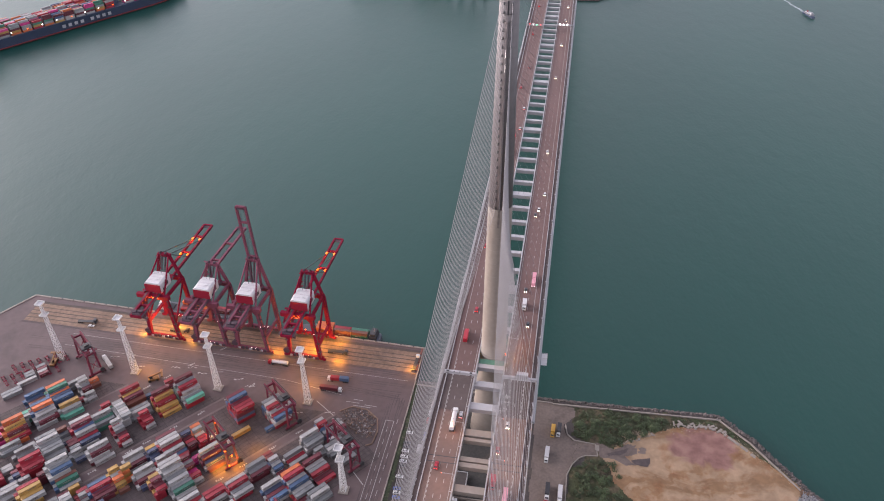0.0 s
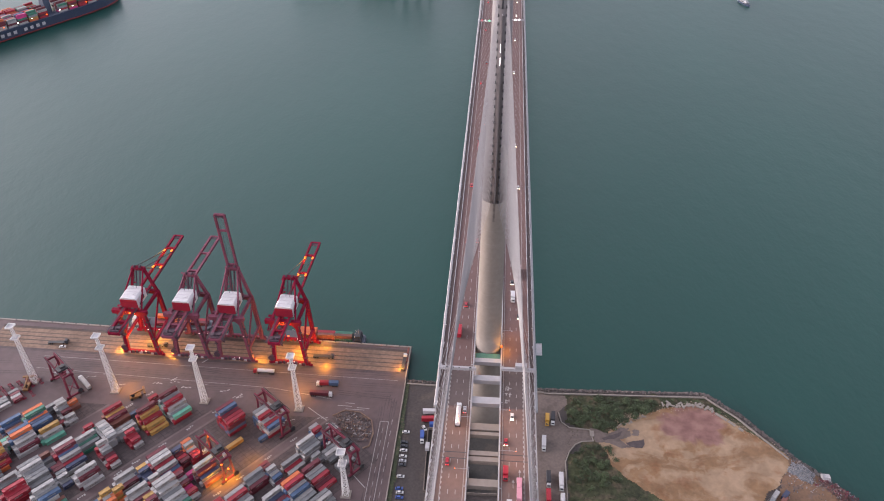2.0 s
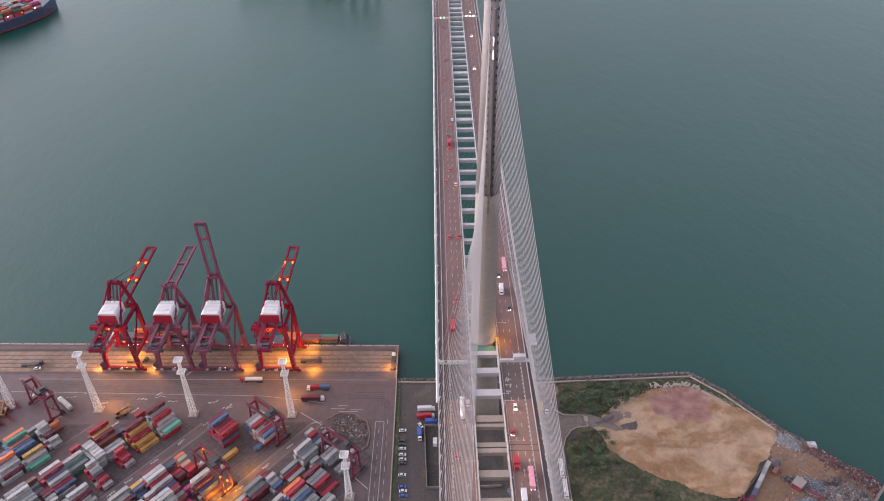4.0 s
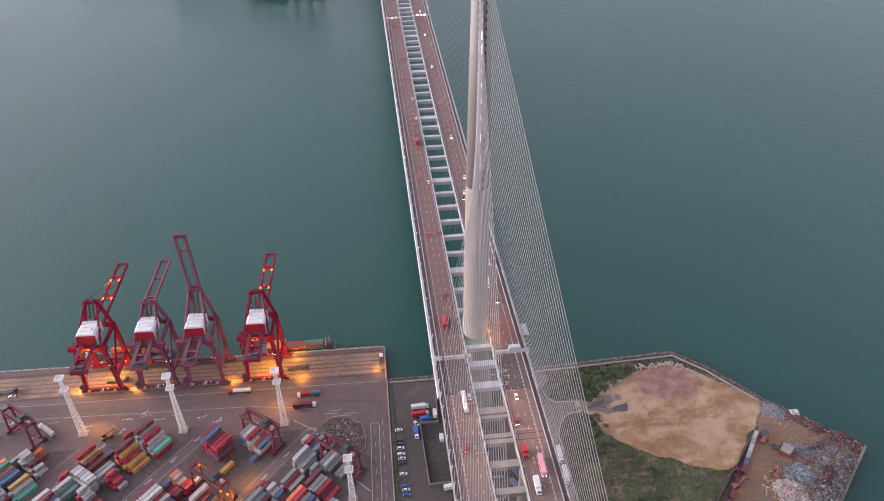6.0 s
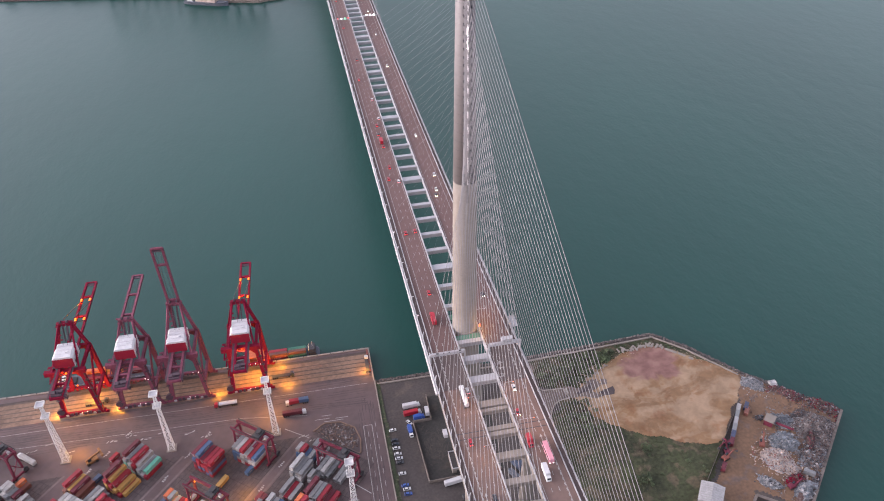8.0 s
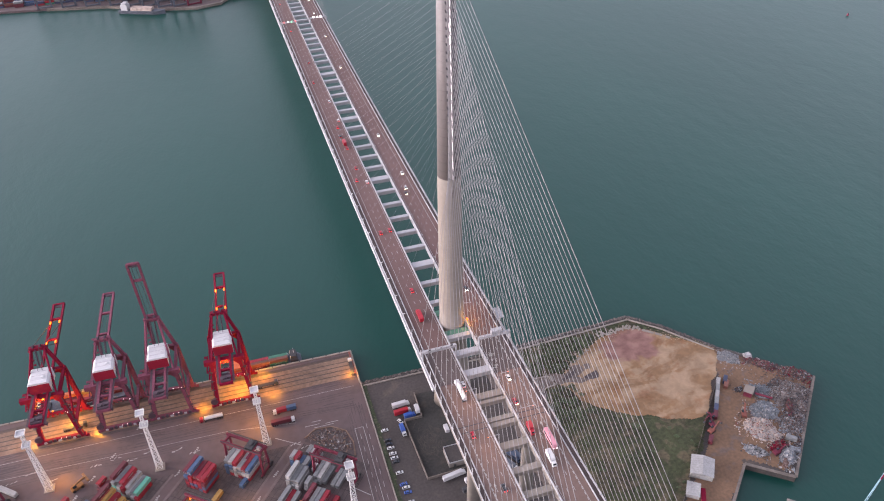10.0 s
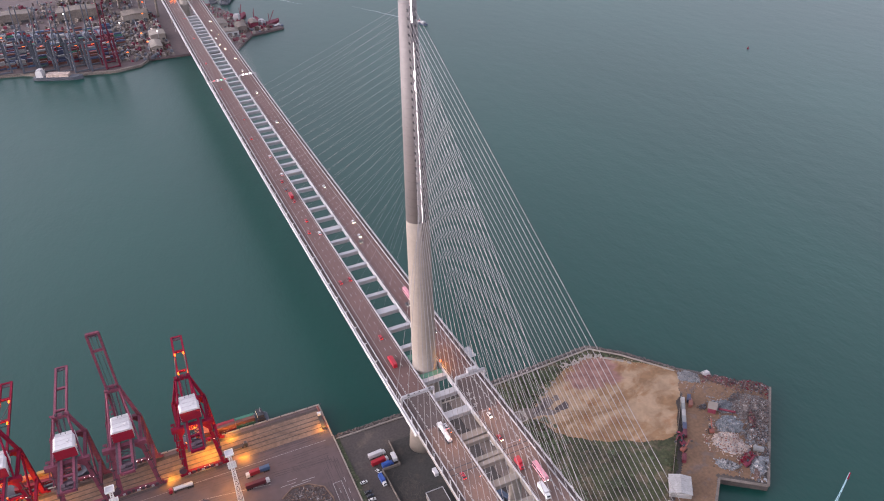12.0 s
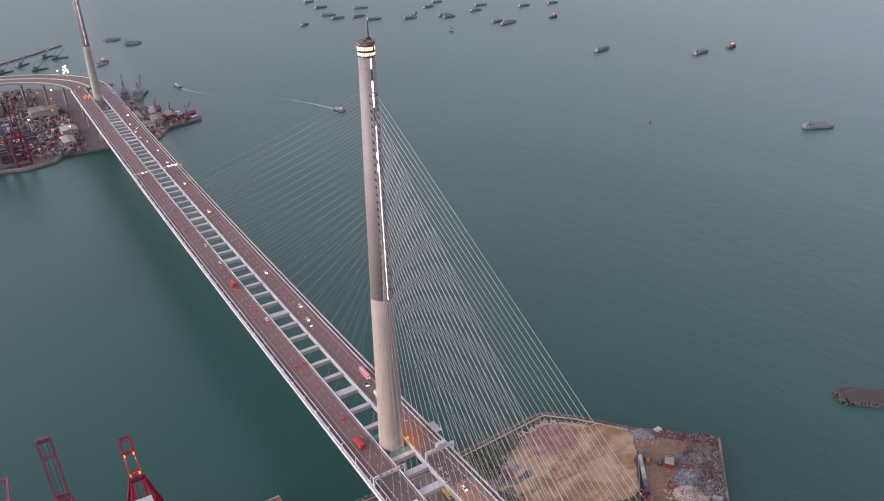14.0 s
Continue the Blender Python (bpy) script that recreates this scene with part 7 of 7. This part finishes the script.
# the shore and all that stands on it, set square to the bridge axis
SITE = Matrix(((0.9954, -0.0030, 0, -2.13), (-0.0143, 0.9795, 0, -2.09), (0, 0, 1, 0), (0, 0, 0, 1)))
bpy.context.view_layer.update()
for ob in list(scene.objects):
    if ob.parent is None and ob not in (bridge, cam, sun_lamp) and ob.name != "water":
        on_deck = ob.matrix_world.translation.z > 55
        if not on_deck:
            ob.matrix_world = SITE @ ob.matrix_world


# ---- boats, far shore ----
def hull(length, beam, height, bow=0.22):
    """A hull along x, bow at +x, waterline at 0."""
    g = Geo()
    secs = []
    for k in range(11):
        s = k / 10
        x = -length / 2 + length * s
        w = beam / 2 * (1 if s < 1 - bow else max(0.06, 1 - ((s - 1 + bow) / bow) ** 1.8)) * (0.88 if k == 0 else 1)
        top = height * (1 + 0.35 * max(0, (s - 0.8) / 0.2) ** 2)
        secs.append([(x, -w * 0.8, -1.5), (x, w * 0.8, -1.5), (x, w, top), (x, -w, top)])
    return g.sweep(secs)


def boat(kind, x, y, deg, label, group="anchored vessels", size=1.0):
    if kind in BOX:
        ob = copy_thing(BOX[kind], at(x, y, deg, 0) @ Matrix.Diagonal((size, size, size, 1)))
        return tagged(ob, label)
    ob = empty("vessel", label, "boat", group)
    if kind == "lighter":
        part("hull", hull(46, 12, 3.4), M["hull_hazed"], ob)
        part("hold_coaming", Geo().box((0, 0, 4.0), (30, 10.4, 1.0)), M["hull_hazed"], ob)
        part("hold_cover", Geo().box((0, 0, 4.7), (29, 9, 0.4)), M["hull_dark"], ob)
        part("wheelhouse", Geo().box((-19, 0, 5.0), (4.6, 7, 2.8)).box((-19, 0, 7.2), (3.4, 5, 1.6)), M["hull_hazed"], ob)
        part("derrick", Geo().beam((-15, 0, 5), (9, 0, 8.5), 0.6).tube((-15, 0, 3), (-15, 0, 11), 0.35, 0.2, 6), M["hull_dark"], ob)
    elif kind == "tug":
        part("hull", hull(28, 9, 3.0), M["hull_black"], ob)
        part("deckhouse", Geo().box((2, 0, 4.6), (10, 6, 3.2)), M["hull_red"], ob)
        part("wheelhouse", Geo().box((3, 0, 7.2), (4.4, 4.4, 2.0), taper=0.85), M["grey_steel"], ob)
        part("funnel", Geo().tube((-3, 0, 5), (-3.4, 0, 9), 0.9, 0.8, 10), M["hull_black"], ob)
        part("mast", Geo().tube((2, 0, 8), (2, 0, 13), 0.15, 0.1, 6), M["grey_steel"], ob)
        part("deck_lamp", Geo().box((0, 0, 8.8), (1.2, 1.2, 0.6)), M["lamp_white"], ob)
    elif kind == "ferry":
        part("hull", hull(25, 7, 2.4), M["hull_navy"], ob)
        part("saloon", Geo().box((-1.5, 0, 3.3), (15, 6.0, 2.0)), M["grey_steel"], ob)
        part("window_band", Geo().box((-1.5, 0, 3.5), (14, 6.1, 0.7)), M["glass"], ob)
        part("wheelhouse", Geo().box((3.5, 0, 5.1), (3.6, 3.8, 1.5), taper=0.85), M["grey_steel"], ob)
        part("funnel", Geo().box((-6, 0, 5.0), (1.8, 1.8, 1.6)), M["hull_red"], ob)
    elif kind == "crane_barge":
        part("hull", hull(52, 18, 3.2, 0.08), M["hull_dark"], ob)
        part("machine_house", Geo().box((-14, 0, 7), (16, 12, 8)), M["hull_dark"], ob)
        part("jib", Geo().beam((-6, -2, 5), (22, -0.6, 30), 1.5).beam((-6, 2, 5), (22, 0.6, 30), 1.5), M["hull_dark"], ob)
        part("a_frame", Geo().beam((-16, -4, 8), (-10, 0, 24), 1.4).beam((-16, 4, 8), (-10, 0, 24), 1.4), M["hull_dark"], ob)
        part("jib_rope", Geo().tube((-10, 0, 24), (22, 0, 30), 0.12, 0.12, 5), M["dark"], ob)
    ob.matrix_basis = at(x, y, deg, 0)
    BOX[kind] = ob
    return ob


DARK = "dark cargo lighter with a derrick anchored in the harbour"
for x, y, a in ((963, 855, 12), (1102, 720, 6), (884, 312, -28), (962, 1217, 10), (981, 1194, -8), (824, 1209, 60), (572, 1469, 40), (673, 1494, 8), (781, 1581, -14), (700, 1655, 5), (931, 1483, 12), (1003, 1366, 8), (1138, 1340, 4), (854, 1426, 50), (904, 1359, -6), (1222, 1325, 3), (183, 1524, -20), (152, 1589, -10), (670, 1544, -14), (725, 1482, 4), (739, 1426, -7), (817, 1383, 1), (984, 1527, 10), (901, 1336, 4), (1054, 1418, -4), (706, 1750, 21), (965, 1182, 5)):
    boat("lighter", x, y, a, DARK, size=0.8 if y > 1100 else 1.0)
for x, y, a in ((1184, 713, 4), (1102, 1177, 12), (90, 1368, 30)):
    boat("tug", x, y, a, "dark tug with a lit deckhouse on the harbour")
boat("ferry", 344, 798, -70, "white and navy ferry trailing a wake", "moving vessels")
boat("ferry", 166, 1100, 104, "white and navy ferry trailing a wake", "moving vessels")
boat("ferry", 136, 895, 20, "white and navy ferry moored off the far pier", "moored vessels")
grab = empty("grab_barge", "small dark grab barge with a pale blue lattice jib", "barge", at=(180, -151, 0))
part("hull", Geo().sweep([[(x, w, 0.1), (x, w, 2.6), (x, -w, 2.6), (x, -w, 0.1)] for x, w in ((-15, 3.0), (-12, 5.2), (12, 5.2), (15, 4.0))]), M["hull_black"], grab)
part("winch_house", Geo().box((-1.5, 1.5, 4.4), (5.0, 4.6, 3.6)), M["crane_red"], grab, "red winch house")
part("cab", Geo().box((1.6, 3.2, 4.8), (1.8, 1.8, 2.4)), M["yellow"], grab, "yellow crane cab")
jib = part("jib", Geo().beam((0.5, 2.2, 4.2), (17.6, 9.8, 21.6), 0.22).beam((1.3, 3.6, 4.2), (18.0, 10.2, 21.6), 0.22).beam((0.6, 3.2, 5.6), (17.6, 10.2, 22.4), 0.22), M["jib_blue"], grab, "pale blue lattice jib")
for k in range(9):
    p, q = Vector((0.5, 2.2, 4.2)).lerp(Vector((17.6, 9.8, 21.6)), k / 9), Vector((0.6, 3.2, 5.6)).lerp(Vector((17.6, 10.2, 22.4)), (k + 0.5) / 9)
    part("lacing", Geo().beam(p, q, 0.16), M["jib_blue"], jib)
part("jib_head", Geo().beam((15.5, 8.9, 19.4), (18.2, 10.2, 22.2), 0.9), M["crane_red"], jib, "red jib head")
part("hoist_rope", Geo().tube((18, 10.1, 22), (18, 10.1, 6), 0.08, 0.08, 5), M["dark"], jib)
part("deckhouse", Geo().box((-10.5, 0, 4.0), (4.5, 6.0, 2.8)), M["white_paint"], grab, "white deckhouse")
boat("crane_barge", 98, 1088, 65, "dark crane barge with a tall jib moored at the far shore", "work barges")
boat("crane_barge", 76, 1106, 80, "dark crane barge with a tall jib moored at the far shore", "work barges")
for x, y, a in ((-84, 1407, 20), (-48, 1452, 40), (-24, 1391, 10), (3, 1498, 35), (24, 1470, -10)):
    boat("crane_barge", x, y, a, "dark crane barge with a tall jib moored behind the viaduct", "work barges", 0.62)
for x, y, a in ((58, 1185, 10), (85, 1352, 30), (150, 1575, 5), (180, 1504, -8)):
    boat("lighter", x, y, a, DARK, size=0.65)
launch = empty("work_launch", "small white work launch beside the grab barge", "boat", at=(196, -152.5, 0))
part("hull", hull(15, 5, 1.6), M["white_paint"], launch)
part("cabin", Geo().box((-1.5, 0, 2.6), (5, 3.4, 2.0), taper=0.9), M["white_paint"], launch)
part("window_band", Geo().box((-1.5, 0, 2.9), (5.05, 3.3, 0.6)), M["glass"], launch)
part("deck", Geo().box((3.2, 0, 1.7), (4.2, 3.0, 0.12)), M["hull_red"], launch)
launch.rotation_euler = (0, 0, radians(-25))
thing("pontoon", Geo().box((152.0, -132.6, 0.9), (5.5, 9, 1.8), rz=-0.7).box((152.0, -132.6, 1.9), (4.6, 8, 0.2), rz=-0.7), M["concrete"], "small grey concrete pontoon float", "pontoon")
thing("buoy", Geo().rings([(701, 469, -0.5, 1.4, 1.4), (701, 469, 1.2, 1.4, 1.4), (701, 469, 3.6, 0.3, 0.3)], 10), M["rtg_red"], "small red harbour buoy", "buoy")


def wake(x, y, deg, length, width):
    g = Geo()
    n = 16
    random.seed(int(x))
    c = Vector((math.cos(radians(deg)), math.sin(radians(deg)), 0))
    s = Vector((-c.y, c.x, 0))
    for k in range(n):
        a, b = k / n, (k + 0.97) / n
        p, q = Vector((x, y, 0.06)) + c * (a * length) + s * (18 * a * a), Vector((x, y, 0.06)) + c * (b * length) + s * (18 * b * b)
        wa, wb = width * (1 - a) + 0.3, width * (1 - b) + 0.3
        off = s * random.uniform(-1, 1)
        g.add([p - s * wa + off, p + s * wa + off, q + s * wb + off, q - s * wb + off], [(0, 1, 2, 3)])
    return thing("wake", g, M["wake"], "thin white foam wake behind a ferry", "wake", kind="stuff")


wake(340, 812, 108, 150, 1.7)
wake(169, 1086, -76, 90, 1.6)
# breakwater head
g = Geo()
random.seed(51)
BW = Vector((0.79, -0.61, 0))
g.prism([(341, -76), (345, -71), (353, -72), (556, -228), (544, -243), (343, -84)], -4, 2.6)
thing("breakwater", g, M["breakwater"], "low rubble breakwater with a paved top", "breakwater", kind="structure")
g = Geo()
for k in range(1800):
    t = random.uniform(-7, 130)
    out = random.uniform(-1.2, 3.4)
    if t > 2:
        p = Vector((347, -77.3, 0)) + BW * t + Vector((0.61, 0.79, 0)) * random.choice((-1, 1)) * (7.6 + out)
    else:
        a = random.uniform(1.3, 5.0)
        p = Vector((347, -77.3, 0)) + (BW * math.cos(a) + Vector((0.61, 0.79, 0)) * math.sin(a)) * (7.2 + out)
    rock(g, p.x, p.y, 2.2 - max(out, 0) * 0.75 + random.uniform(-0.4, 0.3), random.uniform(0.7, 1.4))
thing("breakwater_rock", g, M["armour"], "dark armour rocks round the breakwater head", "rocks", kind="stuff")

# far shore
FARLAND = [(-876, 977), (-407, 890), (-315, 875), (-232, 856), (-172, 821), (-114, 806), (-80, 814), (-67, 832), (-8, 827), (20, 812), (57, 815), (91, 869), (144, 881), (137, 905), (99, 938), (84, 1010), (60, 1080), (20, 1165), (-60, 1235), (-200, 1290), (-854, 1400)]
thing("ground_far_shore", Geo().prism(FARLAND, -4, 3.0), M["asphalt"], "grey paved ground of the far terminal", "ground", kind="structure")
thing("quay_far", Geo().prism([(-315, 877), (-232, 857), (-172, 823), (-114, 808), (-80, 816), (-67, 833), (-67, 830), (-80.2, 811.7), (-113.8, 803.8), (-172.3, 818.6), (-231.7, 853.4), (-315.5, 872.8)], -4, 3.4), M["concrete_dark"], "dark far quay wall", "quay", kind="structure")


def far_crane(x, y, deg, paint, label):
    key = "far_crane_" + paint
    if key in BOX:
        return tagged(copy_thing(BOX[key], at(x, y, deg, 3.0)), label)
    ob = empty("quay_crane", label, "crane", "far quay cranes")
    c = M[paint]
    for sx in (-1, 1):
        for y0 in (-12, 12):
            part("leg", Geo().beam((sx * 9, y0, 0), (sx * 8, y0, 40), 2.4), c, ob)
        part("side_beam", Geo().beam((sx * 8.5, -12, 14), (sx * 8.5, 12, 14), 1.5), c, ob)
        part("girder", Geo().beam((sx * 3, 38, 41), (sx * 3, -14, 41), 1.3, 2.0), c, ob)
        part("boom", Geo().beam((sx * 3, -14, 42), (sx * 3, -22, 92), 1.2, 1.8), c, ob)
        part("a_frame", Geo().beam((sx * 7, -12, 40), (sx * 2, -10, 64), 1.2), c, ob)
    for y0 in (-12, 12):
        part("portal_beam", Geo().beam((-9, y0, 39), (9, y0, 39), 2.0), c, ob)
        part("sill", Geo().beam((-10, y0, 1.5), (10, y0, 1.5), 1.6), c, ob)
    part("machinery_house", Geo().box((0, 14, 44), (7, 10, 4.5)), M["hull_hazed"], ob)
    part("lamp_row", Geo().box((0, -14, 37), (3, 0.5, 0.4)), M["lamp_warm"], ob)
    ob.matrix_basis = at(x, y, deg, 3.0)
    BOX[key] = ob
    return ob


for x, y, p in ((-320, 890, "hull_dark"), (-287, 883, "hull_dark"), (-255, 876, "hull_dark"), (-222, 867, "hull_dark"), (-200, 857, "hull_dark"), (-178, 845, "hull_dark"), (-157, 835, "hull_dark"), (-117, 830, "rtg_red"), (-136, 832, "hull_dark")):
    far_crane(x, y, 10, p, "dark quay crane with raised boom on the far shore" if p == "hull_dark" else "maroon quay crane with raised boom on the far shore")
random.seed(61)
far_boxes = {k: Geo() for k in "mrgwbeyonc"}
FAR_YARD = [(-484, 915), (-233, 880), (-118, 850), (-100, 862), (-92, 935), (-105, 1010), (-288, 1040), (-498, 1060)]
for i in range(-36, -6):
    for j in range(280, 356):
        x, y = i * 13.6 + random.uniform(-0.4, 0.4), j * 3.0
        if inside(x, y, FAR_YARD) and j % 8 > 1 and random.random() < 0.8:
            h = random.choice((1, 2, 2, 3, 4))
            for t in range(h):
                far_boxes[random.choice("mmrggnwbecnnc")].box((x, y, 3 + 1.3 + 2.6 * t), (12.2, 2.5, 2.5), rz=0.03)
far_stack = new("container_stack")
tagged(far_stack, "mixed coloured containers stacked on the far terminal", "container", kind="stuff")
for k, g in far_boxes.items():
    if g.v:
        tagged(part("stacked_tier", g, PAINT[k], far_stack), kind="stuff")
for x, y, w, d, h, mt in ((-50, 877, 16, 34, 7, "concrete"), (-42, 921, 22, 26, 10, "concrete"), (-146, 1098, 60, 30, 16, "concrete_dark"), (-250, 1129, 70, 26, 14, "concrete_dark"), (-61, 1042, 40, 30, 12, "concrete"), (34, 865, 18, 40, 6, "concrete"), (58, 886, 30, 18, 7, "grey_steel"), (52, 935, 26, 34, 8, "concrete"), (81, 899, 14, 26, 9, "concrete_dark"), (102, 904, 12, 20, 10, "rtg_red")):
    ob = empty("warehouse", "%s low warehouse on the far shore" % ("red" if "re" in mt[:9] and mt != "concrete" and "grey" not in mt else "pale grey"), "building", "far buildings", (x, y, 3.0))
    part("wall", Geo().box((0, 0, h / 2), (w, d, h)), M[mt], ob)
    part("roof", Geo().sweep([[(-w / 2 - 0.5, s * (d / 2 + 0.5), h), (0, s * (d / 2 + 0.5), h + 2), (w / 2 + 0.5, s * (d / 2 + 0.5), h)] for s in (-1, 1)]), M["concrete_dark"] if d * w > 1000 or x > 30 else M["concrete"], ob)
    for k in range(3):
        part("door", Geo().box((-w / 3 + k * w / 3, -d / 2 - 0.06, 2.2), (w / 6, 0.15, 4.0)), M["dark"], ob)
random.seed(67)
junk = {k: Geo() for k in ("concrete_dark", "concrete", "hull_dark", "rtg_red", "scrap_rust", "scrap_brown", "apron_base", "grey_steel")}
for k in range(2600):
    x, y = (random.uniform(-110, 130), random.uniform(830, 1090)) if k % 3 else (random.uniform(-420, -60), random.uniform(1010, 1230))
    if inside(x, y, FARLAND) and abs(x) > 31 and inside(x * 1.06, y, FARLAND):
        w, d, h = random.uniform(1.5, 5), random.uniform(2, 9), random.uniform(1.2, 5.5)
        junk[random.choice(("rtg_red", "rtg_red", "scrap_rust", "hull_dark", "scrap_brown", "concrete", "apron_base") if x > 30 else ("concrete_dark", "concrete", "hull_dark", "scrap_brown", "apron_base", "hull_dark", "rtg_red", "concrete_dark", "scrap_brown"))].box((x, y, 3 + h / 2), (w, d, h), rz=random.uniform(-0.6, 0.9), taper=random.uniform(0.6, 1.0))
far_junk = new("shipyard_clutter")
tagged(far_junk, "mixed sheds, sections and gear crowding the far shipyard", "clutter", kind="stuff")
for k, g in junk.items():
    if g.v:
        tagged(part("clutter_pile", g, M[k], far_junk), kind="stuff")
thing("breakwater", Geo().prism([(-140, 1452), (-20, 1545), (40, 1600), (46, 1592), (-14, 1537), (-134, 1444)], -3, 2.6), M["concrete_dark"], "low stone mole behind the far shore", "breakwater", kind="structure")
thing("breakwater", Geo().prism([(-420, 1560), (-120, 1640), (-118, 1628), (-418, 1548)], -3, 2.6), M["concrete_dark"], "low stone mole behind the far shore", "breakwater", kind="structure")
for x, y, a in ((109, 933, 70), (94, 969, 60), (128, 915, 30)):
    ob = boat("red_ship", x, y, a, "red-hulled work ship moored at the far shipyard") if "red_ship" in BOX else None
    if ob is None:
        ob = empty("vessel", "red-hulled work ship moored at the far shipyard", "boat", "moored vessels")
        part("hull", hull(46, 12, 4), M["rtg_red"], ob)
        part("deckhouse", Geo().box((-14, 0, 7), (9, 9, 7)).box((-14, 0, 11.5), (6, 7, 2.4)), M["grey_steel"], ob)
        part("derrick", Geo().beam((2, 0, 4), (14, 0, 20), 0.8).tube((2, 0, 3), (2, 0, 18), 0.5, 0.4, 6), M["rtg_red"], ob)
        ob.matrix_basis = at(x, y, a, 0)
        BOX["red_ship"] = ob
for x, y, z, mt in ((-147, 853, 22, "lamp_warm"), (-109, 879, 22, "lamp_warm"), (-61, 859, 16, "lamp_warm"), (-195, 905, 25, "lamp_warm"), (-90, 945, 25, "lamp_white"), (-128, 992, 25, "lamp_warm"), (-52, 988, 22, "lamp_warm"), (-42, 899, 18, "lamp_white"), (-252, 952, 25, "lamp_warm"), (-165, 1037, 25, "lamp_white"), (-12, 942, 62, "lamp_warm"), (-24, 1067, 62, "lamp_white"), (-57, 1127, 17, "lamp_warm"), (-37, 1112, 22, "lamp_white"), (-43, 1077, 17, "lamp_warm"), (-64, 919, 12, "lamp_warm"), (-92, 838, 12, "lamp_warm")):
    ob = empty("street_lamp", "tall lamp post with a lit head on the far shore", "street lamp", "far lamps", (x, y, 3.0))
    part("post", Geo().tube((0, 0, 0), (0, 0, z), 0.3, 0.2, 6), M["grey_steel"], ob)
    part("lamp_head", Geo().box((0, 0, z + 0.4), (2.4, 1.4, 0.9)), M[mt], ob)
flood = empty("flood_mast", "steel mast with a cluster of lit floodlights beside the viaduct", "light mast", at=(-13.7, 1053.8, 55.8))
part("post", Geo().tube((0, 0, 0), (0, 0, 19), 0.5, 0.3, 8), M["grey_steel"], flood)
for dx, z in ((-3.6, 8), (3.4, 8.6), (-1.2, 10.8), (2.6, 12.2), (-3.0, 13.0), (0.6, 15.2), (-1.6, 17.6), (1.8, 18.8)):
    arm = part("lamp_arm", Geo().beam((0, 0, z), (dx, -0.4, z), 0.25), M["grey_steel"], flood)
    part("lamp_head", Geo().box((dx, -0.9, z), (1.5, 0.7, 1.2)), M["lamp_head"], arm)
feeder = empty("feeder_ship", "small feeder ship with a white deckhouse at the far quay", "ship", at=(-165, 809, 0))
part("hull", hull(66, 13, 4.5), M["hull_dark"], feeder)
part("deckhouse", Geo().box((-24, 0, 8), (9, 10, 8)).box((-24, 0, 13), (6, 9, 2.4)), M["white_paint"], feeder)
part("cargo", Geo().box((0, 0, 6.5), (30, 10, 4)), M["scrap_pale"], feeder)
feeder.rotation_euler = (0, 0, radians(-24))
feeder.location = (-186, 817, 0)

# container ship moored on the far left
ship = empty("container_ship", "navy-hulled container ship loaded with coloured boxes", "ship")
part("hull", hull(330, 43, 13, 0.16), M["hull_navy"], ship)
part("boot_topping", hull(328, 43.4, 1.2, 0.16), M["hull_red"], ship, "red waterline band")
rng = random.Random(71)
cargo = {k: Geo() for k in "mrgwbeyop"}
for bayn in range(19):
    if bayn in (1, 13):
        continue
    for row in range(15):
        high = rng.choice((3, 4, 4, 5)) - (1 if bayn > 16 else 0)
        for t in range(high):
            cargo[rng.choice("mmrrggwwbeyop")].box((-138 + bayn * 14.6, -17.6 + row * 2.52, 14.4 + 2.6 * t), (12.2, 2.42, 2.56))
for k, g in cargo.items():
    if g.v:
        tagged(part("deck_cargo", g, PAINT[k], ship), kind="stuff")
part("bridge_house", Geo().box((-128, 0, 26), (12, 40, 26)).box((-128, 0, 40), (10, 46, 4)), M["grey_steel"], ship)
part("funnel", Geo().box((52, 0, 28), (9, 12, 30)), M["hull_navy"], ship)
for k in range(14):
    part("deck_lamp", Geo().box((-140 + k * 20, -20.6 + (k % 3), 17), (1.6, 0.8, 0.8)), M["lamp_white"] if k % 3 else M["lamp_warm"], ship)
for k in range(8):
    part("name_bar", Geo().box((-34 + k * 8.6 + (6 if k > 3 else 0), -21.66, 7.4), (4.6, 0.25, 4.0)), M["grey_steel"], ship)
ship.matrix_basis = at(-645, 623, 59, 0)
